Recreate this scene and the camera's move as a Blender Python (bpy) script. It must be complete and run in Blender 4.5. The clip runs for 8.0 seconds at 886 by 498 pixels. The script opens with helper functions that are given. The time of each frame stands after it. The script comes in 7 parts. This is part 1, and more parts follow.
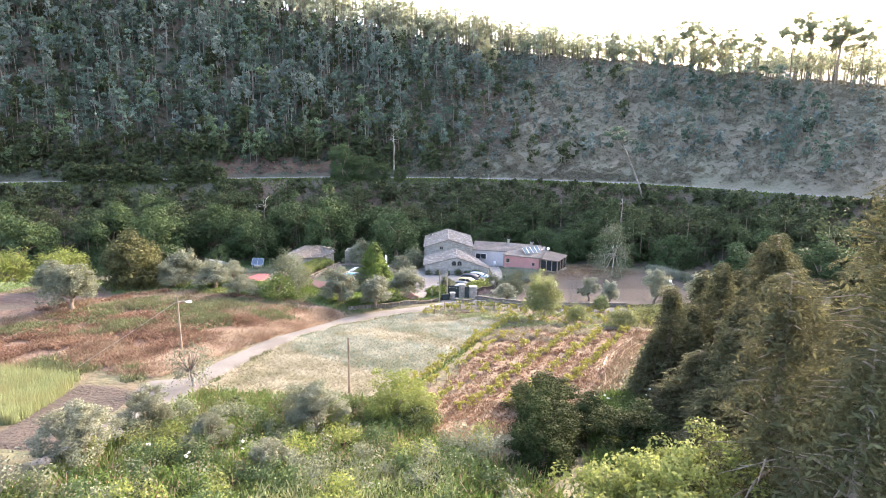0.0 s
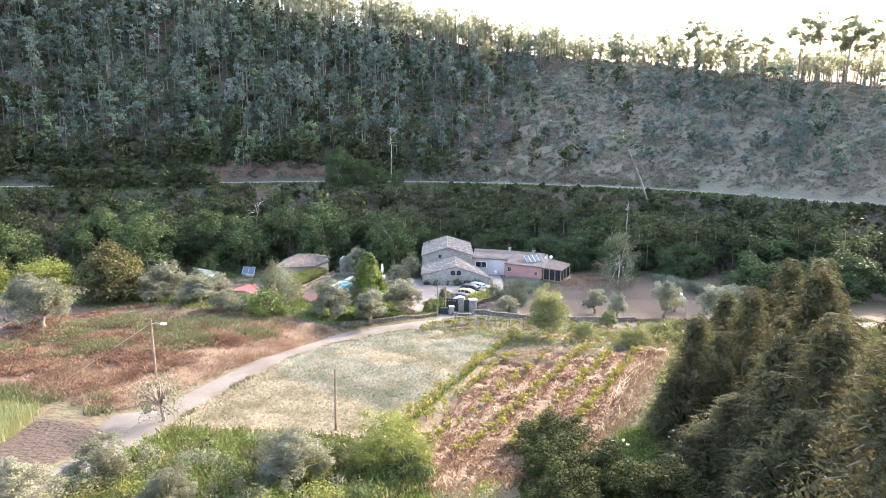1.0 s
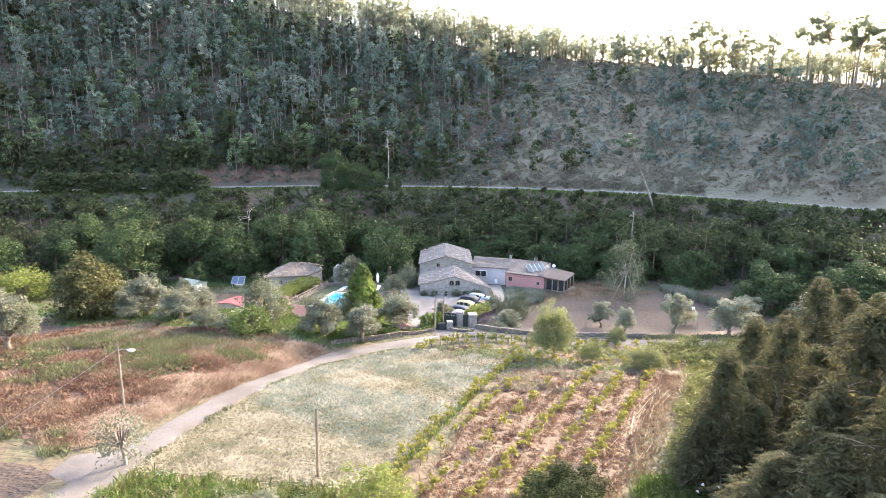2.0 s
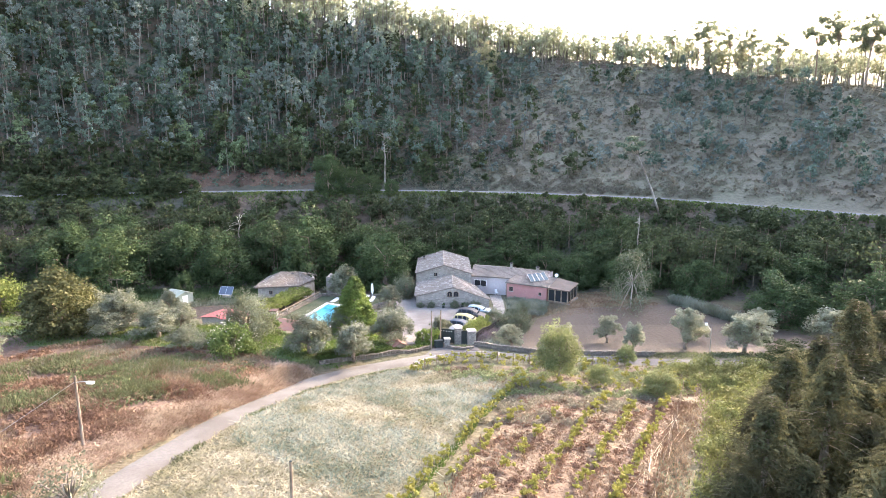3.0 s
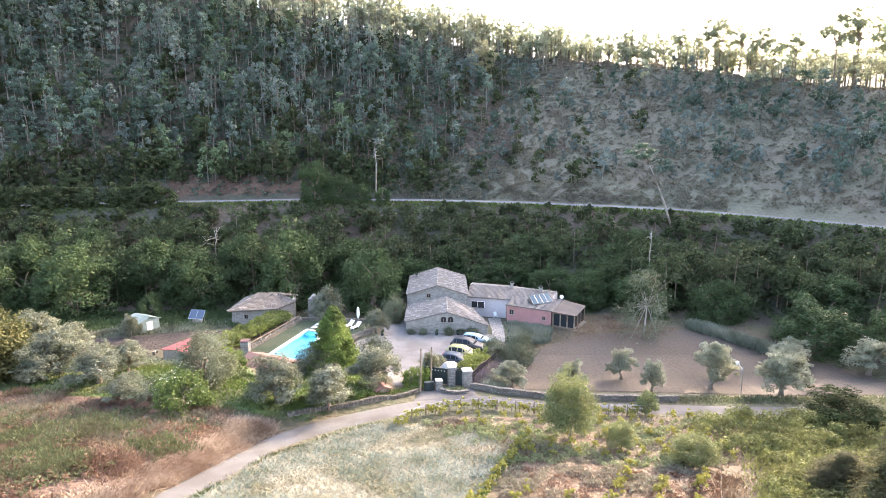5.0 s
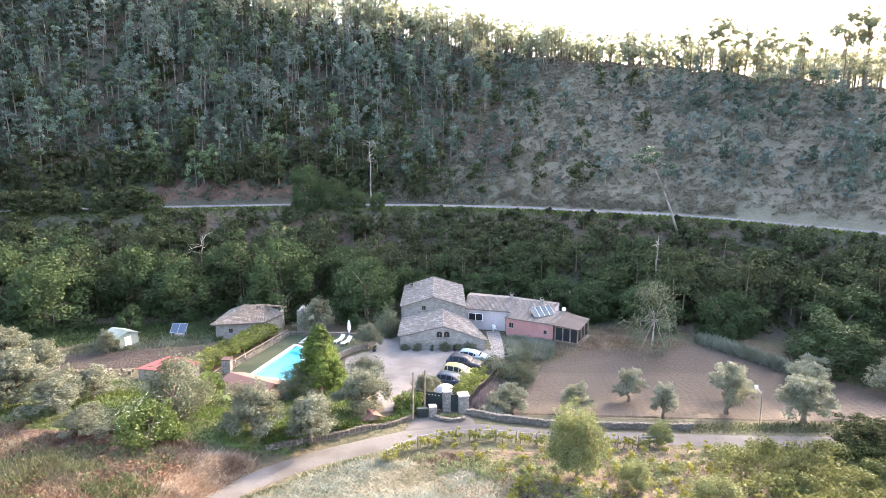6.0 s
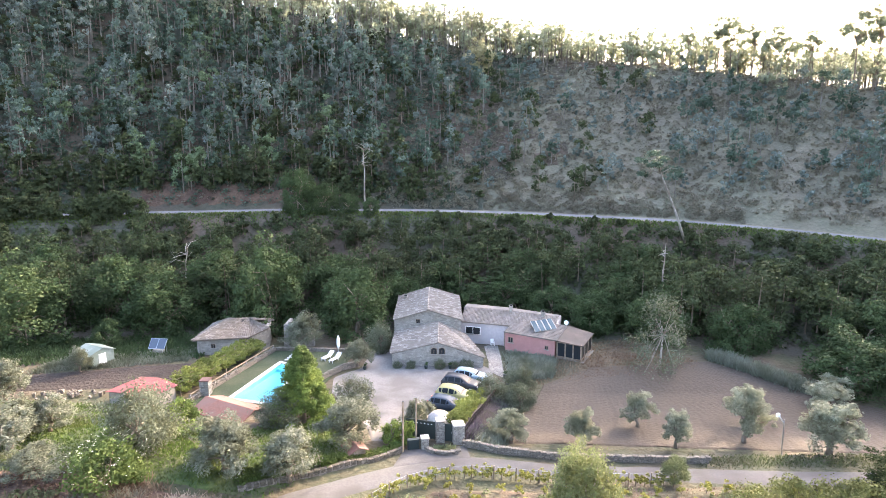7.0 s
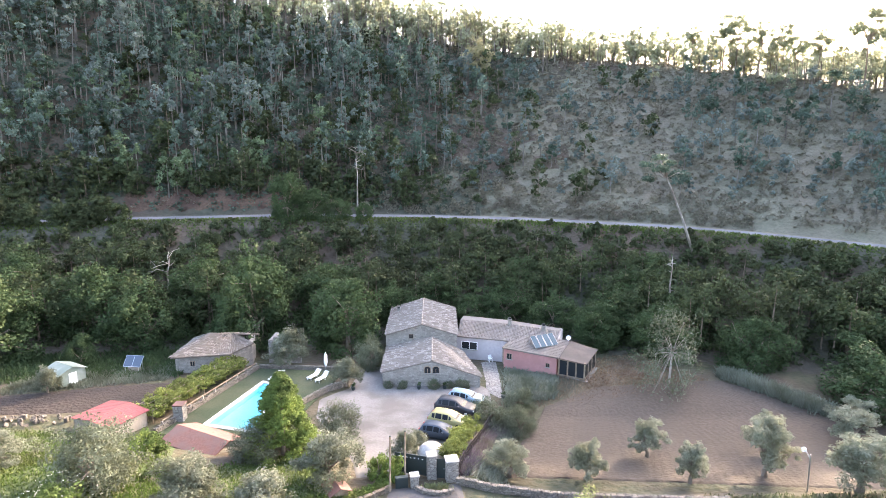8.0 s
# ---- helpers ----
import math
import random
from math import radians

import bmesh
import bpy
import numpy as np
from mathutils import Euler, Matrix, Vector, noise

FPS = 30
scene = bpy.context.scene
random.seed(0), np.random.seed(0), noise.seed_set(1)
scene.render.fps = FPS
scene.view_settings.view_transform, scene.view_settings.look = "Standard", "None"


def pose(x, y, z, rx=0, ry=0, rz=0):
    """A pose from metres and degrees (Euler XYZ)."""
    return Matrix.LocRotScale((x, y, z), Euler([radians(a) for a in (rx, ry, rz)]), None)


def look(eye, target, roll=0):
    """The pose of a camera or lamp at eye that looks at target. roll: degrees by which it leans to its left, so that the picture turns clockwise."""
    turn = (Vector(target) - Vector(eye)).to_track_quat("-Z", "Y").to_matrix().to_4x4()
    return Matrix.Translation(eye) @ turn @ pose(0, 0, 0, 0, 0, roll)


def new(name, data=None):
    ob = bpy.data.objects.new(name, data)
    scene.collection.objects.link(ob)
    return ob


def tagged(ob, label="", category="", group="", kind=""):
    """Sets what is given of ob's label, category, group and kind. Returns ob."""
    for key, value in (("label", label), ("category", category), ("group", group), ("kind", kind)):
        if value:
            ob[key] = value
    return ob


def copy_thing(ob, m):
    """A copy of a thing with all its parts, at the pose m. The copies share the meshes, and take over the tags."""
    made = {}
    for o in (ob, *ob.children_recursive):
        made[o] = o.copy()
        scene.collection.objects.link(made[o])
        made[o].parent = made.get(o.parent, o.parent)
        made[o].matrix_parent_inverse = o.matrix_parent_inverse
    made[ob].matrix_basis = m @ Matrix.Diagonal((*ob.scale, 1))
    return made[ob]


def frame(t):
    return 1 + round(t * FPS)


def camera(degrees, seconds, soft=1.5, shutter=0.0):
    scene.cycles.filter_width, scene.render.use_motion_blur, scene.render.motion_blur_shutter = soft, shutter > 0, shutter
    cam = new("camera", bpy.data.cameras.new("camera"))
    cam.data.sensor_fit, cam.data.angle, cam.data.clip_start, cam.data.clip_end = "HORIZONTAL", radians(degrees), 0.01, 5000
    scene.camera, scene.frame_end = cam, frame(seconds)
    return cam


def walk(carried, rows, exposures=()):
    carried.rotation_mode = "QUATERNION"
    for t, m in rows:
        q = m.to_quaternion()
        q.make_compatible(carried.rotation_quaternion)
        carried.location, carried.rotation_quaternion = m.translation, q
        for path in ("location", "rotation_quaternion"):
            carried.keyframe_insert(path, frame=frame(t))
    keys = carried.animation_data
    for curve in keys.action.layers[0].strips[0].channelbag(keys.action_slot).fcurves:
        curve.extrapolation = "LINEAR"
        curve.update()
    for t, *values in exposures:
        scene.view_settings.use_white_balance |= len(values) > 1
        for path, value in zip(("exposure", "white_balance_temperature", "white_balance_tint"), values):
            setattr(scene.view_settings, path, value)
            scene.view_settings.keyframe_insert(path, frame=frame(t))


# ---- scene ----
cam = camera(75.0, 8.0, soft=0.8)
METRES, EYE, TILT, LEAN, TURN = 36.0, 24.5, -11.0, 0.0, 0.0
ROWS = [
    (0.0, 0.0, 0.0, 0.0, 0.0, 0.0, 0.0),
    (0.5, 0.00192, 0.05964, 0.01827, -0.024, 0.062, 0.001),
    (1.0, 0.0043, 0.11971, 0.03662, -0.05, 0.121, 0.002),
    (1.5, 0.00715, 0.1802, 0.05504, -0.078, 0.177, 0.004),
    (3.0, 0.0185, 0.36409, 0.11074, -0.173, 0.325, 0.017),
    (3.5, 0.02321, 0.42616, 0.12945, -0.208, 0.369, 0.023),
    (4.0, 0.0284, 0.48859, 0.14824, -0.245, 0.409, 0.03),
    (4.5, 0.03405, 0.55138, 0.1671, -0.284, 0.447, 0.038),
    (6.0, 0.0538, 0.74178, 0.22411, -0.412, 0.541, 0.067),
    (6.5, 0.06131, 0.80589, 0.24326, -0.458, 0.566, 0.078),
    (7.0, 0.0693, 0.87031, 0.26248, -0.506, 0.588, 0.09),
    (7.5, 0.07775, 0.93501, 0.28178, -0.555, 0.607, 0.104),
    (8.0, 0.08667, 1.0, 0.30115, -0.607, 0.623, 0.118),
]
walk(cam, [(t, pose(0, 0, EYE, TILT, LEAN, TURN) @ pose(METRES * x, METRES * y, METRES * z, 90 + pitch, roll, yaw)) for t, x, y, z, yaw, pitch, roll in ROWS])

# ---- light: a low sun ahead and to the right, over the wooded ridge ----
SUN_AZ, SUN_EL = 46.0, 22.2          # degrees right of the way ahead (+y), degrees above level
EXPOSURE = 3.34
scene.view_settings.exposure = EXPOSURE
scene.view_settings.use_white_balance = True
scene.view_settings.white_balance_temperature, scene.view_settings.white_balance_tint = 6750, 18
world = bpy.data.worlds.new("sky")
scene.world = world
world.use_nodes = True
wn = world.node_tree.nodes
sky = wn.new("ShaderNodeTexSky")
sky.sky_type, sky.sun_disc = "NISHITA", False
sky.sun_elevation, sky.sun_rotation = radians(SUN_EL), radians(SUN_AZ)
sky.air_density, sky.dust_density, sky.ozone_density = 1.0, 4.0, 1.0
wn["Background"].inputs["Strength"].default_value = 0.15
world.node_tree.links.new(sky.outputs["Color"], wn["Background"].inputs["Color"])
sun = new("sun", bpy.data.lights.new("sun", "SUN"))
sun.data.energy, sun.data.angle, sun.data.color = 1.7, radians(0.6), (1.0, 0.84, 0.62)
az, el = radians(SUN_AZ), radians(SUN_EL)
TO_SUN = Vector((math.sin(az) * math.cos(el), math.cos(az) * math.cos(el), math.sin(el)))
sun.matrix_world = look(TO_SUN * 400, (0, 0, 0))

# ---- materials ----
def ramp_mix(nt, fac, a, b):
    m = nt.nodes.new("ShaderNodeMix")
    m.data_type = "RGBA"
    nt.links.new(fac, m.inputs["Factor"])
    for sock, v in ((m.inputs["A"], a), (m.inputs["B"], b)):
        if isinstance(v, tuple):
            sock.default_value = (*v, 1)
        else:
            nt.links.new(v, sock)
    return m.outputs["Result"]


def grain(nt, scale, detail=4.0, lo=0.35, hi=0.65, stretch=None):
    """A noise of real-world size, spread between 0 and 1."""
    geo = nt.nodes.new("ShaderNodeNewGeometry")
    out = geo.outputs["Position"]
    if stretch:
        mp = nt.nodes.new("ShaderNodeMapping")
        mp.inputs["Scale"].default_value = stretch
        nt.links.new(out, mp.inputs["Vector"])
        out = mp.outputs["Vector"]
    n = nt.nodes.new("ShaderNodeTexNoise")
    n.inputs["Scale"].default_value, n.inputs["Detail"].default_value = scale, detail
    nt.links.new(out, n.inputs["Vector"])
    r = nt.nodes.new("ShaderNodeMapRange")
    r.inputs["From Min"].default_value, r.inputs["From Max"].default_value = lo, hi
    nt.links.new(n.outputs["Fac"], r.inputs["Value"])
    return r.outputs["Result"]


def surface(name, a, b, c=None, big=0.25, fine=4.0, rough=0.9, bump=0.3, depth=0.03, metal=0.0, stretch=None, spread=None, coat=0.0):
    """A solid surface: colours a and b mix in fine grain, c lies over them in large stains. spread: colour of single pieces."""
    m = bpy.data.materials.new(name)
    m.use_nodes = True
    nt = m.node_tree
    p = nt.nodes["Principled BSDF"]
    g = grain(nt, fine, 5.0, stretch=stretch)
    col = ramp_mix(nt, g, a, b)
    if spread:
        geo = nt.nodes.new("ShaderNodeNewGeometry")
        r = nt.nodes.new("ShaderNodeMapRange")
        r.inputs["From Min"].default_value, r.inputs["From Max"].default_value = 0.35, 0.8
        nt.links.new(geo.outputs["Random Per Island"], r.inputs["Value"])
        col = ramp_mix(nt, r.outputs["Result"], col, spread)
    if c:
        col = ramp_mix(nt, grain(nt, big, 3.0, 0.42, 0.62), col, c)
    nt.links.new(col, p.inputs["Base Color"])
    p.inputs["Roughness"].default_value, p.inputs["Metallic"].default_value = rough, metal
    p.inputs["Coat Weight"].default_value = coat
    if bump:
        b_ = nt.nodes.new("ShaderNodeBump")
        b_.inputs["Strength"].default_value, b_.inputs["Distance"].default_value = bump, depth
        nt.links.new(g, b_.inputs["Height"])
        nt.links.new(b_.outputs["Normal"], p.inputs["Normal"])
    return m


def leafy(name, a, b, c, thin=0.45, fine=0.35, rough=0.6):
    """Leaves: colour varies leaf by leaf (a, b) and bough by bough (c); light shines through them."""
    m = bpy.data.materials.new(name)
    m.use_nodes = True
    nt = m.node_tree
    p = nt.nodes["Principled BSDF"]
    geo = nt.nodes.new("ShaderNodeNewGeometry")
    col = ramp_mix(nt, geo.outputs["Random Per Island"], a, b)
    col = ramp_mix(nt, grain(nt, fine, 2.0, 0.4, 0.65), col, c)
    nt.links.new(col, p.inputs["Base Color"])
    p.inputs["Roughness"].default_value = rough
    p.inputs["Specular IOR Level"].default_value = 0.12
    tr = nt.nodes.new("ShaderNodeBsdfTranslucent")
    nt.links.new(col, tr.inputs["Color"])
    mix = nt.nodes.new("ShaderNodeMixShader")
    mix.inputs["Fac"].default_value = thin
    nt.links.new(p.outputs["BSDF"], mix.inputs[1])
    nt.links.new(tr.outputs["BSDF"], mix.inputs[2])
    nt.links.new(mix.outputs["Shader"], nt.nodes["Material Output"].inputs["Surface"])
    return m


def stonework(name, a, b, joint, size=3.0, rough=0.9, flat=1.0):
    """Rough masonry: stones as cells with sunken joints."""
    m = bpy.data.materials.new(name)
    m.use_nodes = True
    nt = m.node_tree
    p = nt.nodes["Principled BSDF"]
    geo = nt.nodes.new("ShaderNodeNewGeometry")
    mp = nt.nodes.new("ShaderNodeMapping")
    mp.inputs["Scale"].default_value = (1, 1, 1.7 * flat)
    nt.links.new(geo.outputs["Position"], mp.inputs["Vector"])
    cells, edges = nt.nodes.new("ShaderNodeTexVoronoi"), nt.nodes.new("ShaderNodeTexVoronoi")
    edges.feature = "DISTANCE_TO_EDGE"
    for v in (cells, edges):
        v.inputs["Scale"].default_value = size
        nt.links.new(mp.outputs["Vector"], v.inputs["Vector"])
    sep = nt.nodes.new("ShaderNodeSeparateColor")
    nt.links.new(cells.outputs["Color"], sep.inputs["Color"])
    col = ramp_mix(nt, sep.outputs[0], a, b)
    col = ramp_mix(nt, grain(nt, 9.0, 4.0, 0.45, 0.8), col, tuple(0.6 * v for v in a))
    r = nt.nodes.new("ShaderNodeMapRange")
    r.inputs["From Max"].default_value = 0.09
    nt.links.new(edges.outputs["Distance"], r.inputs["Value"])
    col = ramp_mix(nt, r.outputs["Result"], joint, col)
    nt.links.new(col, p.inputs["Base Color"])
    p.inputs["Roughness"].default_value = rough
    bm_ = nt.nodes.new("ShaderNodeBump")
    bm_.inputs["Strength"].default_value, bm_.inputs["Distance"].default_value = 0.7, 0.06
    nt.links.new(r.outputs["Result"], bm_.inputs["Height"])
    nt.links.new(bm_.outputs["Normal"], p.inputs["Normal"])
    return m


def plain(name, a, rough=0.5, metal=0.0, coat=0.0):
    return surface(name, a, tuple(min(1, v * 1.12) for v in a), fine=25.0, rough=rough, bump=0.05, depth=0.005, metal=metal, coat=coat)


def glassy(name, a, rough=0.08):
    m = bpy.data.materials.new(name)
    m.use_nodes = True
    p = m.node_tree.nodes["Principled BSDF"]
    p.inputs["Base Color"].default_value, p.inputs["Roughness"].default_value = (*a, 1), rough
    p.inputs["Specular IOR Level"].default_value = 0.45
    return m


M = {}
M["wild"] = surface("wild_ground", (0.045, 0.05, 0.022), (0.08, 0.075, 0.038), (0.082, 0.06, 0.037), big=0.12, fine=1.6, bump=0.6, depth=0.15)
M["wood_floor"] = surface("wood_floor", (0.042, 0.046, 0.03), (0.07, 0.07, 0.046), (0.085, 0.062, 0.044), big=0.05, fine=0.9, bump=0.7, depth=0.3)
# open slope: ground kept pale in place of the haze over it
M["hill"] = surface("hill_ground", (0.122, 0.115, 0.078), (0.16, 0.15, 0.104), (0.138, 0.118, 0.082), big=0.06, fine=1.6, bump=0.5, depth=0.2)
M["hay"] = surface("mown_hay", (0.19, 0.172, 0.122), (0.285, 0.26, 0.192), (0.14, 0.134, 0.088), big=0.22, fine=3.5, bump=0.8, depth=0.12, stretch=(1.0, 0.45, 1.0))
M["soil"] = surface("vineyard_soil", (0.09, 0.056, 0.035), (0.13, 0.086, 0.056), (0.103, 0.076, 0.048), big=0.3, fine=2.5, bump=0.8, depth=0.12)
M["drygrass"] = surface("dry_grass_ground", (0.075, 0.064, 0.034), (0.118, 0.098, 0.055), (0.088, 0.06, 0.038), big=0.4, fine=3.0, bump=0.7, depth=0.08)
M["plough"] = surface("ploughed_soil", (0.056, 0.041, 0.029), (0.082, 0.062, 0.045), (0.07, 0.053, 0.038), big=0.12, fine=3.0, bump=0.5, depth=0.06)
M["furrow"] = surface("dark_furrows", (0.027, 0.018, 0.013), (0.046, 0.031, 0.023), (0.034, 0.024, 0.0175), big=0.3, fine=3.0, bump=0.9, depth=0.12)
M["track"] = surface("track_paving", (0.086, 0.082, 0.08), (0.115, 0.108, 0.103), (0.072, 0.065, 0.06), big=0.35, fine=6.0, bump=0.2, depth=0.02)
M["asphalt"] = surface("hill_road", (0.135, 0.135, 0.14), (0.175, 0.175, 0.18), (0.115, 0.115, 0.12), big=0.15, fine=3.0, bump=0.1, depth=0.02)
M["gravel"] = surface("yard_gravel", (0.165, 0.153, 0.14), (0.22, 0.205, 0.19), (0.13, 0.118, 0.105), big=0.3, fine=5.0, bump=0.3, depth=0.02)
M["lawn"] = surface("lawn", (0.027, 0.042, 0.016), (0.05, 0.066, 0.026), (0.062, 0.07, 0.034), big=0.3, fine=6.0, bump=0.6, depth=0.05)
M["meadow"] = surface("meadow", (0.042, 0.07, 0.017), (0.078, 0.11, 0.03), (0.075, 0.084, 0.033), big=0.25, fine=2.5, bump=0.7, depth=0.1)
M["bank"] = surface("dry_bank", (0.082, 0.048, 0.031), (0.14, 0.088, 0.058), (0.066, 0.037, 0.025), big=0.3, fine=2.5, bump=0.8, depth=0.15)
M["stone"] = stonework("grey_stone", (0.37, 0.34, 0.30), (0.22, 0.197, 0.172), (0.27, 0.243, 0.212), 2.6)
M["dark_stone"] = stonework("earthy_field_stone", (0.25, 0.215, 0.175), (0.14, 0.12, 0.098), (0.07, 0.06, 0.05), 3.0)
# earth-brown stone, darkened further to paint the shade on the retaining wall
M["shaded_stone"] = stonework("shaded_field_stone", (0.15, 0.12, 0.09), (0.08, 0.07, 0.048), (0.045, 0.04, 0.03), 3.0)
M["stone_wall"] = stonework("field_stone", (0.36, 0.33, 0.29), (0.22, 0.20, 0.175), (0.12, 0.105, 0.09), 3.0)
M["tile"] = surface("weathered_tile", (0.20, 0.172, 0.145), (0.375, 0.33, 0.285), (0.18, 0.152, 0.126), big=1.3, fine=5.0, bump=0.5, spread=(0.15, 0.125, 0.105))
M["redtile"] = surface("red_tile", (0.19, 0.085, 0.065), (0.28, 0.135, 0.105), (0.16, 0.095, 0.08), big=0.7, fine=5.0, bump=0.3, spread=(0.12, 0.058, 0.046))
M["redtin"] = surface("red_tin", (0.21, 0.05, 0.052), (0.27, 0.07, 0.07), (0.18, 0.06, 0.058), big=0.5, fine=4.0, rough=0.8, bump=0.1)
M["lilac"] = surface("pale_render", (0.45, 0.41, 0.41), (0.51, 0.465, 0.46), (0.40, 0.362, 0.36), big=0.4, fine=3.0, bump=0.1)
M["pink"] = surface("pink_render", (0.42, 0.20, 0.18), (0.47, 0.235, 0.215), (0.38, 0.185, 0.165), big=0.5, fine=3.0, bump=0.1)
M["slab"] = surface("grey_roof_tile", (0.20, 0.178, 0.16), (0.25, 0.225, 0.205), (0.17, 0.15, 0.132), big=0.5, fine=4.0, bump=0.2, spread=(0.185, 0.163, 0.143))
M["brownroof"] = surface("brown_roof", (0.062, 0.048, 0.042), (0.085, 0.066, 0.058), (0.052, 0.041, 0.036), big=0.5, fine=3.0, rough=0.7, bump=0.15)
M["wood"] = surface("weathered_wood", (0.23, 0.17, 0.12), (0.32, 0.25, 0.18), (0.18, 0.13, 0.09), big=1.5, fine=12.0, bump=0.3, depth=0.01, stretch=(1, 1, 0.1))
M["bark"] = surface("bark", (0.15, 0.115, 0.085), (0.25, 0.20, 0.155), fine=6.0, bump=0.7, depth=0.03, stretch=(1, 1, 0.3))
M["gumbark"] = surface("gum_bark", (0.20, 0.178, 0.15), (0.30, 0.272, 0.235), (0.14, 0.118, 0.098), big=0.3, fine=2.0, bump=0.3, stretch=(1, 1, 0.3))
M["palebark"] = surface("pale_bark", (0.27, 0.24, 0.205), (0.37, 0.335, 0.29), (0.19, 0.155, 0.125), big=0.6, fine=3.0, bump=0.3, stretch=(1, 1, 0.3))
M["cane"] = surface("dry_cane", (0.33, 0.28, 0.20), (0.46, 0.40, 0.30), (0.26, 0.21, 0.15), big=1.5, fine=10.0, bump=0.1)
M["cream"] = surface("cream_render", (0.30, 0.265, 0.22), (0.36, 0.32, 0.27), (0.25, 0.22, 0.185), big=0.6, fine=4.0, bump=0.1)
M["white"] = plain("white_paint", (0.78, 0.78, 0.76), 0.5)
M["coping"] = surface("pool_coping", (0.60, 0.59, 0.56), (0.67, 0.66, 0.63), (0.53, 0.52, 0.48), big=0.6, fine=6.0, rough=0.6, bump=0.1)
M["poolwall"] = plain("pool_liner", (0.22, 0.72, 0.85), 0.4)
M["dark"] = plain("dark_opening", (0.02, 0.02, 0.022), 0.4)
M["gate"] = plain("dark_green_gate", (0.025, 0.035, 0.033), 0.45)
M["glass"] = glassy("window_glass", (0.02, 0.024, 0.028), 0.2)
M["cap"] = surface("cap_stone", (0.40, 0.38, 0.35), (0.48, 0.46, 0.42), (0.33, 0.31, 0.28), big=0.8, fine=6.0, bump=0.2)
M["panel"] = glassy("panel_glass", (0.035, 0.075, 0.10), 0.45)
M["panel"].node_tree.nodes["Principled BSDF"].inputs["Specular IOR Level"].default_value = 0.12
M["car_glass"] = glassy("car_glass", (0.02, 0.024, 0.028), 0.05)
M["car_glass"].node_tree.nodes["Principled BSDF"].inputs["Specular IOR Level"].default_value = 0.06
M["panelblue"] = glassy("panel_blue", (0.07, 0.09, 0.12), 0.35)
M["steel"] = plain("steel", (0.45, 0.46, 0.47), 0.35, metal=0.9)
M["tyre"] = plain("tyre", (0.02, 0.02, 0.02), 0.8)
M["lamp_glass"] = plain("lamp_glass", (0.75, 0.75, 0.72), 0.3)
M["tarp"] = surface("greenhouse_film", (0.21, 0.245, 0.21), (0.28, 0.315, 0.28), (0.18, 0.22, 0.18), big=0.6, fine=3.0, rough=0.5, bump=0.2)
# foliage
M["laurel"] = leafy("laurel_leaf", (0.022, 0.034, 0.0105), (0.045, 0.063, 0.021), (0.02, 0.028, 0.0095), 0.25, rough=0.8)
M["lime"] = leafy("lime_leaf", (0.15, 0.185, 0.055), (0.28, 0.315, 0.115), (0.14, 0.165, 0.05), 0.48)
M["oak"] = leafy("oak_leaf", (0.06, 0.064, 0.025), (0.14, 0.138, 0.06), (0.06, 0.066, 0.03), 0.4)
M["olive"] = leafy("olive_leaf", (0.13, 0.142, 0.095), (0.275, 0.29, 0.222), (0.118, 0.126, 0.082), 0.42)
# silver olive leaf, lightened to stand in for haze over the plot
M["olivehazy"] = leafy("hazy_silver_olive_leaf", (0.25, 0.262, 0.185), (0.46, 0.47, 0.36), (0.24, 0.245, 0.165), 0.6)
M["olivedark"] = leafy("olive_leaf_dark", (0.10, 0.115, 0.075), (0.205, 0.225, 0.16), (0.105, 0.115, 0.065), 0.38)
M["broad"] = leafy("broad_leaf", (0.048, 0.079, 0.032), (0.096, 0.137, 0.06), (0.045, 0.069, 0.029), 0.38)
M["fruit"] = leafy("fruit_leaf", (0.135, 0.16, 0.065), (0.27, 0.295, 0.14), (0.135, 0.15, 0.065), 0.5)
M["spring"] = leafy("spring_leaf", (0.14, 0.175, 0.045), (0.26, 0.30, 0.09), (0.12, 0.14, 0.045), 0.48)
M["conifer"] = leafy("conifer_leaf", (0.12, 0.175, 0.045), (0.25, 0.32, 0.085), (0.08, 0.115, 0.035), 0.42)
M["cedar"] = leafy("cedar_leaf", (0.064, 0.066, 0.032), (0.15, 0.147, 0.075), (0.066, 0.064, 0.034), 0.34, rough=0.9)
M["elder"] = leafy("elder_leaf", (0.075, 0.112, 0.032), (0.155, 0.205, 0.07), (0.07, 0.10, 0.03), 0.42)
M["wood_leaf"] = leafy("woodland_leaf", (0.046, 0.063, 0.028), (0.094, 0.117, 0.055), (0.055, 0.066, 0.033), 0.42, fine=0.09)
# the three eucalyptus leaves have blue raised to stand in for hillside haze
M["eucagrey"] = leafy("grey_eucalyptus_leaf", (0.135, 0.172, 0.15), (0.235, 0.28, 0.25), (0.145, 0.175, 0.152), 0.5, fine=0.12)
M["eucadark"] = leafy("dark_eucalyptus_leaf", (0.056, 0.09, 0.062), (0.115, 0.165, 0.12), (0.055, 0.08, 0.054), 0.45, fine=0.12)
M["euca"] = leafy("eucalyptus_leaf", (0.105, 0.15, 0.115), (0.195, 0.26, 0.208), (0.10, 0.14, 0.105), 0.5, fine=0.08)
M["paleleaf"] = leafy("pale_leaf", (0.12, 0.175, 0.095), (0.215, 0.285, 0.16), (0.12, 0.16, 0.085), 0.45, fine=0.2)
# pale tone stands in for haze where this covers the open slope
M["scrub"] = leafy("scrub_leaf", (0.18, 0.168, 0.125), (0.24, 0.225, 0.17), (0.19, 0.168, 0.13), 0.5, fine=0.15)
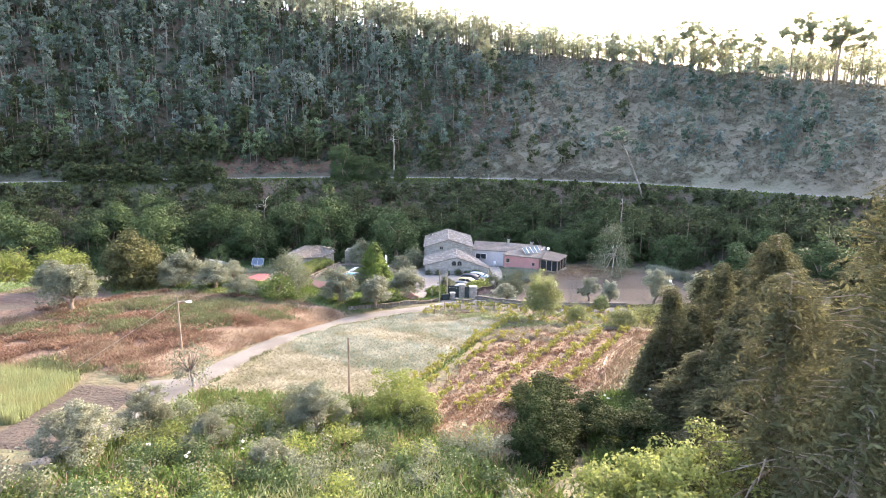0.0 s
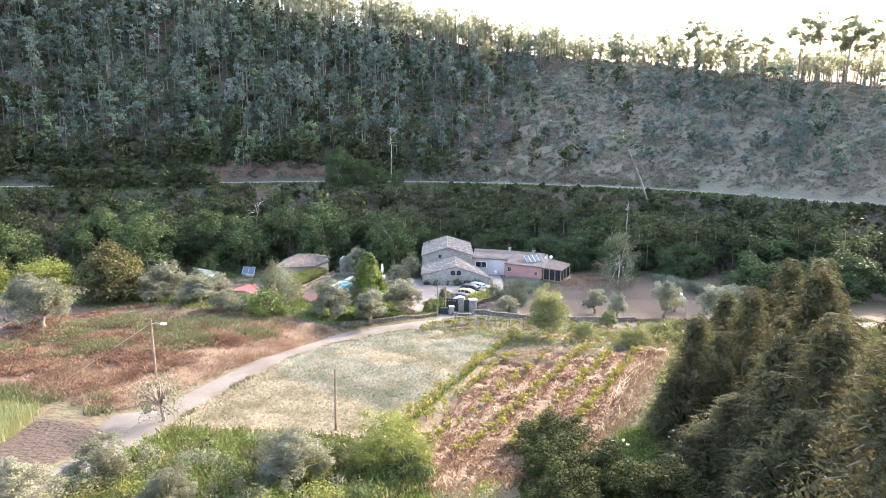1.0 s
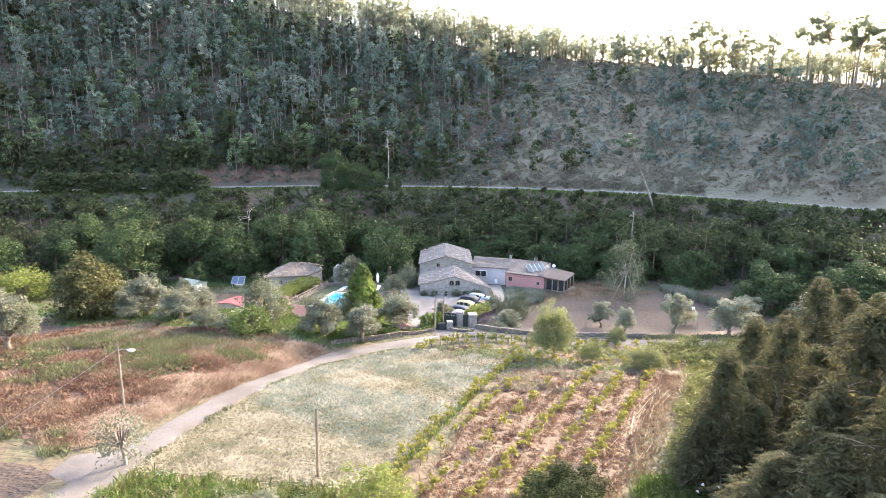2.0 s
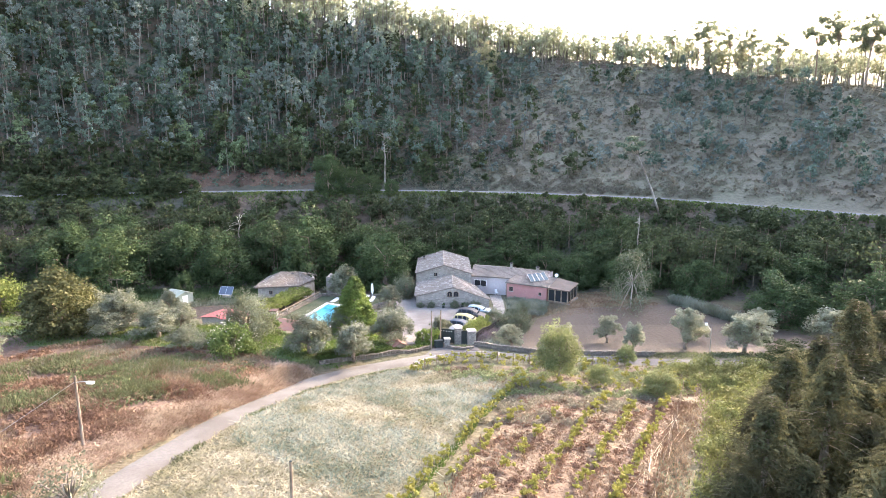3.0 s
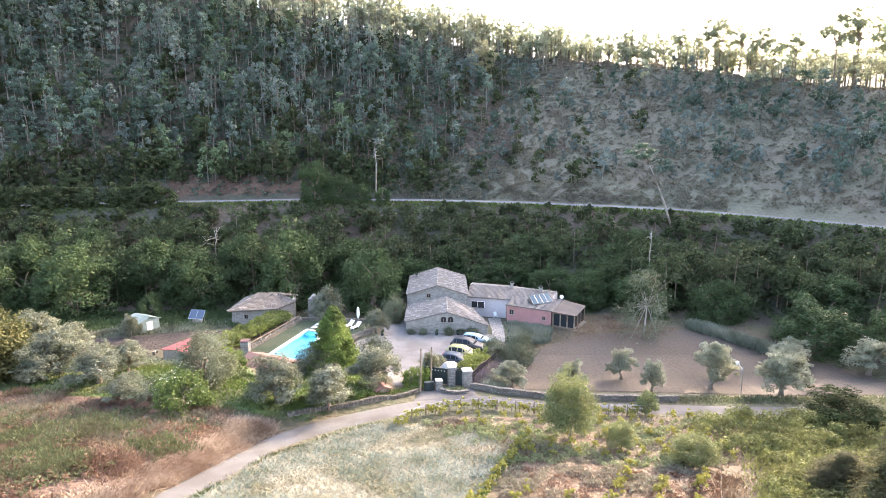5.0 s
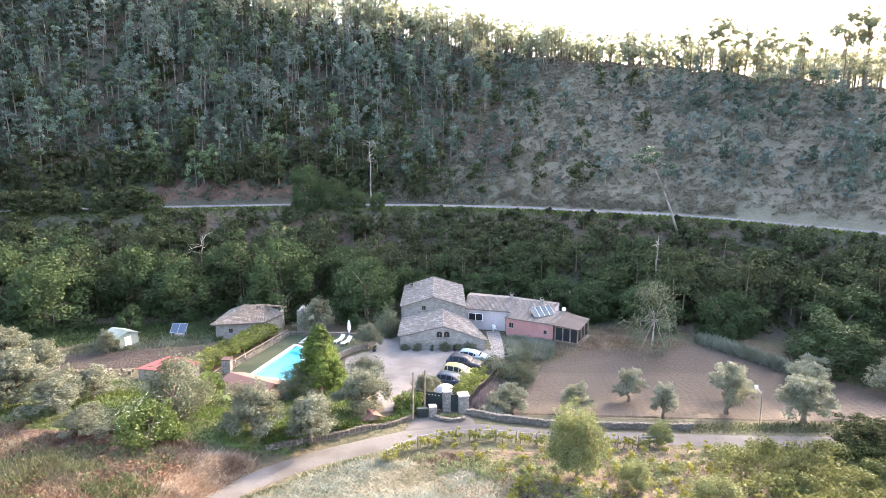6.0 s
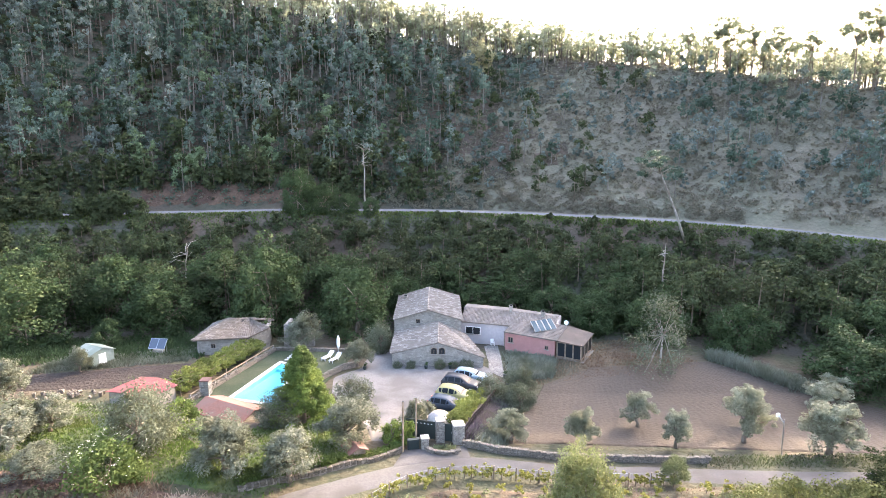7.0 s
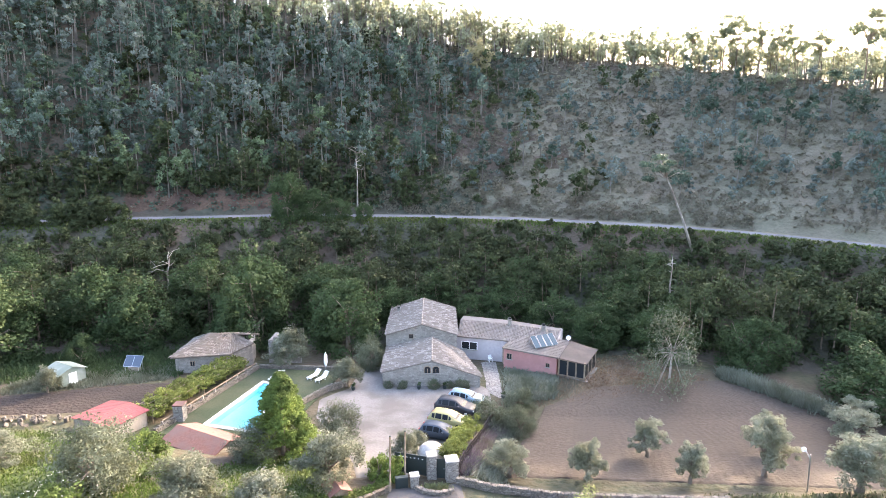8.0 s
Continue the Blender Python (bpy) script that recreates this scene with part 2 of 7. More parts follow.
M["weed"] = leafy("weed_leaf", (0.052, 0.092, 0.021), (0.122, 0.175, 0.05), (0.085, 0.105, 0.035), 0.45)
M["straw"] = leafy("straw", (0.165, 0.12, 0.078), (0.30, 0.232, 0.162), (0.13, 0.085, 0.056), 0.32)
M["greenhay"] = leafy("silvery_hay", (0.14, 0.175, 0.14), (0.275, 0.31, 0.255), (0.13, 0.155, 0.116), 0.3)
M["haygreen"] = surface("silvery_hay_ground", (0.13, 0.155, 0.122), (0.195, 0.225, 0.18), (0.21, 0.195, 0.14), big=0.25, fine=3.5, bump=0.8, depth=0.12, stretch=(1.0, 0.45, 1.0))
M["blond"] = leafy("blond_grass", (0.30, 0.225, 0.165), (0.52, 0.42, 0.325), (0.25, 0.175, 0.128), 0.4)
M["redstraw"] = leafy("rusty_stems", (0.145, 0.086, 0.057), (0.255, 0.165, 0.116), (0.12, 0.07, 0.047), 0.32)
M["wheat"] = leafy("green_wheat", (0.135, 0.17, 0.078), (0.25, 0.285, 0.155), (0.19, 0.20, 0.10), 0.42)
M["haystraw"] = leafy("hay_straw", (0.24, 0.215, 0.15), (0.43, 0.395, 0.295), (0.20, 0.188, 0.12), 0.3)
M["vine"] = leafy("vine_leaf", (0.18, 0.185, 0.045), (0.32, 0.315, 0.095), (0.235, 0.225, 0.06), 0.5)
M["corn"] = leafy("grey_green_leaf", (0.17, 0.19, 0.145), (0.28, 0.30, 0.24), (0.15, 0.165, 0.118), 0.4)
# lighter copy of the eucalyptus leaf: backlight on the crest put into the colour
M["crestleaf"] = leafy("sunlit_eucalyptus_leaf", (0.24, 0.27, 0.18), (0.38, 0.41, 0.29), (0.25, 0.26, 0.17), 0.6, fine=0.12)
# needles likewise lightened for the sun behind the ridge
M["pineleaf"] = leafy("pine_needles", (0.15, 0.175, 0.105), (0.26, 0.285, 0.19), (0.15, 0.165, 0.10), 0.5, fine=0.2)
M["paletree"] = leafy("straw_yellow_leaf", (0.34, 0.32, 0.18), (0.50, 0.47, 0.29), (0.36, 0.33, 0.19), 0.55)
M["bramble"] = leafy("bramble_leaf", (0.095, 0.112, 0.038), (0.195, 0.212, 0.085), (0.115, 0.122, 0.045), 0.45)
M["bankweed"] = leafy("bank_weed", (0.07, 0.092, 0.042), (0.15, 0.17, 0.085), (0.10, 0.105, 0.055), 0.4)
M["bloom"] = leafy("white_bloom", (0.70, 0.68, 0.60), (0.82, 0.80, 0.74), (0.75, 0.73, 0.62), 0.3)
M["purple"] = leafy("lavender", (0.12, 0.095, 0.12), (0.21, 0.17, 0.205), (0.11, 0.105, 0.08), 0.3)


# ---- mesh helpers ----
class Shape:
    """Gathers faces for one mesh."""

    def __init__(self):
        self.v, self.f = [], []

    def add(self, verts, faces):
        n = len(self.v)
        self.v += [tuple(p) for p in verts]
        self.f += [tuple(n + i for i in f) for f in faces]
        return self

    def box(self, x0, y0, z0, x1, y1, z1, m=None):
        c = [Vector((x, y, z)) for z in (z0, z1) for x, y in ((x0, y0), (x1, y0), (x1, y1), (x0, y1))]
        if m:
            c = [m @ p for p in c]
        return self.add(c, [(3, 2, 1, 0), (4, 5, 6, 7), (0, 1, 5, 4), (1, 2, 6, 5), (2, 3, 7, 6), (3, 0, 4, 7)])

    def tube(self, pts, radii, n=7, cap=True):
        pts = [Vector(p) for p in pts]
        rings = []
        for i, p in enumerate(pts):
            d = (pts[min(i + 1, len(pts) - 1)] - pts[max(i - 1, 0)]).normalized()
            a = d.cross(Vector((0.31, 0.95, 0.07))).normalized()
            b = d.cross(a)
            rings.append([p + radii[i] * (math.cos(k * math.tau / n) * a + math.sin(k * math.tau / n) * b) for k in range(n)])
        faces = [(i * n + k, i * n + (k + 1) % n, (i + 1) * n + (k + 1) % n, (i + 1) * n + k) for i in range(len(pts) - 1) for k in range(n)]
        if cap:
            faces += [tuple(reversed(range(n))), tuple((len(pts) - 1) * n + k for k in range(n))]
        return self.add([q for r in rings for q in r], faces)

    def prism(self, outline, h0, h1, m=None):
        """An outline in x, y raised from h0 to h1."""
        n = len(outline)
        c = [Vector((x, y, z)) for z in (h0, h1) for x, y in outline]
        if m:
            c = [m @ p for p in c]
        return self.add(c, [tuple(reversed(range(n))), tuple(range(n, 2 * n))] + [(i, (i + 1) % n, n + (i + 1) % n, n + i) for i in range(n)])

    def slab(self, a, b, c, d, thick):
        """A sloping plate over four corners (counter-clockwise from above)."""
        q = [Vector(p) for p in (a, b, c, d)]
        n = (q[1] - q[0]).cross(q[3] - q[0]).normalized() * thick
        return self.add([p - n for p in q] + q, [(3, 2, 1, 0), (4, 5, 6, 7), (0, 1, 5, 4), (1, 2, 6, 5), (2, 3, 7, 6), (3, 0, 4, 7)])


def mesh_of(name, shape, material, bevel=0.0, smooth=False):
    me = bpy.data.meshes.new(name)
    if bevel:
        bm = bmesh.new()
        vs = [bm.verts.new(p) for p in shape.v]
        for f in shape.f:
            bm.faces.new([vs[i] for i in f])
        bmesh.ops.recalc_face_normals(bm, faces=bm.faces)
        bmesh.ops.bevel(bm, geom=bm.edges[:], offset=bevel, segments=1, affect="EDGES", clamp_overlap=True)
        bm.to_mesh(me)
        bm.free()
    else:
        me.from_pydata(shape.v, [], shape.f)
    me.materials.append(material)
    if smooth:
        me.polygons.foreach_set("use_smooth", [True] * len(me.polygons))
    me.update()
    return me


def part(name, shape, material, parent, label="", bevel=0.0, smooth=False, kind=""):
    ob = new(name, mesh_of(name, shape, material, bevel, smooth))
    ob.parent = parent
    return tagged(ob, label, kind=kind)


def thing(name, label, category, at=None, group="", kind=""):
    ob = new(name)
    ob.matrix_basis = at if at is not None else Matrix()
    return tagged(ob, label, category, group, kind)


def quad_mesh(name, q, material):
    """A mesh of loose quads from an array (n, 4, 3)."""
    q = np.ascontiguousarray(q, dtype=np.float32).reshape(-1, 3)
    me = bpy.data.meshes.new(name)
    n = len(q) // 4
    me.vertices.add(4 * n)
    me.vertices.foreach_set("co", q.ravel())
    me.loops.add(4 * n)
    me.loops.foreach_set("vertex_index", np.arange(4 * n, dtype=np.int32))
    me.polygons.add(n)
    me.polygons.foreach_set("loop_start", np.arange(0, 4 * n, 4, dtype=np.int32))
    me.materials.append(material)
    me.update(calc_edges=True)
    return me


# ---- the lie of the land (metres; the yard before the house is about 0) ----
TRACK = [(-19.5, 26), (-20.3, 33), (-20.2, 40), (-19.0, 47), (-17.0, 54), (-14.6, 60.5), (-12.2, 66.6), (-8.2, 70), (-3.4, 72.6), (2, 75.3), (8, 75.6), (14, 75.0), (21, 74.6), (28, 74.0), (38, 73.6), (60, 74)]
TRACK_X, TRACK_Y = [p[0] for p in TRACK[:10]], [p[1] for p in TRACK[:10]]


def road_y(x):
    return np.interp(x, (-140, -97, -60, -27, 0, 20, 46, 60, 80, 110, 160), (128, 140, 148, 152, 153, 150, 141, 134, 119, 97, 60))


def road_z(x):
    return np.interp(x, (-140, -97, -27, 46, 80, 160), (14.0, 13.8, 14.2, 13.4, 12.4, 11))


def ridge_z(x):
    return np.interp(x, (-200, -100, -50, 17, 60, 100, 165, 260), (78, 74, 66, 54, 48.5, 40, 29, 20))


def height(x, y):
    x, y = np.asarray(x, float), np.asarray(y, float)
    near = np.interp(y, (-1500, -200, -80, -30, 0, 17, 30, 40, 56, 66, 74, 80, 87, 95, 104, 112, 125),
                     (90, 55, 34, 21, 14.5, 10.6, 7.6, 5.6, 4.3, 2.7, 2.3, 1.8, 0.7, 0.2, 0, -0.6, -1.2))
    # the fallow bank rises above the track; the ploughed plot lies below its wall
    lift = (np.interp(y, TRACK_Y, TRACK_X) - 1.7 - x) * np.interp(y, (62, 68, 70, 76), (1, 0.9, 0.5, 0.45)) - np.interp(y, (64, 70), (0, 1.3))
    lift = np.interp(lift, (0, 1.5, 6, 10), (0, 0.35, 0.85, 1))
    lift = np.minimum(lift, np.interp(x, (-24, -20, -13, -8, -3), (1, 0.87, 0.42, 0.33, 0)))
    near = near + 2.95 * lift * np.interp(y, (46, 54, 66, 76, 84, 90), (0, 0.25, 0.9, 1, 0.35, 0))
    near = near - 1.4 * np.interp(x, (6, 9), (0, 1)) * np.interp(x, (52, 66), (1, 0)) * np.interp(y, (77.8, 79.5, 96, 103), (0, 1, 1, 0))
    near = near - 0.6 * np.interp(x, (5, 12), (0, 1)) * np.interp(x, (52, 66), (1, 0)) * np.interp(y, (69, 73.5, 77.5, 79.5), (0, 1, 1, 0))
    ry, rz = road_y(x), road_z(x)
    d = y - ry
    bank = np.interp(d, (-34, -24, -4.5), (0, 0.12, 1))
    z = near * (1 - bank) + rz * bank
    rough = 0.5 * np.sin(0.31 * x + 1.3 * np.sin(0.11 * y)) * np.sin(0.23 * y + 0.4) + 0.25 * np.sin(0.77 * x - 0.5 * y)
    hill = rz + np.interp(d, (3.5, 6, 16, 34, 62, 90, 140, 600, 2500), (0, 0.06, 0.19, 0.5, 1, 1.04, 0.9, 0.6, 0.3)) * (ridge_z(x) - rz)
    hill = hill + rough * np.clip((d - 5) / 10, 0, 1)
    z = np.where(d > 3.5, hill, z)
    # the level terrace round the pool
    flat = np.clip((x + 26.5) / 2, 0, 1) * np.clip((-7.0 - x) / 2, 0, 1) * np.clip((y - 87.6) / 1.5, 0, 1) * np.clip((108 - y) / 1.5, 0, 1)
    z = z * (1 - flat) + 0.40 * flat
    return z + 150 * np.exp(-((x - 560) / 260) ** 2 - ((y - 860) / 260) ** 2)


def drape(p, up=0.0):
    return (p[0], p[1], float(height(p[0], p[1])) + up)


def grid_mesh(name, X, Y, Z, material):
    n, m = X.shape
    v = np.stack([X, Y, Z], -1).reshape(-1, 3)
    i = np.arange(n * m).reshape(n, m)
    f = np.stack([i[:-1, :-1], i[:-1, 1:], i[1:, 1:], i[1:, :-1]], -1).reshape(-1, 4)
    me = bpy.data.meshes.new(name)
    me.from_pydata(v.tolist(), [], f.tolist())
    me.materials.append(material)
    me.polygons.foreach_set("use_smooth", [True] * len(me.polygons))
    me.update()
    if me.polygons[0].normal.z < 0:
        me.flip_normals()
    return me


def resample(pts, n):
    pts = np.array(pts, float)
    s = np.r_[0, np.cumsum(np.hypot(*np.diff(pts, axis=0).T))]
    q = np.linspace(0, s[-1], n)
    return np.stack([np.interp(q, s, pts[:, 0]), np.interp(q, s, pts[:, 1])], 1)


def ruled(name, left, right, material, label, category, up=0.05, step=0.7, jag=0.25, ridges=0.0, pitch=0.8):
    """A patch of ground between two lines on the plan, laid over the land, with an uneven edge."""
    L = max(np.hypot(*np.diff(np.array(s, float), axis=0).T).sum() for s in (left, right))
    n = max(3, int(L / step))
    a, b = resample(left, n), resample(right, n)
    m = max(3, int(np.hypot(*(a - b).T).max() / step))
    rng = np.random.default_rng(len(name) * 7 + n)
    w = lambda k: np.convolve(rng.normal(0, jag, k + 4), np.ones(3) / 3, "same")[2:-2]
    t = np.linspace(0, 1, m)[None, :, None]
    P = a[:, None] * (1 - t) + b[:, None] * t
    P[:, 0] += w(n)[:, None]
    P[:, -1] += w(n)[:, None]
    P[0] += w(m)[:, None]
    P[-1] += w(m)[:, None]
    Z = height(P[..., 0], P[..., 1]) + up
    if ridges:
        Z = Z + ridges * np.abs(np.sin(np.pi * np.arange(m) * step / pitch))[None, :]
    rim = height(P[..., 0], P[..., 1]) - 0.06
    Z[0], Z[-1], Z[:, 0], Z[:, -1] = rim[0], rim[-1], rim[:, 0], rim[:, -1]
    ob = new(name, grid_mesh(name, P[..., 0], P[..., 1], Z, material))
    return tagged(ob, label, category, kind="structure")


def inside(rng, left, right, count):
    """Random places on a ruled patch."""
    a, b = resample(left, 60), resample(right, 60)
    w = np.hypot(*(a - b).T)
    i = rng.choice(60, count, p=w / w.sum()) + rng.uniform(-0.5, 0.5, count)
    i = np.clip(i, 0, 58.99)
    k = i.astype(int)
    u = (i - k)[:, None]
    A, B = a[k] * (1 - u) + a[k + 1] * u, b[k] * (1 - u) + b[k + 1] * u
    t = rng.uniform(0, 1, count)[:, None]
    return A * (1 - t) + B * t


def blades(rng, xy, tall, wide, lean=0.35, per=4, spread=0.25, up=0.0):
    """Tufts: a few narrow upright blades at each place. Returns quads."""
    n = len(xy) * per
    base = np.repeat(xy, per, 0) + rng.normal(0, spread, (n, 2))
    z = height(base[:, 0], base[:, 1]) + up
    h = tall * rng.uniform(0.5, 1.25, n)
    a = rng.uniform(0, np.pi, n)
    side = np.stack([np.cos(a), np.sin(a), np.zeros(n)], 1) * (wide * rng.uniform(0.6, 1.4, n))[:, None] / 2
    tip = np.stack([rng.normal(0, lean, n) * h, rng.normal(0, lean, n) * h, h], 1)
    b = np.stack([base[:, 0], base[:, 1], z - 0.03], 1)
    return np.stack([b - side, b + side, b + tip + side * 0.35, b + tip - side * 0.35], 1)


def stuff(name, q, material, label, category):
    return tagged(new(name, quad_mesh(name, q, material)), label, category, kind="stuff")


def leaves(rng, centres, radius, per, size, aspect=1.8, droop=0.0, squash=0.8):
    """Leaf clumps: small quads turned every way round the centres. Returns quads."""
    centres = np.asarray(centres, float)
    n = len(centres) * per
    r = np.repeat(np.broadcast_to(radius, len(centres)), per)
    d = rng.normal(0, 1, (n, 3))
    d /= np.linalg.norm(d, axis=1)[:, None]
    p = np.repeat(centres, per, 0) + d * (r * rng.uniform(0.25, 1.0, n) ** 0.6)[:, None] * np.array([1, 1, squash])
    face = d * 0.9 + rng.normal(0, 0.55, (n, 3)) + np.array([0, 0, 0.35])      # leaves turn outwards and up
    u = np.cross(face, rng.normal(0, 1, (n, 3)))
    u /= np.linalg.norm(u, axis=1)[:, None]
    u[:, 2] -= droop * 0.7
    u /= np.linalg.norm(u, axis=1)[:, None]
    w = np.cross(face, u)
    w /= np.linalg.norm(w, axis=1)[:, None]
    s = (size * rng.uniform(0.6, 1.4, n))[:, None] / 2
    u, w = u * s * aspect ** 0.5, w * s / aspect ** 0.5
    return np.stack([p - u * 1.0, p + w, p + u, p - w], 1)


def ball_points(rng, n, rx, ry, rz, z0, inner=0.35, low=-0.75):
    """Clump centres in the outer part of an uneven egg."""
    out = []
    ph = rng.uniform(0, 6.28, 6)
    while len(out) < n:
        d = rng.normal(0, 1, 3)
        d /= np.linalg.norm(d)
        if d[2] < low:
            continue
        a = math.atan2(d[1], d[0])
        lump = 1 + 0.16 * math.sin(2 * a + ph[0]) + 0.12 * math.sin(3 * a + 4 * d[2] + ph[1]) + 0.10 * math.sin(5 * d[2] * 2 + ph[2])
        k = rng.uniform(inner, 1.0) ** 0.5 * lump
        out.append((d[0] * rx * k, d[1] * ry * k, z0 + d[2] * rz * k))
    return np.array(out)


def limbs(shape, rng, height_, crown, count, r0, fork=0.35, wander=0.12, n=7):
    """A tapered trunk with limbs that run out to clump centres."""
    fz = height_ * fork
    bend = rng.normal(0, wander, 2) * fz
    mid = Vector((bend[0], bend[1], fz))
    shape.tube([(0, 0, -0.25), (bend[0] * 0.3, bend[1] * 0.3, fz * 0.5), mid], [r0 * 1.35, r0, r0 * 0.8], n)
    for c in crown[rng.choice(len(crown), min(count, len(crown)), replace=False)]:
        c = Vector(c)
        elbow = mid.lerp(c, 0.5) + Vector(rng.normal(0, 0.12, 3)) * (c - mid).length + Vector((0, 0, 0.1 * height_))
        shape.tube([mid - Vector((0, 0, 0.1)), elbow, mid.lerp(c, 0.95)], [r0 * 0.6, r0 * 0.35, r0 * 0.1], 5)


def patchy(p, cover, scale=0.35, shift=0.0):
    """Keeps the places that fall in irregular patches."""
    x, y = p[:, 0] * scale + shift, p[:, 1] * scale * 1.4 - shift
    v = np.sin(x + 1.7 * np.sin(y * 0.7)) + np.sin(y * 1.3 + 1.3 * np.sin(x * 0.9 + 2)) + 0.7 * np.sin(2.3 * x - 1.9 * y)
    return p[v > np.quantile(v, 1 - cover)]

# ---- the ground: one sheet to the horizon ----
xs = np.r_[-3500, -2200, -1400, -900, -600, -420, -320, np.arange(-260, -90, 5.0), np.arange(-90, 90, 1.0), np.arange(90, 265, 5.0), 320, 420, 600, 900, 1400, 2200, 3500]
ys = np.r_[-1500, -900, -500, -300, -180, -110, -70, -50, np.arange(-40, 20, 2.5), np.arange(20, 165, 1.0), np.arange(165, 250, 2.5), np.arange(250, 340, 10.0), 380, 460, 600, 800, 1100, 1600, 2300, 3500]
GX, GY = np.meshgrid(xs, ys)
PO = [(-20.5, 91.3), (-14.6, 89.6), (-15.0, 101.0), (-17.6, 102.3)]      # the pool's outline
GZ = height(GX, GY)
pit = np.ones(GX.shape, bool)
for i in range(4):
    (xa, ya), (xb, yb) = PO[i], PO[(i + 1) % 4]
    pit &= ((xb - xa) * (GY - ya) - (yb - ya) * (GX - xa)) / math.hypot(xb - xa, yb - ya) > -0.3
GZ[pit] = -2.2
ground = new("ground", grid_mesh("ground", GX, GY, GZ, M["wild"]))
ground.data.materials.append(M["hill"])
cy = np.array([p.center[:2] for p in ground.data.polygons])
ground.data.materials.append(M["wood_floor"])
gd = cy[:, 1] - road_y(cy[:, 0])
wooded = (cy[:, 0] + 6 * np.sin(0.21 * cy[:, 1]) + 5 * np.sin(0.35 * cy[:, 0]) < np.interp(gd, (8, 30, 55, 70), (14, 22, 34, 70)) + 10 * np.sin(0.43 * cy[:, 0] + 1.9 * np.sin(0.31 * cy[:, 1])) + 8 * np.sin(0.57 * cy[:, 1] + 0.9 * np.sin(0.77 * cy[:, 0]))) | (gd < -4)
ground.data.polygons.foreach_set("material_index", np.where(gd > -34, np.where(wooded, 2, 1), 0).astype(np.int32))
tagged(ground, "rough valley ground of dry grass and earth rising to a wooded hill", "ground", kind="structure")

# the road on the hillside
hx = np.arange(-150, 150, 3.0)
hl = np.stack([hx, road_y(hx) - 3.0], 1)
hr = np.stack([hx, road_y(hx) + 2.8], 1)
ruled("road", hl, hr, M["asphalt"], "pale grey asphalt road cut into the wooded hillside", "road", up=0.12, step=1.5, jag=0.05)

# the track that runs past the gate, and its branch down to the foreground


def offset(line, w):
    p = resample(line, 60)
    d = np.gradient(p, axis=0)
    d /= np.hypot(*d.T)[:, None]
    return p + np.stack([-d[:, 1], d[:, 0]], 1) * w


ruled("track", offset(TRACK, 1.45), offset(TRACK, -1.45), M["track"], "pale concrete farm track winding past the fields", "road", up=0.09, step=0.6, jag=0.06)
ruled("turnout", [(-19.5, 44.5), (-24, 43.5)], [(-20.5, 39.5), (-24, 40.3)], M["track"], "bare pale earth where the track widens", "track", up=0.075, jag=0.3)
ruled("entrance", [(-0.6, 78.2), (-1.5, 74.2)], [(5.0, 79.0), (5.5, 76.2)], M["track"], "pale concrete apron before the gate", "track", up=0.10, step=0.5, jag=0.1)

ex = np.arange(-60, -27, 1.5)
ruled("earth_cut", np.stack([ex, road_y(ex) + 4.2], 1), np.stack([ex, road_y(ex) + 8.5 + 2 * np.sin(ex)], 1), M["bank"], "reddish bare earth cutting above the road", "earth", up=0.2, jag=0.4)

# fields and plots
HAY_L = [(-18.3, 41.5), (-17.2, 47.5), (-14.6, 56), (-11.4, 63.8), (-7, 68.2), (-3.5, 70)]
HAY_R = [(-3.6, 39), (-1.6, 43.5), (1.2, 50), (4.0, 57), (7.3, 65.3), (6.0, 67.2)]
ruled("hay_field", HAY_L, HAY_R, M["hay"], "mown field of pale straw-coloured hay", "field", up=0.05, jag=0.3)
ruled("green_hay", [(-14.0, 56.5), (-11.1, 63.5), (-6.8, 68.0), (-3.6, 69.6)], [(-0.2, 48), (3.6, 57), (6.9, 65.0), (5.7, 66.8)], M["haygreen"], "silvery green hay at the far end of the field", "field", up=0.07, jag=0.6)
VIN_L = [(-2.4, 30), (-0.4, 40), (2.6, 50), (5.8, 58), (8.5, 65), (-1.5, 70)]
VIN_R = [(6.5, 33), (11.6, 41), (15.5, 49), (20, 57), (23.5, 64), (25, 72.6)]
ruled("vineyard_soil", VIN_L[:-1] + [(2, 71)], VIN_R, M["soil"], "reddish bare vineyard soil between the rows", "field", up=0.045, jag=0.3, ridges=0.10, pitch=2.1)
ruled("vine_margin", [(8.0, 61.8), (7.6, 66.0), (4.5, 69.5), (1.0, 71.2)], [(22.2, 60.6), (23.8, 65.0), (24.8, 69.0), (25.2, 72.4)], M["drygrass"], "tan dry grass under the farthest vines", "field", up=0.15, jag=0.5)
ruled("plot", [(8.6, 82.7), (11.6, 90.7), (15.0, 97.8), (22.2, 101.7)], [(52, 78.5), (53.1, 88.8), (46.0, 97.2), (37, 103)], M["plough"], "bare brown ploughed plot beside the olive trees", "field", up=0.05, step=0.3, jag=0.2, ridges=0.06, pitch=0.85)
ruled("vegetable_plot", [(-47, 93.5), (-47, 99.3)], [(-24.5, 95.5), (-26.5, 104)], M["furrow"], "long strip of bare brown soil below the ruin", "field", up=0.05, jag=0.3, ridges=0.05)
ruled("wheat_ground", [(-40, 33), (-40, 47.3)], [(-26.2, 32.5), (-29.2, 43.8)], M["meadow"], "green ground under young wheat", "field", up=0.05)
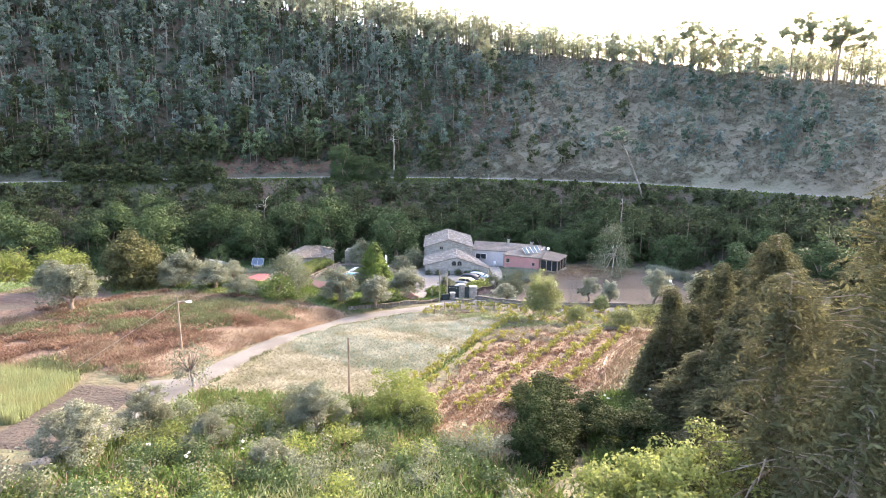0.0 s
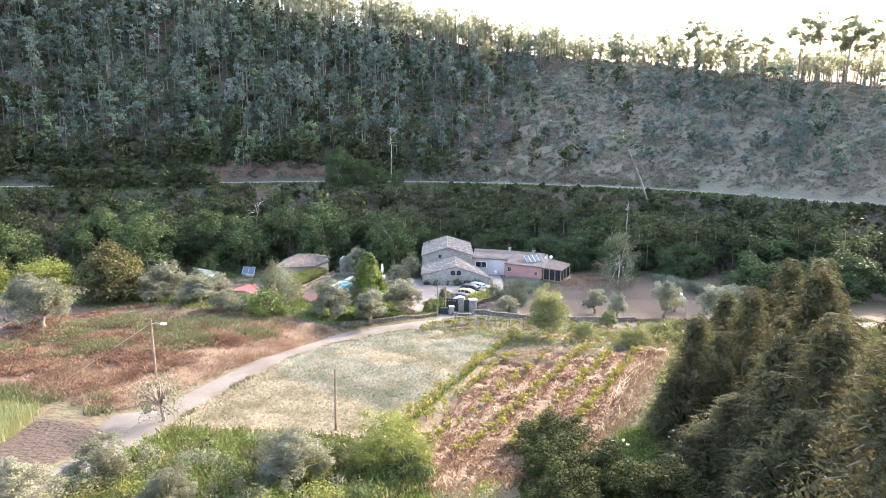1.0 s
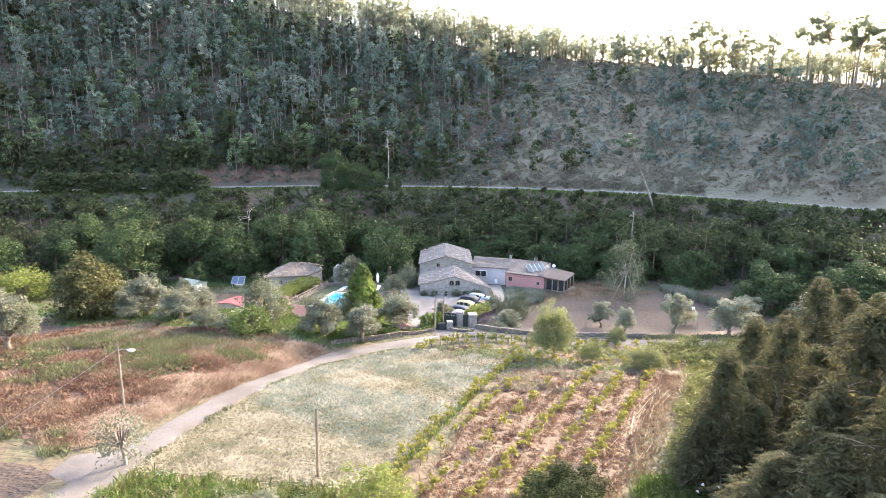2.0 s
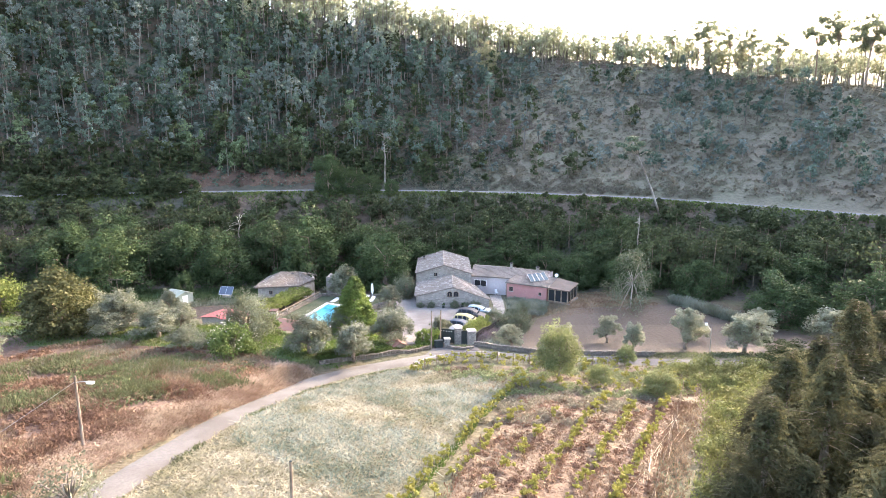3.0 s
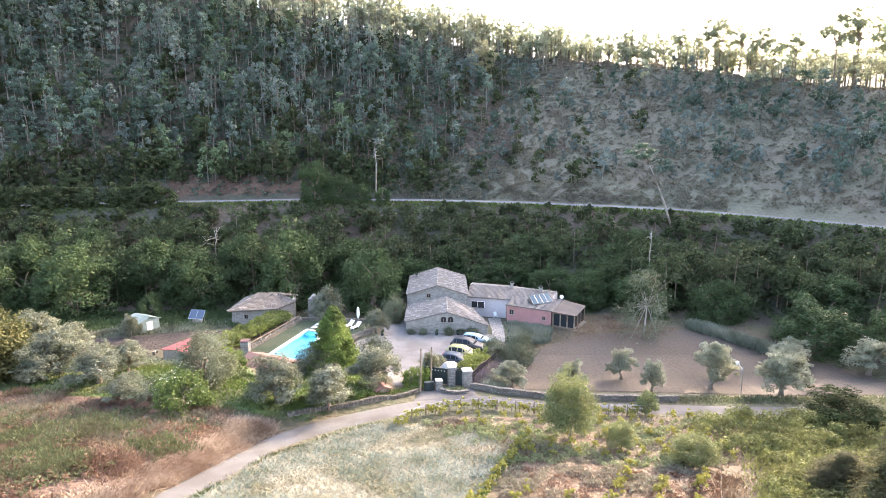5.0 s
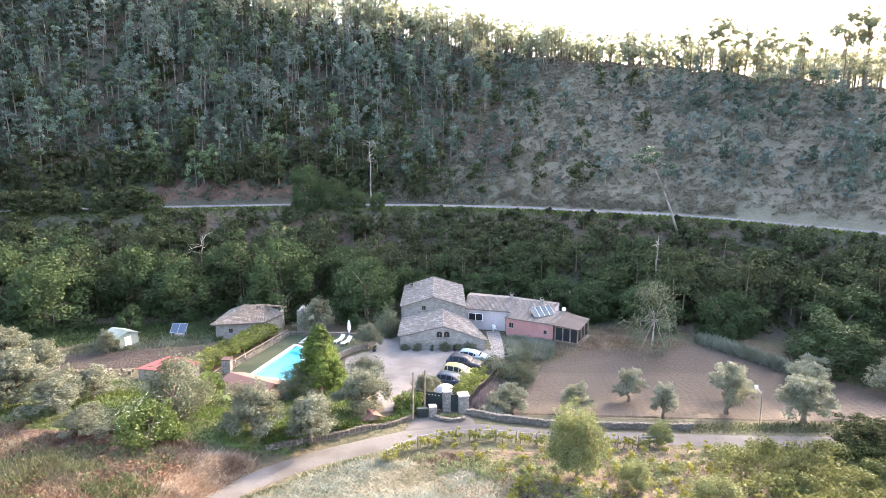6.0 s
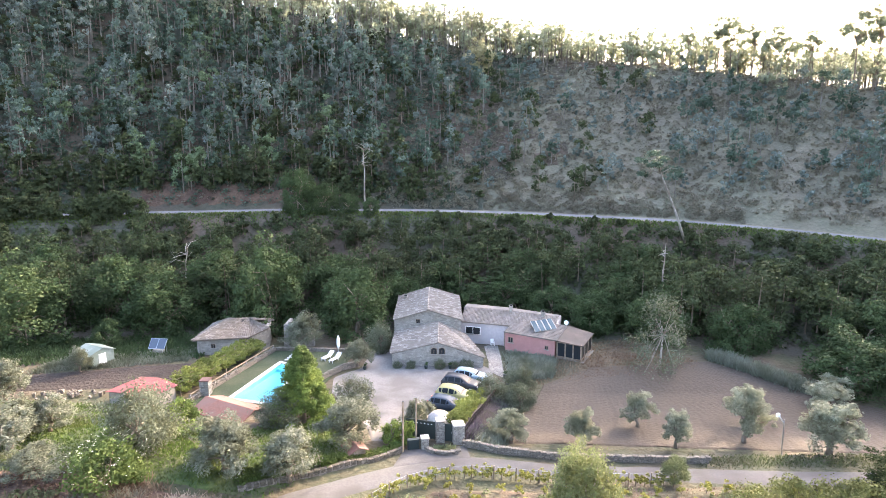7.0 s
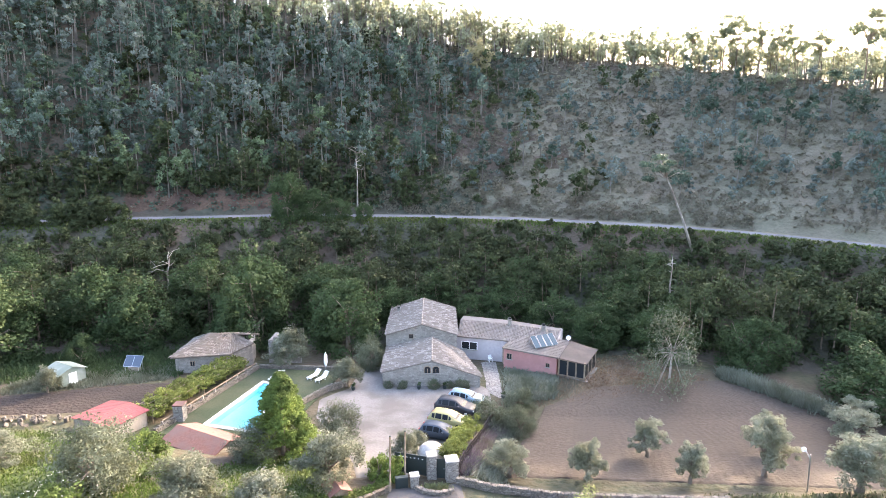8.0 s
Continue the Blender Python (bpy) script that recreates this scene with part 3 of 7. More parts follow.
ruled("ploughed_patch", [(-26, 28.5), (-29.0, 43.0)], [(-20.8, 28), (-22.6, 41)], M["furrow"], "dark freshly ploughed patch beside the wheat", "field", up=0.06, ridges=0.1)
BANK_L = [(-60.4, 51.1), (-54.6, 57.9), (-45.3, 65.8), (-37.7, 70.6)]
BANK_R = [(-23.5, 44.5), (-19.8, 52), (-15.5, 62.5), (-12.5, 69.5)]
ruled("dry_bank", BANK_L, BANK_R, M["bank"], "fallow bank of dry reddish grass above the track", "field", up=0.05)
ruled("meadow", [(-60.4, 68.8), (-70, 100)], [(-10.6, 70.5), (-18.8, 76.0)], M["meadow"], "bright green grass under the olive trees", "grass", up=0.04)
ruled("meadow_upper", [(-58, 74.5), (-66, 95)], [(-16, 76.0), (-21.5, 88.8)], M["meadow"], "green grass and weeds below the sheds", "grass", up=0.05)
ruled("meadow_bank", [(-10.8, 70.3), (-18.6, 77.3)], [(-3.6, 76.6), (-8.0, 85.1)], M["meadow"], "green grassy bank between the olives and the yard", "grass", up=0.045)
ruled("pale_clearing", [(-57.7, 65.0), (-54.3, 75.3)], [(-40.3, 63.5), (-41.8, 73.0)], M["bank"], "bare pale earth among the olives", "field", up=0.06)

# yard, lawn and paths
ruled("yard", [(-3.4, 79.5), (-4.4, 83), (-6.0, 87), (-9.6, 93), (-10.2, 97.2), (-7.2, 101), (-6.5, 109)], [(2.2, 80.2), (4.2, 84), (6.4, 89), (8.0, 94), (9.5, 98.5), (9.6, 101.5), (-3.2, 109)], M["gravel"], "pale gravel yard before the farmhouse", "yard", up=0.06, step=0.6, jag=0.1)
ruled("paved_path", [(8.6, 101), (8.6, 111)], [(11.0, 98.5), (11.4, 111)], M["stone_wall"], "stone-paved path between house and annex", "path", up=0.075, jag=0.03)
LA = [(-24.2, 89.6), (-12.2, 88.4), (-8.4, 105.2), (-19.2, 106.2)]
lawn_ = Shape()
for i in range(4):
    j = (i + 1) % 4
    lawn_.prism([LA[i], LA[j], PO[j], PO[i]], -0.6, 0.5)
tagged(new("lawn", mesh_of("lawn", lawn_, M["lawn"])), "close-cut green lawn terrace round the pool", "lawn", kind="structure")


# ---- far woods ----
def tree_cloud(rng, xy, tall, crown, wide, clumps, per, size, slim=1.0, base=0.35, droop=0.0):
    """Many distant trees in one: returns leaf quads and trunk quads."""
    lq, tq = [], []
    for (x, y), h, c, w in zip(xy, tall, crown, wide):
        z = float(height(x, y))
        n = max(3, int(clumps))
        k = rng.uniform(0, 1, n)
        a = rng.uniform(0, 6.28, n)
        prof = np.sin(np.pi * (0.12 + 0.85 * k)) ** slim
        rr = w * prof * rng.uniform(0.3, 1.0, n)
        C = np.stack([x + rr * np.cos(a), y + rr * np.sin(a), z + h * (1 - c) + k * h * c], 1)
        lq.append(leaves(rng, C, 0.42 * w * rng.uniform(0.6, 1.2, n), per, size, 1.7, droop))
        r0 = 0.016 * h + 0.03
        lean = rng.normal(0, 0.03 * h, 2)
        for a0 in (0.0, 1.05, 2.1):
            s = np.array([math.cos(a0), math.sin(a0), 0]) * r0
            b, t = np.array([x, y, z - 0.3]), np.array([x + lean[0], y + lean[1], z + h * 0.86])
            tq.append(np.stack([b - s, b + s, t + s * 0.25, t - s * 0.25])[None])
    return np.concatenate(lq), np.concatenate(tq)


rng = np.random.default_rng(11)
# eucalyptus wood on the hillside; it thins out to scrub towards the bright end of the ridge
E_xy = []
while len(E_xy) < 1900:
    x, d = rng.uniform(-170, 95), rng.uniform(9, 96)
    edge = np.interp(d, (8, 30, 55, 70), (2, 8, 22, 60)) + 7 * math.sin(0.19 * d)
    keep = float(np.clip(0.05 + ((edge + 40 - x) / 80) ** 2 * (edge + 40 > x) + 0.22 * (x > 62), 0.05, 1.0)) if d > 16 else float(np.clip((edge - x) / 30, 0.05, 0.6))
    if d > 58:
        keep = max(keep, 0.65)
    if rng.uniform() < keep:
        E_xy.append((x, road_y(x) + d))
x = np.r_[rng.uniform(-120, -20, 130), rng.uniform(-25, 122, 420)]
E_xy = np.concatenate([np.array(E_xy), np.stack([x, road_y(x) + rng.uniform(60, 76, 550)], 1)])
n = len(E_xy)
d_ = E_xy[:, 1] - road_y(E_xy[:, 0])
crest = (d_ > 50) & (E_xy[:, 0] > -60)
tall = rng.uniform(5.5, 13.0, n) * np.where(crest, np.interp(E_xy[:, 0], (-60, 10, 30, 45, 95), (1.1, 1.15, 0.95, 0.8, 0.85)), np.interp(E_xy[:, 0], (-60, 10, 40, 95), (1.0, 0.9, 0.7, 0.75)))
crown_, wide_ = rng.uniform(0.42, 0.82, n), rng.uniform(1.0, 2.3, n)
tone = rng.choice(3, n, p=(0.4, 0.33, 0.27))
TQ = []
for k_, (nm, mt, lb) in enumerate((("eucalyptus_wood", "euca", "dense grey-green eucalyptus wood covering the hillside"), ("silvery_wood", "eucagrey", "silvery young eucalyptus trees among the wood"), ("dark_wood", "eucadark", "dark green slender trees among the wood"))):
    w_ = ~crest & (tone == k_)
    lq, tq = tree_cloud(rng, E_xy[w_], tall[w_], crown_[w_], wide_[w_], 12, 19, 0.46, 0.7, droop=0.8)
    stuff(nm, lq, M[mt], lb, "woods")
    TQ.append(tq)
stuff("eucalyptus_trunks", np.concatenate(TQ), M["gumbark"], "thin pale trunks of the hillside wood", "trunks")
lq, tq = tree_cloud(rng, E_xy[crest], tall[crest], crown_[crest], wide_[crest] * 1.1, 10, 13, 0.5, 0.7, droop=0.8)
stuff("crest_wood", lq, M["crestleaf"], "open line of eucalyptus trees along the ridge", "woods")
stuff("crest_trunks", tq, M["gumbark"], "thin pale trunks along the ridge", "trunks")
# clumps of pale young trees
PC = [(-60, 45), (-52, 30), (-70, 28), (-85, 25), (-118, 14), (-100, 12), (-62, 12), (-50, 10), (-38, 12), (-20, 22), (-66, 52), (-44, 50), (-110, 40)]
P_ = np.concatenate([np.array([(x, road_y(x) + d)]) + rng.normal(0, 3.2, (6, 2)) for x, d in PC])
lq, tq = tree_cloud(rng, P_, rng.uniform(4.5, 8.5, len(P_)), np.full(len(P_), 0.85), rng.uniform(1.3, 2.3, len(P_)), 13, 26, 0.42, 0.6)
stuff("pale_trees", lq, M["paleleaf"], "clumps of pale green young trees in the wood", "woods")
stuff("pale_trunks", tq, M["gumbark"], "pale trunks of the young trees", "trunks")
# lighter young broadleaves among them
B_xy = np.stack([x := np.r_[rng.uniform(-160, -12, 262), -12 + np.abs(rng.normal(0, 26, 38))], road_y(x) + 6 + 52 * rng.uniform(0, 1, 300) ** 1.5], 1)
lq, tq = tree_cloud(rng, B_xy, rng.uniform(4, 9, 300), np.full(300, 0.8), rng.uniform(1.6, 2.9, 300), 12, 16, 0.6)
x = rng.uniform(-150, 75, 640)
d2_ = 4.0 + np.abs(rng.normal(0, 6, 640)) * np.interp(x, (-150, 0, 75), (0.6, 1, 2.6))
W_xy = np.stack([x, road_y(x) + d2_], 1)[rng.uniform(0, 1, 640) < np.interp(x, (-150, -10, 20, 75), (1, 0.9, 0.5, 0.35))]
W_xy = W_xy[~((W_xy[:, 0] > -60) & (W_xy[:, 0] < -27) & (W_xy[:, 1] - road_y(W_xy[:, 0]) < 7.5))]
# bushes on the open slope get the pale leaf instead of haze
side = W_xy[:, 0] + rng.normal(0, 14, len(W_xy)) > 8
rs_, W_xy = W_xy[side], W_xy[~side]
c = np.stack([rs_[:, 0], rs_[:, 1], height(rs_[:, 0], rs_[:, 1]) + 0.9], 1)
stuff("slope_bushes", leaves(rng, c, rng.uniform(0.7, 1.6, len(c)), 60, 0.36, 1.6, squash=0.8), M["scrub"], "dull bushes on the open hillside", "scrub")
l2, t2 = tree_cloud(rng, W_xy, rng.uniform(1.4, 4.2, len(W_xy)), np.full(len(W_xy), 0.92), rng.uniform(0.9, 1.9, len(W_xy)), 8, 14, 0.55, 0.6)
lq, tq = np.concatenate([lq, l2]), np.concatenate([tq, t2])
stuff("hillside_broadleaves", lq, M["wood_leaf"], "green broadleaved trees scattered in the hillside wood", "woods")
stuff("broadleaf_trunks", tq, M["bark"], "dark trunks of the scattered broadleaved trees", "trunks")
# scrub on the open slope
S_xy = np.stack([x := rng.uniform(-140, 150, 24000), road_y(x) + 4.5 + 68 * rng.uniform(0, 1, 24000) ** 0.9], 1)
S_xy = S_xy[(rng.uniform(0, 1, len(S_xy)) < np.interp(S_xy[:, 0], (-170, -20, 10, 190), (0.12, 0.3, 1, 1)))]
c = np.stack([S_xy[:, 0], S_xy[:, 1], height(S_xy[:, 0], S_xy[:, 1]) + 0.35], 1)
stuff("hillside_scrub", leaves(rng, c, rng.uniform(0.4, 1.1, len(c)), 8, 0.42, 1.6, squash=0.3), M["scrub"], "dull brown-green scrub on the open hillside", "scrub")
# green undergrowth beneath the wood
x = rng.uniform(-165, 40, 9000)
d2_ = rng.uniform(4, 72, 9000)
ug = np.stack([x, road_y(x) + d2_], 1)[x + rng.normal(0, 9, 9000) < np.interp(d2_, (8, 30, 55, 70), (0, 6, 18, 40))]
c = np.stack([ug[:, 0], ug[:, 1], height(ug[:, 0], ug[:, 1]) + 0.5], 1)
stuff("wood_undergrowth", leaves(rng, c, rng.uniform(0.6, 1.5, len(c)), 13, 0.44, 1.6, squash=0.6), M["eucadark"], "dark green undergrowth beneath the hillside wood", "undergrowth")
# bright grassy saplings on the open slope
P_xy = np.stack([x := rng.uniform(5, 150, 190), road_y(x) + rng.uniform(8, 60, 190)], 1)
lq, tq = tree_cloud(rng, P_xy, rng.uniform(2.2, 6.0, 190), np.full(190, 0.85), rng.uniform(0.7, 1.5, 190), 7, 24, 0.42)
stuff("hillside_saplings", lq, M["eucagrey"], "sparse young eucalyptus on the open slope", "woods")
# bushes that screen the hillside road
x = np.r_[rng.uniform(-89, -55, 70), rng.uniform(-150, -108, 50)]
R_xy = np.stack([x, road_y(x) - rng.uniform(3.6, 5.2, len(x))], 1)
lq, tq = tree_cloud(rng, R_xy, rng.uniform(2.2, 4.6, len(x)), np.full(len(x), 0.9), rng.uniform(1.1, 2.0, len(x)), 11, 34, 0.36, 0.6)
stuff("roadside_bushes", lq, M["wood_leaf"], "dark bushes growing along the hillside road", "bushes")
# woods in the gully between the farm and the hillside road
G_xy = np.stack([x := rng.uniform(-110, 105, 520), road_y(x) - rng.uniform(5.5, 31, 520)], 1)
keep = ~((np.abs(G_xy[:, 0] - 5) < 24) & (G_xy[:, 1] < 127)) & (G_xy[:, 1] > 104) | (G_xy[:, 0] > 48)
G_xy = G_xy[keep & (G_xy[:, 1] > 88)]
n = len(G_xy)
dd = road_y(G_xy[:, 0]) - G_xy[:, 1]
gt = np.interp(dd, (5, 12, 31), (0.9, 4.2, 9.0)) * rng.uniform(0.75, 1.25, n)
lq = []
for (x, y), h in zip(G_xy, gt):
    w = h * rng.uniform(0.38, 0.5)
    C = ball_points(rng, 16, w * 0.8, w * 0.8, h * 0.42, float(height(x, y)) + h * 0.55, inner=0.75, low=-0.3) + np.array([x, y, 0])
    lq.append(leaves(rng, C, 0.34 * w, 28, 0.38, 1.6))
lq = np.concatenate(lq)
tq = tree_cloud(rng, G_xy, gt, np.full(n, 0.8), gt * 0.3, 3, 1, 0.3)[1]
stuff("gully_wood", lq, M["wood_leaf"], "dark green broadleaved wood in the gully", "woods")
stuff("gully_trunks", tq, M["bark"], "dark trunks in the gully wood", "trunks")
U_xy = np.stack([x := rng.uniform(-115, 115, 2600), road_y(x) - rng.uniform(6.5, 32, 2600)], 1)
U_xy = U_xy[(U_xy[:, 1] > 112) | (np.abs(U_xy[:, 0]) > 46)]
U_xy = U_xy[~((np.abs(U_xy[:, 0] - 6) < 20) & (U_xy[:, 1] < 126))]
c = np.stack([U_xy[:, 0], U_xy[:, 1], height(U_xy[:, 0], U_xy[:, 1]) + 0.5], 1)
stuff("gully_undergrowth", leaves(rng, c, rng.uniform(0.7, 1.5, len(c)), 26, 0.45, 1.6, squash=0.7), M["wood_leaf"], "tangled green undergrowth below the hillside road", "undergrowth")

# ---- buildings ----
def tile_field(shape, a, b, c, d, w=0.24, l=0.42, lift=0.03, seed=3, jit=0.03, gap=0.0):
    """Half-round tiles laid in courses over a slope. a-b: eave, d-c: ridge."""
    r_ = random.Random(seed)
    a, b, c, d = (Vector(p) for p in (a, b, c, d))
    nu, nv = max(2, int((b - a).length / w)), max(2, int((d - a).length / l))
    nrm = (b - a).cross(d - a).normalized()
    for j in range(nv):
        for i in range(nu):
            if gap and r_.random() < gap:
                continue
            def at(u, v):
                return a.lerp(b, u).lerp(d.lerp(c, u), v)
            u0, u1 = (i + 0.02) / nu, (i + 0.98) / nu
            v0, v1 = (j - 0.12) / nv, (j + 1.0) / nv
            o = nrm * (lift + 0.035 + r_.uniform(0, jit))
            o2 = nrm * (lift + r_.uniform(-0.01, jit * 0.5) - 0.02)
            um = (u0 + u1) / 2
            h = nrm * w * 0.33
            s = Vector((r_.uniform(-jit, jit), r_.uniform(-jit, jit), 0))
            shape.add([at(u0, v0) + o + s, at(um, v0) + o + h + s, at(u1, v0) + o + s, at(u1, v1) + o2 + s, at(um, v1) + o2 + h + s, at(u0, v1) + o2 + s],
                      [(0, 1, 4, 5), (1, 2, 3, 4), (0, 2, 1)])


def gable_block(parent, x0, x1, y0, y1, z0, eave, ridge, xr, wall_mat, t=0.45, x1b=None, eave_r=None):
    """Four walls with thickness; gables face -y and +y."""
    s = Shape()
    x1b = x1 if x1b is None else x1b
    eave_r = eave if eave_r is None else eave_r
    for ya, yb, xe in ((y0, y0 + t, x1), (y1 - t, y1, x1b)):
        out = [(x0, z0), (xe, z0), (xe, eave_r), (xr, ridge), (x0, eave)]
        v = [(x, ya, z) for x, z in out] + [(x, yb, z) for x, z in out]
        s.add(v, [(0, 1, 2, 3, 4), (9, 8, 7, 6, 5)] + [(i, i + 5, (i + 1) % 5 + 5, (i + 1) % 5) for i in range(5)])
    s.box(x0, y0 + t, z0, x0 + t, y1 - t, eave)
    s.prism([(x1 - t, y0 + t), (x1, y0 + t), (x1b, y1 - t), (x1b - t, y1 - t)], z0, eave_r)
    return part("wall", s, wall_mat, parent, "rough grey stone wall")


def gable_roof(parent, x0, x1, y0, y1, eave, ridge, xr, over=0.1, seed=1, x1b=None, front=0.06, eave_r=None):
    x1b = x1 if x1b is None else x1b
    eave_r = eave if eave_r is None else eave_r
    sl, sr = (ridge - eave) / (xr - x0), (ridge - eave_r) / (x1 - xr)
    zl, zr = eave - sl * over + 0.10, eave_r - sr * over + 0.10
    zt = ridge + 0.10
    ya, yb = y0 - front, y1 + over * 0.5
    L = [(x0 - over, yb, zl), (x0 - over, ya, zl), (xr, ya, zt), (xr, yb, zt)]
    R = [(x1 + over, ya, zr), (x1b + over, yb, zr), (xr, yb, zt), (xr, ya, zt)]
    deck = Shape().slab(*L, 0.12).slab(*R, 0.12)
    roof = part("roof", deck, M["tile"], parent, "weathered pinkish-grey clay tile roof")
    s = Shape()
    tile_field(s, *L, 0.27, 0.42, seed=seed, jit=0.06)
    tile_field(s, *R, 0.27, 0.42, seed=seed + 1, jit=0.06)
    part("roof_tiles", s, M["tile"], roof, kind="stuff")
    cap = Shape()
    k = int((yb - ya) / 0.4)
    for i in range(k):
        a, b = ya + i * (yb - ya) / k, ya + (i + 1.1) * (yb - ya) / k
        cap.tube([(xr, a, zt + 0.02), (xr, b, zt + 0.04)], [0.13, 0.11], 6)
    part("ridge_tiles", cap, M["tile"], roof, kind="stuff")
    return roof


def window(parent, x, y, z, w, h, n=(0, -1), arched=False, frame_mat="wood"):
    """A window in a wall that faces n: frame, dark pane, sill."""
    a = math.atan2(n[0], -n[1])
    m = pose(x, y, z, 0, 0, math.degrees(a))
    f = Shape()
    t = 0.07
    out = [(-w / 2, 0), (w / 2, 0), (w / 2, h)] + ([(w / 2 * math.cos(k * math.pi / 8), h + w * 0.35 * math.sin(k * math.pi / 8)) for k in range(1, 8)] if arched else []) + [(-w / 2, h)]
    nn = len(out)
    inn = [(u * (1 - 2 * t / w), t + (v - t) * (1 - t / h * 0.7)) for u, v in out]
    v = [m @ Vector((u, -0.05, q)) for u, q in out] + [m @ Vector((u, -0.05, q)) for u, q in inn] + [m @ Vector((u, 0.10, q)) for u, q in out] + [m @ Vector((u, 0.10, q)) for u, q in inn]
    for i in range(nn):
        j = (i + 1) % nn
        f.add([v[i], v[j], v[nn + j], v[nn + i], v[2 * nn + i], v[2 * nn + j], v[3 * nn + j], v[3 * nn + i]],
              [(0, 1, 2, 3), (7, 6, 5, 4), (0, 4, 5, 1), (3, 2, 6, 7)])
    f.box(-0.03, -0.045, t, 0.03, 0.02, h - 0.03, m)
    win = part("window", f, M[frame_mat], parent)
    g = Shape().add([m @ Vector((u, -0.015, q)) for u, q in inn], [tuple(range(nn))])
    part("pane", g, M["glass"], win, "dark window glass")
    part("sill", Shape().box(-w / 2 - 0.08, -0.14, -0.09, w / 2 + 0.08, 0.05, -0.01, m), M["stone"], win)
    return win


def chimney(parent, x, y, z0, z1, w=0.5, mat="stone"):
    s = Shape().box(x - w / 2, y - w / 2, z0, x + w / 2, y + w / 2, z1).box(x - w / 2 - 0.07, y - w / 2 - 0.07, z1, x + w / 2 + 0.07, y + w / 2 + 0.07, z1 + 0.1)
    ch = part("chimney", s, M[mat], parent, "rendered chimney", bevel=0.02)
    part("chimney_cap", Shape().box(x - w / 2 + 0.05, y - w / 2 + 0.05, z1 + 0.1, x + w / 2 - 0.05, y + w / 2 - 0.05, z1 + 0.32), M["dark"], ch)


# the stone farmhouse: a low front wing and a taller block behind it
house = thing("farmhouse", "old stone farmhouse with weathered clay tile roofs", "house")
gable_block(house, -3.3, 8.2, 101.5, 110.1, -0.8, 1.75, 3.15, 2.5, M["stone"], x1b=6.3, eave_r=1.2)
gable_roof(house, -3.3, 8.2, 101.5, 110.0, 1.75, 3.15, 2.5, seed=5, x1b=6.2, eave_r=1.2, over=0.2)
gable_block(house, -3.6, 5.75, 110.1, 122.5, -1.4, 3.5, 4.9, 1.1, M["stone"])
gable_roof(house, -3.6, 5.75, 110.1, 122.5, 3.5, 4.9, 1.1, seed=9, front=0.25)
window(house, 1.98, 101.5, 1.72, 0.82, 0.58, arched=True)
window(house, 2.98, 101.5, 1.72, 0.82, 0.58, arched=True)
window(house, -0.3, 110.1, 3.0, 0.62, 0.6)
chimney(house, -2.5, 119.5, 3.2, 4.3, 0.5, "stone")

# the long rear range with its pale wall
rear = thing("rear_range", "long low rear range with pale lilac walls", "house")
FR = [(5.85, 112.4), (11.9, 110.6), (18.4, 108.2)]
BK = [(7.2, 121.6), (13.6, 119.3), (20.8, 115.2)]
w_ = Shape()
for i in range(2):
    (xa, ya), (xb, yb) = FR[i], FR[i + 1]
    dx, dy = xb - xa, yb - ya
    k = 0.35 / math.hypot(dx, dy)
    w_.prism([(xa, ya), (xb, yb), (xb - dy * k, yb + dx * k), (xa - dy * k, ya + dx * k)], -0.9, 2.55)
    (xc, yc), (xd, yd) = BK[i], BK[i + 1]
    w_.prism([(xc, yc - 0.35), (xd, yd - 0.35), (xd, yd), (xc, yc)], -1.4, 2.5)
w_.prism([(18.4, 108.2), (20.8, 115.2), (20.45, 115.3), (18.05, 108.3)], -0.9, 2.6)
part("wall", w_, M["lilac"], rear)
rf = Shape()
rt = Shape()
for i in range(2):
    mid = [((FR[j][0] + BK[j][0]) / 2, (FR[j][1] + BK[j][1]) / 2) for j in (i, i + 1)]
    a, b = Vector((FR[i][0] - 0.05, FR[i][1] - 0.3, 2.6)), Vector((FR[i + 1][0], FR[i + 1][1] - 0.3, 2.6))
    c_, d2 = Vector((*mid[1], 3.45)), Vector((*mid[0], 3.45))
    e_, f_ = Vector((BK[i][0], BK[i][1] + 0.3, 2.5)), Vector((BK[i + 1][0], BK[i + 1][1] + 0.3, 2.5))
    rf.slab(a, b, c_, d2, 0.12).slab(d2, c_, f_, e_, 0.12)
    tile_field(rt, a, b, c_, d2, 0.19, 0.36, seed=21 + i, jit=0.012)
roof_ = part("roof", rf, M["slab"], rear, "grey-brown tiled roof")
part("roof_tiles", rt, M["slab"], roof_, kind="stuff")
window(rear, 7.5, 111.86, 0.85, 2.2, 1.05, n=(-0.285, -0.958), frame_mat="white")
chimney(rear, 13.2, 114.3, 2.9, 4.2, 0.45, "stone")
chimney(rear, 17.5, 112.0, 2.9, 4.0, 0.5, "stone")

# the pink annex with solar collectors, and its lean-to terrace
annex = thing("annex", "low pink rendered annex with solar collectors", "house")
PA = [(11.75, 108.3), (17.85, 104.8), (19.9, 108.6), (14.0, 111.4)]
s = Shape()
for i in range(4):
    (xa, ya), (xb, yb) = PA[i], PA[(i + 1) % 4]
    dx, dy = xb - xa, yb - ya
    k = 0.3 / math.hypot(dx, dy)
    s.prism([(xa, ya), (xb, yb), (xb - dy * k, yb + dx * k), (xa - dy * k, ya + dx * k)], -0.8, 2.35)
part("wall", s, M["pink"], annex, "pink rendered wall")
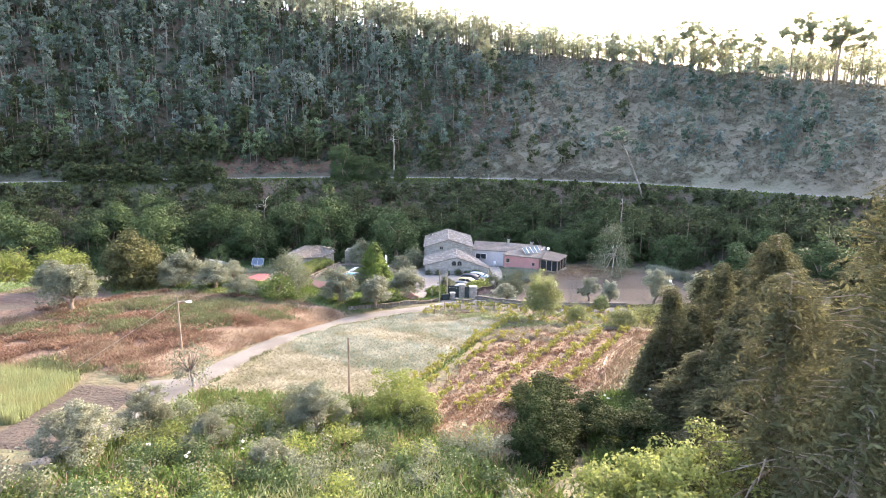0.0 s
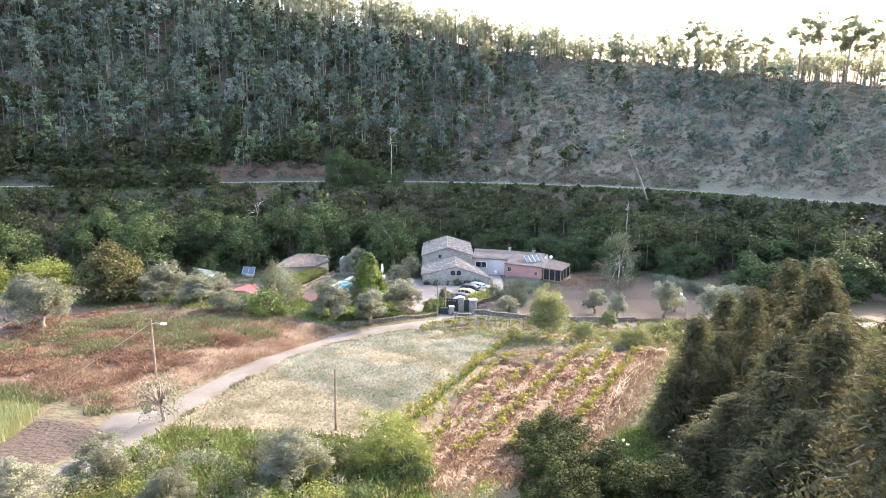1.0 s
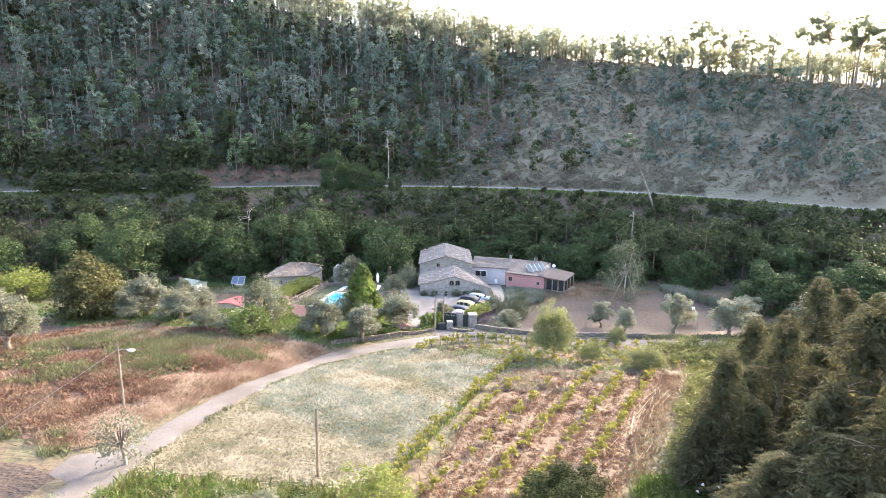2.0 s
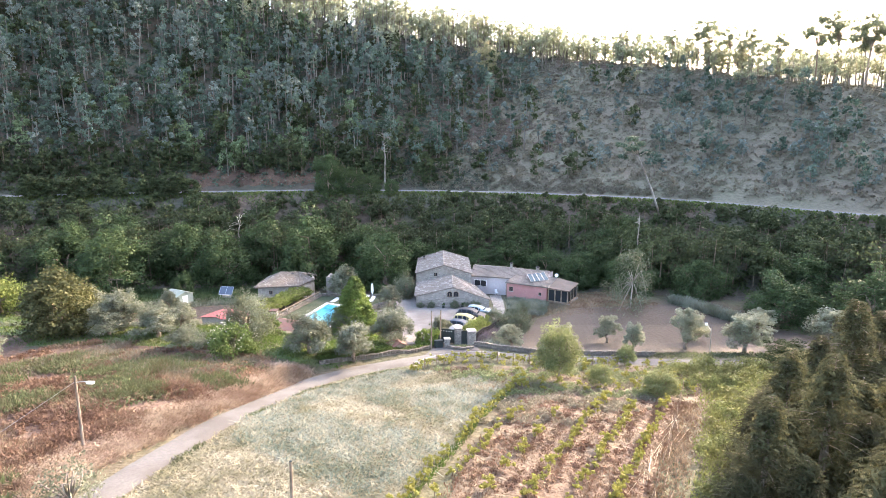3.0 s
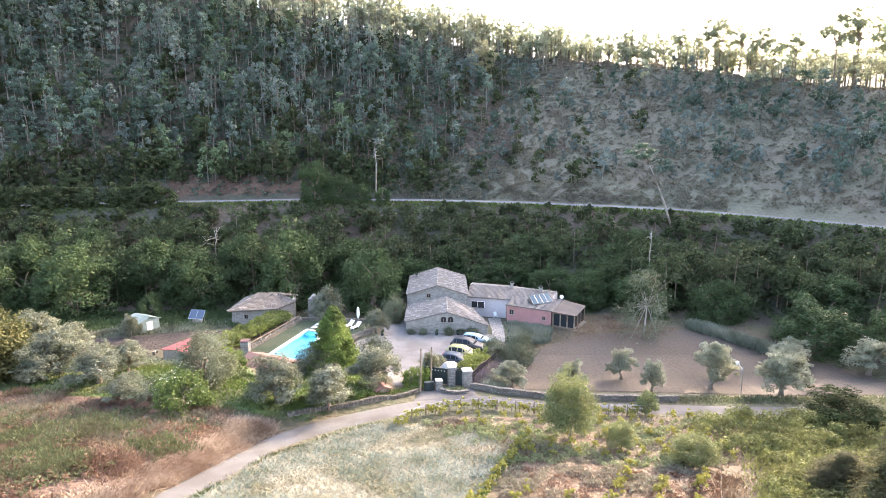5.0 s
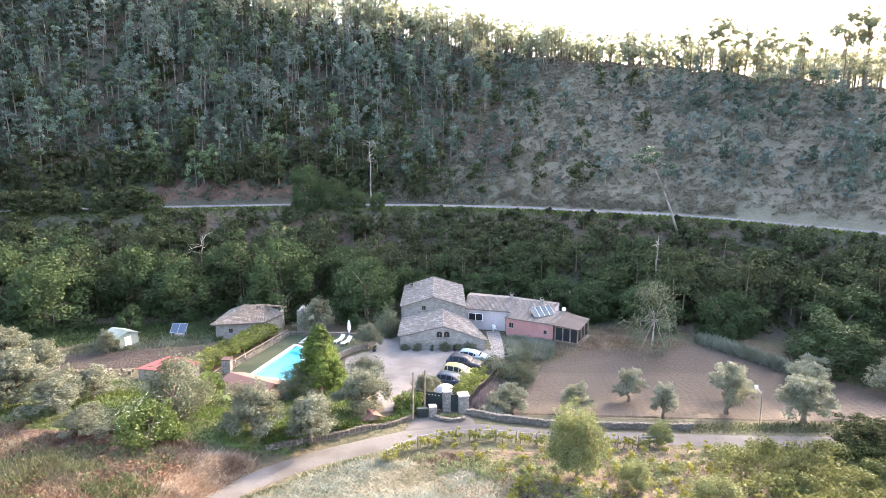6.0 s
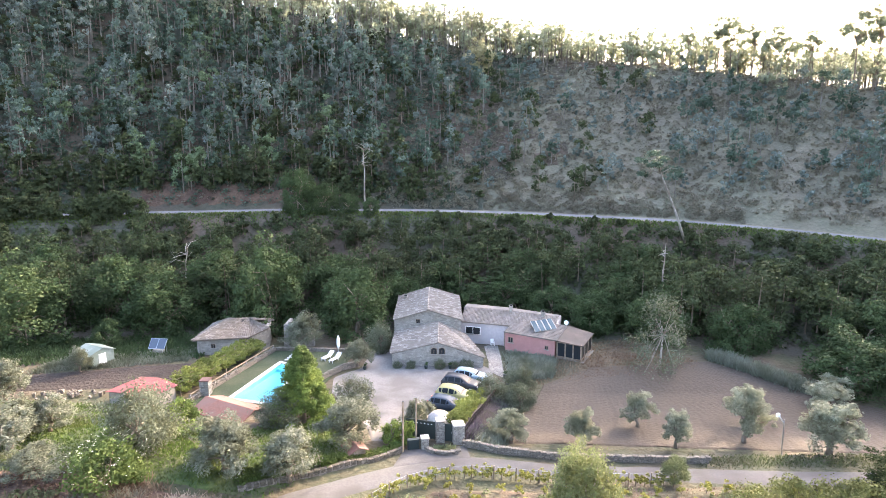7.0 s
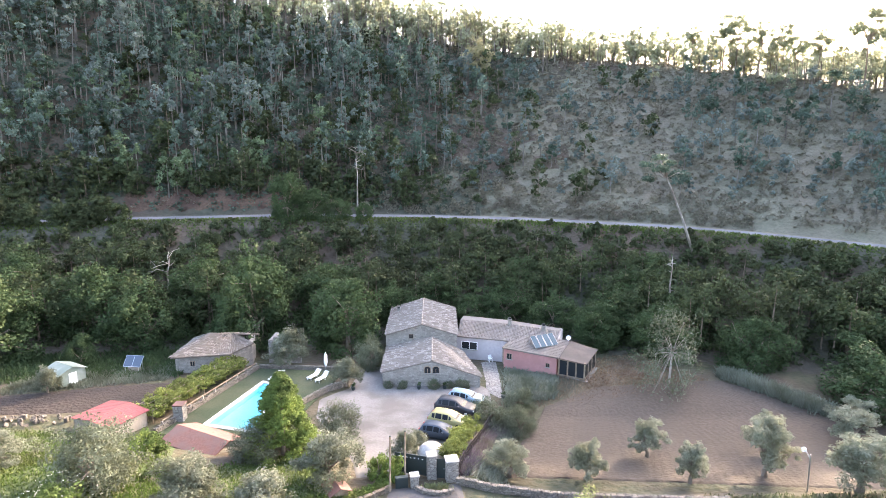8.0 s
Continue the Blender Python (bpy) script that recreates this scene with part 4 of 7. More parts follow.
A = [Vector((11.45, 108.05, 2.42)), Vector((17.95, 104.35, 2.42)), Vector((20.4, 109.0, 2.95)), Vector((13.9, 112.0, 2.95))]
ar = part("roof", Shape().slab(*A, 0.12), M["slab"], annex, "grey-brown tiled roof")
s = Shape()
tile_field(s, *A, 0.19, 0.36, seed=33, jit=0.012)
part("roof_tiles", s, M["slab"], ar, kind="stuff")
fd = (PA[1][0] - PA[0][0], PA[1][1] - PA[0][1])
fn = (fd[1] / math.hypot(*fd), -fd[0] / math.hypot(*fd))
for u, ww, hh, zz in ((0.11, 0.75, 0.75, 0.95), (0.84, 0.5, 0.5, 0.85)):
    window(annex, PA[0][0] + fd[0] * u, PA[0][1] + fd[1] * u, zz, ww, hh, n=fn)
part("door", Shape().box(-0.02, -0.35, 0, 0.06, 0.35, 2.0, pose(11.72, 108.75, 0, 0, 0, 5)), M["wood"], annex, "brown wooden door")
dish = part("satellite_dish", Shape().tube([(20.25, 109.1, 3.35), (20.22, 109.0, 3.38)], [0.26, 0.31], 16), M["white"], annex, "round white satellite dish")
part("mast", Shape().tube([(20.3, 109.3, 2.7), (20.3, 109.15, 3.35)], [0.03, 0.03], 6), M["steel"], dish)
for i in range(4):
    u0, u1 = i / 4 + 0.012, (i + 1) / 4 - 0.012
    a, b = Vector((15.55, 106.75, 2.78)), Vector((18.75, 107.95, 2.9))
    d2, c_ = Vector((15.2, 109.0, 3.55)), Vector((18.35, 110.2, 3.65))
    pan = part("solar_collector", Shape().slab(a.lerp(b, u0), a.lerp(b, u1), d2.lerp(c_, u1), d2.lerp(c_, u0), 0.08), M["steel"], annex, "blue-green glass solar collector")
    n_ = (b - a).cross(d2 - a).normalized() * 0.012
    q = [a.lerp(b, u0 + 0.012) + n_, a.lerp(b, u1 - 0.012) + n_, d2.lerp(c_, u1 - 0.012) + n_, d2.lerp(c_, u0 + 0.012) + n_]
    part("pane", Shape().add(q, [(0, 1, 2, 3)]), M["panel"], pan)
part("strut", Shape().tube([(15.2, 109.0, 2.8), (15.2, 109.0, 3.5)], [0.03, 0.03], 5), M["steel"], annex)
part("strut", Shape().tube([(18.35, 110.2, 2.9), (18.35, 110.2, 3.6)], [0.03, 0.03], 5), M["steel"], annex)

terrace = thing("terrace", "lean-to terrace with a brown sheet roof and glazed front", "porch")
part("roof", Shape().slab((17.95, 104.55, 2.35), (21.05, 102.75, 2.2), (23.6, 107.2, 2.45), (20.55, 109.2, 2.9), 0.09), M["brownroof"], terrace, "dark brown sheet roof", bevel=0.015)
posts = [(18.15, 104.75), (19.1, 104.2), (20.0, 103.65), (20.9, 103.1), (21.7, 104.5), (22.5, 105.9), (23.3, 107.1)]
for x, y in posts:
    part("post", Shape().box(x - 0.08, y - 0.08, -0.3, x + 0.08, y + 0.08, 2.25), M["wood"], terrace, bevel=0.01)
for (xa, ya), (xb, yb) in zip(posts, posts[1:]):
    dx, dy = (xb - xa), (yb - ya)
    L_ = math.hypot(dx, dy)
    m = pose(xa, ya, 0, 0, 0, math.degrees(math.atan2(dy, dx)))
    pn = part("sill_board", Shape().box(0.1, -0.03, -0.25, L_ - 0.1, 0.03, 0.25, m), M["wood"], terrace)
    part("lintel", Shape().box(0.1, -0.03, 2.05, L_ - 0.1, 0.03, 2.15, m), M["wood"], terrace)
    part("pane", Shape().box(0.1, -0.01, 0.25, L_ - 0.1, 0.01, 2.05, m), M["glass"], pn)
part("floor_slab", Shape().prism([(17.9, 104.5), (21.2, 102.6), (23.7, 107.3), (20.4, 109.0)], -0.6, 0.02), M["gravel"], terrace)

# the ruined barn beyond the pool
barn = thing("stone_barn", "half-ruined low stone barn with a sagging tile roof", "barn")
s = Shape()
BA = [(-29.6, 106.2), (-23.0, 107.2), (-21.2, 110.0), (-22.0, 114.0), (-29.4, 113.2)]
for i in range(5):
    (xa, ya), (xb, yb) = BA[i], BA[(i + 1) % 5]
    dx, dy = xb - xa, yb - ya
    k = 0.5 / math.hypot(dx, dy)
    s.prism([(xa, ya), (xb, yb), (xb - dy * k, yb + dx * k), (xa - dy * k, ya + dx * k)], -1.0, 2.1 + 0.25 * (i == 2))
part("wall", s, M["stone"], barn, "rough grey stone wall")
r1, r2 = (-26.6, 110.6, 3.6), (-24.0, 110.9, 3.5)
slopes = [((-30.0, 105.7, 2.05), (-22.9, 106.7, 2.15), r2, r1), ((-30.0, 113.6, 2.0), (-30.0, 105.7, 2.05), r1, (-26.7, 110.7, 3.6)),
          ((-22.9, 106.7, 2.15), (-20.9, 109.9, 2.5), (-23.9, 111.0, 3.5), r2), ((-21.6, 114.4, 2.2), (-30.0, 113.6, 2.0), r1, r2)]
deck, tl = Shape(), Shape()
for i, q in enumerate(slopes):
    deck.slab(*q, 0.12)
    tile_field(tl, *q, 0.3, 0.42, seed=41 + i, jit=0.06, gap=0.02)
br = part("roof", deck, M["tile"], barn, "sagging weathered tile roof")
part("roof_tiles", tl, M["tile"], br, kind="stuff")
window(barn, -27.6, 106.5, 0.75, 0.6, 0.6, n=(0.15, -0.988))
# no opening is cut: a dark plate paints the shade inside the gap
part("roof_gap_plate", Shape().slab((-25.0, 109.9, 3.36), (-24.3, 110.0, 3.36), (-24.4, 110.5, 3.50), (-25.1, 110.4, 3.52), 0.03), M["dark"], br, "dark plate painted as the shaded gap where tiles have fallen")

tower = thing("ruined_wall", "broken stone wall of a ruined outbuilding", "ruin")
s = Shape()
for x, h in ((-19.2, 2.7), (-18.5, 3.1), (-17.8, 2.4), (-17.1, 1.8), (-16.4, 1.5), (-15.7, 1.3)):
    s.box(x, 110.5, -1.0, x + 0.72, 111.1, h)
s.box(-19.2, 111.1, -1.0, -18.7, 114, 2.6)
part("wall", s, M["stone_wall"], tower, bevel=0.04)


def shed(name, label, x, y, turn, w, l, h, rise, wall, roof_mat, corr=0.0, tiles=False):
    ob = thing(name, label, "shed", pose(x, y, float(height(x, y)), 0, 0, turn))
    s = Shape()
    out = [(-w / 2, -0.4), (w / 2, -0.4), (w / 2, h), (0, h + rise), (-w / 2, h)]
    for ya, yb in ((-l / 2, -l / 2 + 0.12), (l / 2 - 0.12, l / 2)):
        v = [(a, ya, b) for a, b in out] + [(a, yb, b) for a, b in out]
        s.add(v, [(0, 1, 2, 3, 4), (9, 8, 7, 6, 5)] + [(i, i + 5, (i + 1) % 5 + 5, (i + 1) % 5) for i in range(5)])
    s.box(-w / 2, -l / 2, -0.4, -w / 2 + 0.12, l / 2, h).box(w / 2 - 0.12, -l / 2, -0.4, w / 2, l / 2, h)
    part("wall", s, M[wall], ob)
    r = Shape()
    o = 0.22
    k = rise / (w / 2)
    for sg in (-1, 1):
        a, b = Vector((sg * (w / 2 + o), -sg * -(l / 2 + o), h - k * o + 0.06)), Vector((sg * (w / 2 + o), -sg * (l / 2 + o), h - k * o + 0.06))
        c, d = Vector((0, -sg * (l / 2 + o), h + rise + 0.06)), Vector((0, sg * (l / 2 + o), h + rise + 0.06))
        r.slab(a, b, c, d, 0.04)
        if corr:
            n = int((l + 2 * o) / corr)
            for i in range(n):
                u0, u1 = (i + 0.2) / n, (i + 0.8) / n
                e = Vector((0, 0, 0.05))
                r.add([a.lerp(b, u0), a.lerp(b, (u0 + u1) / 2) + e, a.lerp(b, u1), d.lerp(c, u1), d.lerp(c, (u0 + u1) / 2) + e, d.lerp(c, u0)], [(0, 1, 4, 5), (1, 2, 3, 4), (0, 2, 1)])
        if tiles:
            tile_field(r, a, b, c, d, 0.24, 0.4, seed=51, jit=0.02)
    part("roof", r, M[roof_mat], ob)
    return ob


shed("tin_shed", "small shed with a bright red corrugated roof", -29.1, 90.8, -24, 5.2, 3.9, 1.5, 0.32, "cream", "redtin", corr=0.3)
shed("tile_shed", "low shed with a red clay tile roof below the pool", -17.9, 85.6, 62, 3.6, 6.2, 0.55, 0.65, "stone", "redtile", tiles=True)
gh = shed("greenhouse", "small white greenhouse of plastic film", -41.4, 103.2, 60, 3.0, 3.2, 1.7, 0.55, "tarp", "tarp")
part("door", Shape().box(-0.45, -1.64, 0, 0.45, -1.6, 1.6), M["white"], gh)

sp = thing("solar_panel", "blue solar panel tilted on a steel stand", "solar panel", pose(-35.0, 106.6, float(height(-35, 106.6)), 0, 0, -8))
part("frame", Shape().slab((-1.15, -0.5, 1.0), (1.15, -0.5, 1.0), (1.15, 0.45, 2.15), (-1.15, 0.45, 2.15), 0.06), M["steel"], sp)
for sx in (-1, 1):
    x0, x1 = (-1.1, -0.03) if sx < 0 else (0.03, 1.1)
    part("panel", Shape().slab((x0, -0.47, 1.05), (x1, -0.47, 1.05), (x1, 0.42, 2.13), (x0, 0.42, 2.13), 0.01), M["panelblue"], sp, "blue photovoltaic panel")
    part("leg", Shape().tube([(sx * 0.9, -0.45, -0.2), (sx * 0.9, -0.45, 1.0)], [0.04, 0.04], 6), M["steel"], sp)
    part("leg", Shape().tube([(sx * 0.9, 0.4, -0.2), (sx * 0.9, 0.4, 2.05)], [0.04, 0.04], 6), M["steel"], sp)
part("base_box", Shape().box(-0.7, -0.3, -0.2, 0.7, 0.4, 0.75), M["stone"], sp, bevel=0.03)

# the pool
PW = 0.42
pool = thing("swimming_pool", "bright blue swimming pool with pale stone coping", "pool")


def shrink(poly, w):
    out = []
    for i in range(len(poly)):
        p, a, b = Vector(poly[i]), Vector(poly[i - 1]), Vector(poly[(i + 1) % len(poly)])
        u, v = (p - a).normalized(), (b - p).normalized()
        n1, n2 = Vector((-u.y, u.x)), Vector((-v.y, v.x))
        m_ = (n1 + n2) / (1 + n1.dot(n2))
        out.append(tuple(p + m_ * w))
    return out


ZP = 0.57
inn, out2 = shrink(PO, PW), PO
s = Shape()
for i in range(4):
    j = (i + 1) % 4
    s.prism([out2[i], out2[j], inn[j], inn[i]], ZP - 0.35, ZP)
part("coping", s, M["coping"], pool, "pale stone coping", bevel=0.02)
basin = Shape()
basin.add([(*p, ZP - 0.15) for p in inn] + [(*p, ZP - 1.6) for p in inn], [(7, 6, 5, 4)] + [(i, (i + 1) % 4, 4 + (i + 1) % 4, 4 + i) for i in range(4)])
part("basin", basin, M["poolwall"], pool, "blue pool liner")
s = Shape()
a, b = Vector(inn[2]), Vector(inn[3])
v_ = Vector((-(b - a).normalized().y, (b - a).normalized().x))
for i in range(3):
    q = [tuple(a.lerp(b, 0.15) + v_ * 0.0), tuple(a.lerp(b, 0.9) + v_ * 0.0), tuple(a.lerp(b, 0.9) + v_ * (0.4 + 0.35 * i)), tuple(a.lerp(b, 0.15) + v_ * (0.4 + 0.35 * i))]
    s.prism(q, ZP - 1.6, ZP - 0.28 - 0.22 * i)
part("steps", s, M["poolwall"], pool)
wm = bpy.data.materials.new("pool_water")
wm.use_nodes = True
nt = wm.node_tree
pb = nt.nodes["Principled BSDF"]
pb.inputs["Base Color"].default_value = (0.78, 0.97, 1.0, 1)
pb.inputs["Roughness"].default_value, pb.inputs["IOR"].default_value = 0.03, 1.33
pb.inputs["Transmission Weight"].default_value = 1.0
bn = nt.nodes.new("ShaderNodeBump")
bn.inputs["Strength"].default_value, bn.inputs["Distance"].default_value = 0.15, 0.02
nt.links.new(grain(nt, 2.5, 2.0), bn.inputs["Height"])
nt.links.new(bn.outputs["Normal"], pb.inputs["Normal"])
wat = part("water", Shape().add([(*p, ZP - 0.12) for p in inn], [(0, 1, 2, 3)]), wm, pool, "clear blue water")
wat.visible_shadow = False

shed("dog_kennel", "small wooden kennel with a red-brown tile roof", -4.4, 76.6, 30, 1.3, 1.5, 0.7, 0.3, "wood", "redtile")

# ---- trees that stand alone ----
def make_tree(name, label, seed, tall, r, leaf, bark="bark", clumps=60, per=60, size=0.16, fork=0.3, squash=0.62, trunk=None, z_low=-0.7, stems=7, aspect=1.8, droop=0.0, clump_r=None, category="tree", group=""):
    """One tree at the origin: trunk with limbs, and a crown of leaf clumps."""
    rg = np.random.default_rng(seed)
    ob = thing(name, label, category, group=group)
    rz = tall * squash / 1.15
    zc = tall - rz * 1.05
    C = ball_points(rg, clumps, r * 0.85, r * 0.85, rz * 0.9, zc, low=z_low)
    s = Shape()
    limbs(s, rg, tall, C, stems, trunk or 0.035 * tall, fork)
    part("trunk", s, M[bark], ob, smooth=True)
    q = leaves(rg, C, (clump_r or 0.30 * r) * rg.uniform(0.7, 1.3, len(C)), per, size, aspect, droop)
    cr = new("crown", quad_mesh("crown", q, M[leaf]))
    cr.parent = ob
    return ob


def plant(ob, x, y, s=1.0, turn=0.0, wide=1.0, up=0.0, label=""):
    c = copy_thing(ob, pose(x, y, float(height(x, y)) + up, 0, 0, turn))
    c.scale = (s * wide, s * wide, s)
    if label:
        c["label"] = label
    return c


def settle(ob, x, y, s=1.0, turn=0.0, wide=1.0, up=0.0):
    """Puts the first of its kind in its own place."""
    ob.matrix_basis = pose(x, y, float(height(x, y)) + up, 0, 0, turn)
    ob.scale = (s * wide, s * wide, s)
    return ob


OL = "silvery olive tree with a gnarled trunk on the slope"


def olive_tree(seed, leaf="olive", airy=False, fine=1.0):
    """An olive: a short forked trunk, and a separate tuft of silvery boughs on each limb."""
    rg = np.random.default_rng(seed)
    ob = thing("olive_tree", OL, "tree", group="olive trees")
    s = Shape()
    fk = Vector((rg.normal(0, 0.1), rg.normal(0, 0.1), 1.15))
    s.tube([(0, 0, -0.3), (0.08, -0.05, 0.5), fk], [0.27, 0.17, 0.15], 8)
    C = []
    k = int(rg.integers(4, 6))
    for i in range(2 * k):
        a = i * math.tau / k + rg.normal(0, 0.3) + (0.6 if i >= k else 0)
        out, z = (rg.uniform(0.9, 1.45), rg.uniform(1.25, 2.1)) if i < k else (rg.uniform(0.25, 0.9), rg.uniform(2.6, 3.45))
        if airy:        # pruned: high separate tufts over a bare fork
            z += rg.uniform(0.1, 0.5) if i < k else 0.15
        top = Vector((math.cos(a) * out, math.sin(a) * out, z))
        mid = fk.lerp(top, 0.5) + Vector((0, 0, 0.15))
        s.tube([fk - Vector((0, 0, 0.08)), mid, top], [0.10, 0.065, 0.02], 5)
        w = rg.uniform(0.5, 0.74) if airy else rg.uniform(0.65, 0.95)
        C.append(ball_points(rg, 15, w, w, w * 1.15, z, inner=0.5, low=-0.8) + np.array([top.x, top.y, 0]))
    C = np.concatenate(C)
    C[:, 2] = np.maximum(C[:, 2], 1.05 if airy else 0.7)
    part("trunk", s, M["bark"], ob, smooth=True)
    cr = new("crown", quad_mesh("crown", leaves(rg, C, (0.36 if airy else 0.5) * rg.uniform(0.6, 1.3, len(C)), int((60 if airy else 74) * fine), 0.125 / fine ** 0.6, 3.2), M[leaf]))
    cr.parent = ob
    return ob


olives = [olive_tree(100 + k) for k in range(5)]
hazy_olives = [olive_tree(140 + k, "olivehazy", True) for k in range(2)]
near_olives = [olive_tree(150 + k, "olive", True, 2.4) for k in range(2)]
OLIVES = [  # x, y, height, radius
    (-34.7, 75.0, 5.0, 2.5), (-29.6, 72.6, 3.5, 2.5), (-25.0, 68.6, 3.0, 2.0), (-13.3, 72.2, 4.4, 2.4), (-8.8, 72.6, 4.3, 2.4),
    (-5.3, 78.4, 4.5, 2.5), (-15.9, 107.7, 5.6, 2.7), (-7.6, 101.4, 4.0, 1.8), (9.4, 82.8, 3.3, 2.2), (15.9, 82.2, 3.7, 2.0),
    (22.7, 86.8, 4.1, 2.0), (24.3, 81.2, 4.2, 1.6), (31.3, 82.4, 5.6, 2.5), (36.6, 78.6, 5.2, 3.0), (46.7, 92.9, 3.6, 2.6),
    (34.9, 87.8, 4.4, 1.9), (43.7, 89.4, 3.8, 2.5), (52.9, 88.0, 4.8, 3.2), (-35.3, 73.5, 3.6, 2.0), (-43.7, 90.6, 4.8, 2.4),
    (-30.2, 74.6, 3.4, 1.7), (-28.4, 75.5, 3.2, 1.7), (-41.4, 62.1, 6.1, 2.8), (-52, 97, 5.0, 3.0), (-49.6, 70.9, 4.0, 2.3),
    (-18.2, 26.6, 3.4, 2.1), (-17.0, 30.6, 3.2, 1.9), (-12.7, 28.8, 2.1, 1.3), (-8.0, 24.2, 2.2, 1.2), (-7.4, 31.3, 3.4, 2.0), (-41.5, 100.0, 3.4, 1.4),
]
taken = []
# trees beyond x = 8 take the haze-lightened leaf
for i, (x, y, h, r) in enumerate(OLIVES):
    tree = hazy_olives[i % 2] if x > 8 else near_olives[i % 2] if y < 35 else olives[i % 5]
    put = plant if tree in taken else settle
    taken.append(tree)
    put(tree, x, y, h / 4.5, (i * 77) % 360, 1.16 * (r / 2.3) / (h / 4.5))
dark_olive = make_tree("dark_olive_tree", "big dense dark-leaved olive tree with a broad crown", 121, 5.6, 3.5, "olivedark", "bark", 120, 84, 0.165, 0.25, 0.7, 0.25, -0.8, 8, 2.3)
settle(dark_olive, -20.4, 74.0, 0.9)
plant(dark_olive, -6.2, 89.0, 0.64, 60, 0.9, label="small dark olive tree at the edge of the yard")
plant(dark_olive, -5.4, 107.6, 0.82, 130, 0.7, label="dark leafy tree beside the farmhouse wall")
plant(dark_olive, 11.6, 92.4, 0.5, 10, 1.1, label="grey-green bush in the garden strip")
plant(dark_olive, 12.4, 97.5, 0.45, 90, 1.1, label="grey-green bush in the garden strip")
plant(dark_olive, -12.2, 82.4, 0.6, 200, 1.1, label="dark leafy bush behind the conifer")
oak = make_tree("oak_tree", "large round evergreen oak with yellowing leaves", 131, 7.4, 4.3, "oak", "bark", 150, 76, 0.26, 0.28, 0.72, 0.3, -0.7, 8, 1.8)
settle(oak, -40.8, 74.2, 1.0)
yel = make_tree("yellow_oak", "yellow-green round oak at the meadow's edge", 133, 6.6, 4.6, "spring", "bark", 110, 66, 0.26, 0.25, 0.72, 0.25)
settle(yel, -71, 91, 1.0)
plant(yel, -66, 98, 0.9, 40, 1.1)
flower = make_tree("elder_bush", "round green elder bush covered in white blossom", 141, 4.0, 2.8, "elder", "bark", 80, 60, 0.2, 0.2, 0.8, 0.1)
rg = np.random.default_rng(5)
C = ball_points(rg, 130, 2.75, 2.75, 1.8, 2.1, inner=0.85, low=-0.4)
bl = new("blossom", quad_mesh("blossom", leaves(rg, C, 0.10, 4, 0.055, 1.2, squash=0.4), M["bloom"]))
bl.parent = flower
tagged(bl, "flat white flower heads")
settle(flower, -20.3, 69.2, 0.92)
citrus = make_tree("citrus_tree", "small round citrus tree with glossy green leaves", 143, 2.7, 1.5, "conifer", "bark", 50, 60, 0.16, 0.2, 0.8, 0.08)
settle(citrus, -20.4, 80.8, 1.0)
plant(citrus, -0.4, 79.5, 0.95, 40, 0.7, label="leafy green shrub beside the gate")
plant(olives[1], 0.4, 82.8, 0.7, 15, 0.9, label="small grey olive behind the gate")
plant(olives[2], 1.3, 85.2, 0.55, 75, 0.9, label="small grey olive behind the gate")
plant(citrus, -1.6, 80.2, 0.8, 90, 0.9, label="leafy green shrub beside the gate")
young = make_tree("young_tree", "young fruit tree with light green leaves among vines", 151, 5.9, 2.5, "fruit", "palebark", 130, 85, 0.14, 0.24, 0.56, 0.13, -0.5, 9, 1.8)
settle(young, 12.1, 66.8, 1.0, 0, 0.88)
yb_ = make_tree("sapling", "bright green young tree above the hay field", 153, 6.3, 2.5, "spring", "palebark", 100, 75, 0.16, 0.22, 0.8, 0.09, -0.9, 9, 1.8)
settle(yb_, -3.9, 33.0, 0.4, 30, 1.3)
plant(young, 15.7, 64.8, 0.42, 50, 1.1, label="small young fruit tree among the vines")
plant(young, 20.8, 73.1, 0.4, 80, 1.1, label="small leafy sapling beside the track")
plant(yb_, -2.8, 34.0, 0.58, 120, 1.3, label="bright green young tree above the hay field")
plant(yb_, -1.4, 32.4, 0.42, 160, 1.4, label="bright green young tree above the hay field")
plant(young, 20.3, 62.0, 0.4, 30, 1.7, label="low spreading green fig bush at the vineyard's end")
bare = make_tree("almond_tree", "nearly leafless grey almond tree beside the track", 161, 4.3, 1.9, "olive", "palebark", 60, 16, 0.14, 0.3, 0.62, 0.12, -0.6, 22)
settle(bare, -19.3, 41.9, 1.0)
dkbush = make_tree("laurel_bush", "dense dark green rounded laurel bush", 171, 5.2, 2.2, "laurel", "bark", 230, 130, 0.10, 0.2, 0.9, 0.12, -0.95, clump_r=0.45)
settle(dkbush, 6.6, 36.0, 0.52, 0, 2.1)
plant(dkbush, 6.3, 32.0, 0.66, 50, 1.5)
plant(dkbush, 5.5, 28.6, 0.72, 90, 1.3)
plant(dkbush, 4.9, 25.8, 0.66, 20, 1.25)
plant(dkbush, 8.6, 30.5, 0.55, 70, 1.6)
plant(dkbush, 10.2, 28.0, 0.55, 130, 1.9)
plant(dkbush, 37.5, 70.5, 0.62, 70, 2.6, label="dense dark green bramble mound at the field's edge")
yb = make_tree("broom_bush", "bright yellow-green leafy bush on the slope", 173, 4.6, 4.1, "lime", "bark", 420, 90, 0.11, 0.2, 0.85, 0.1, -0.5, clump_r=0.42)
settle(yb, 7.3, 16.6, 0.97, 0, 1.05)
# the tall conifer at the pool
con = thing("conifer_tree", "tall dense cone-shaped green conifer beside the pool", "tree")
rg = np.random.default_rng(7)
s = Shape()
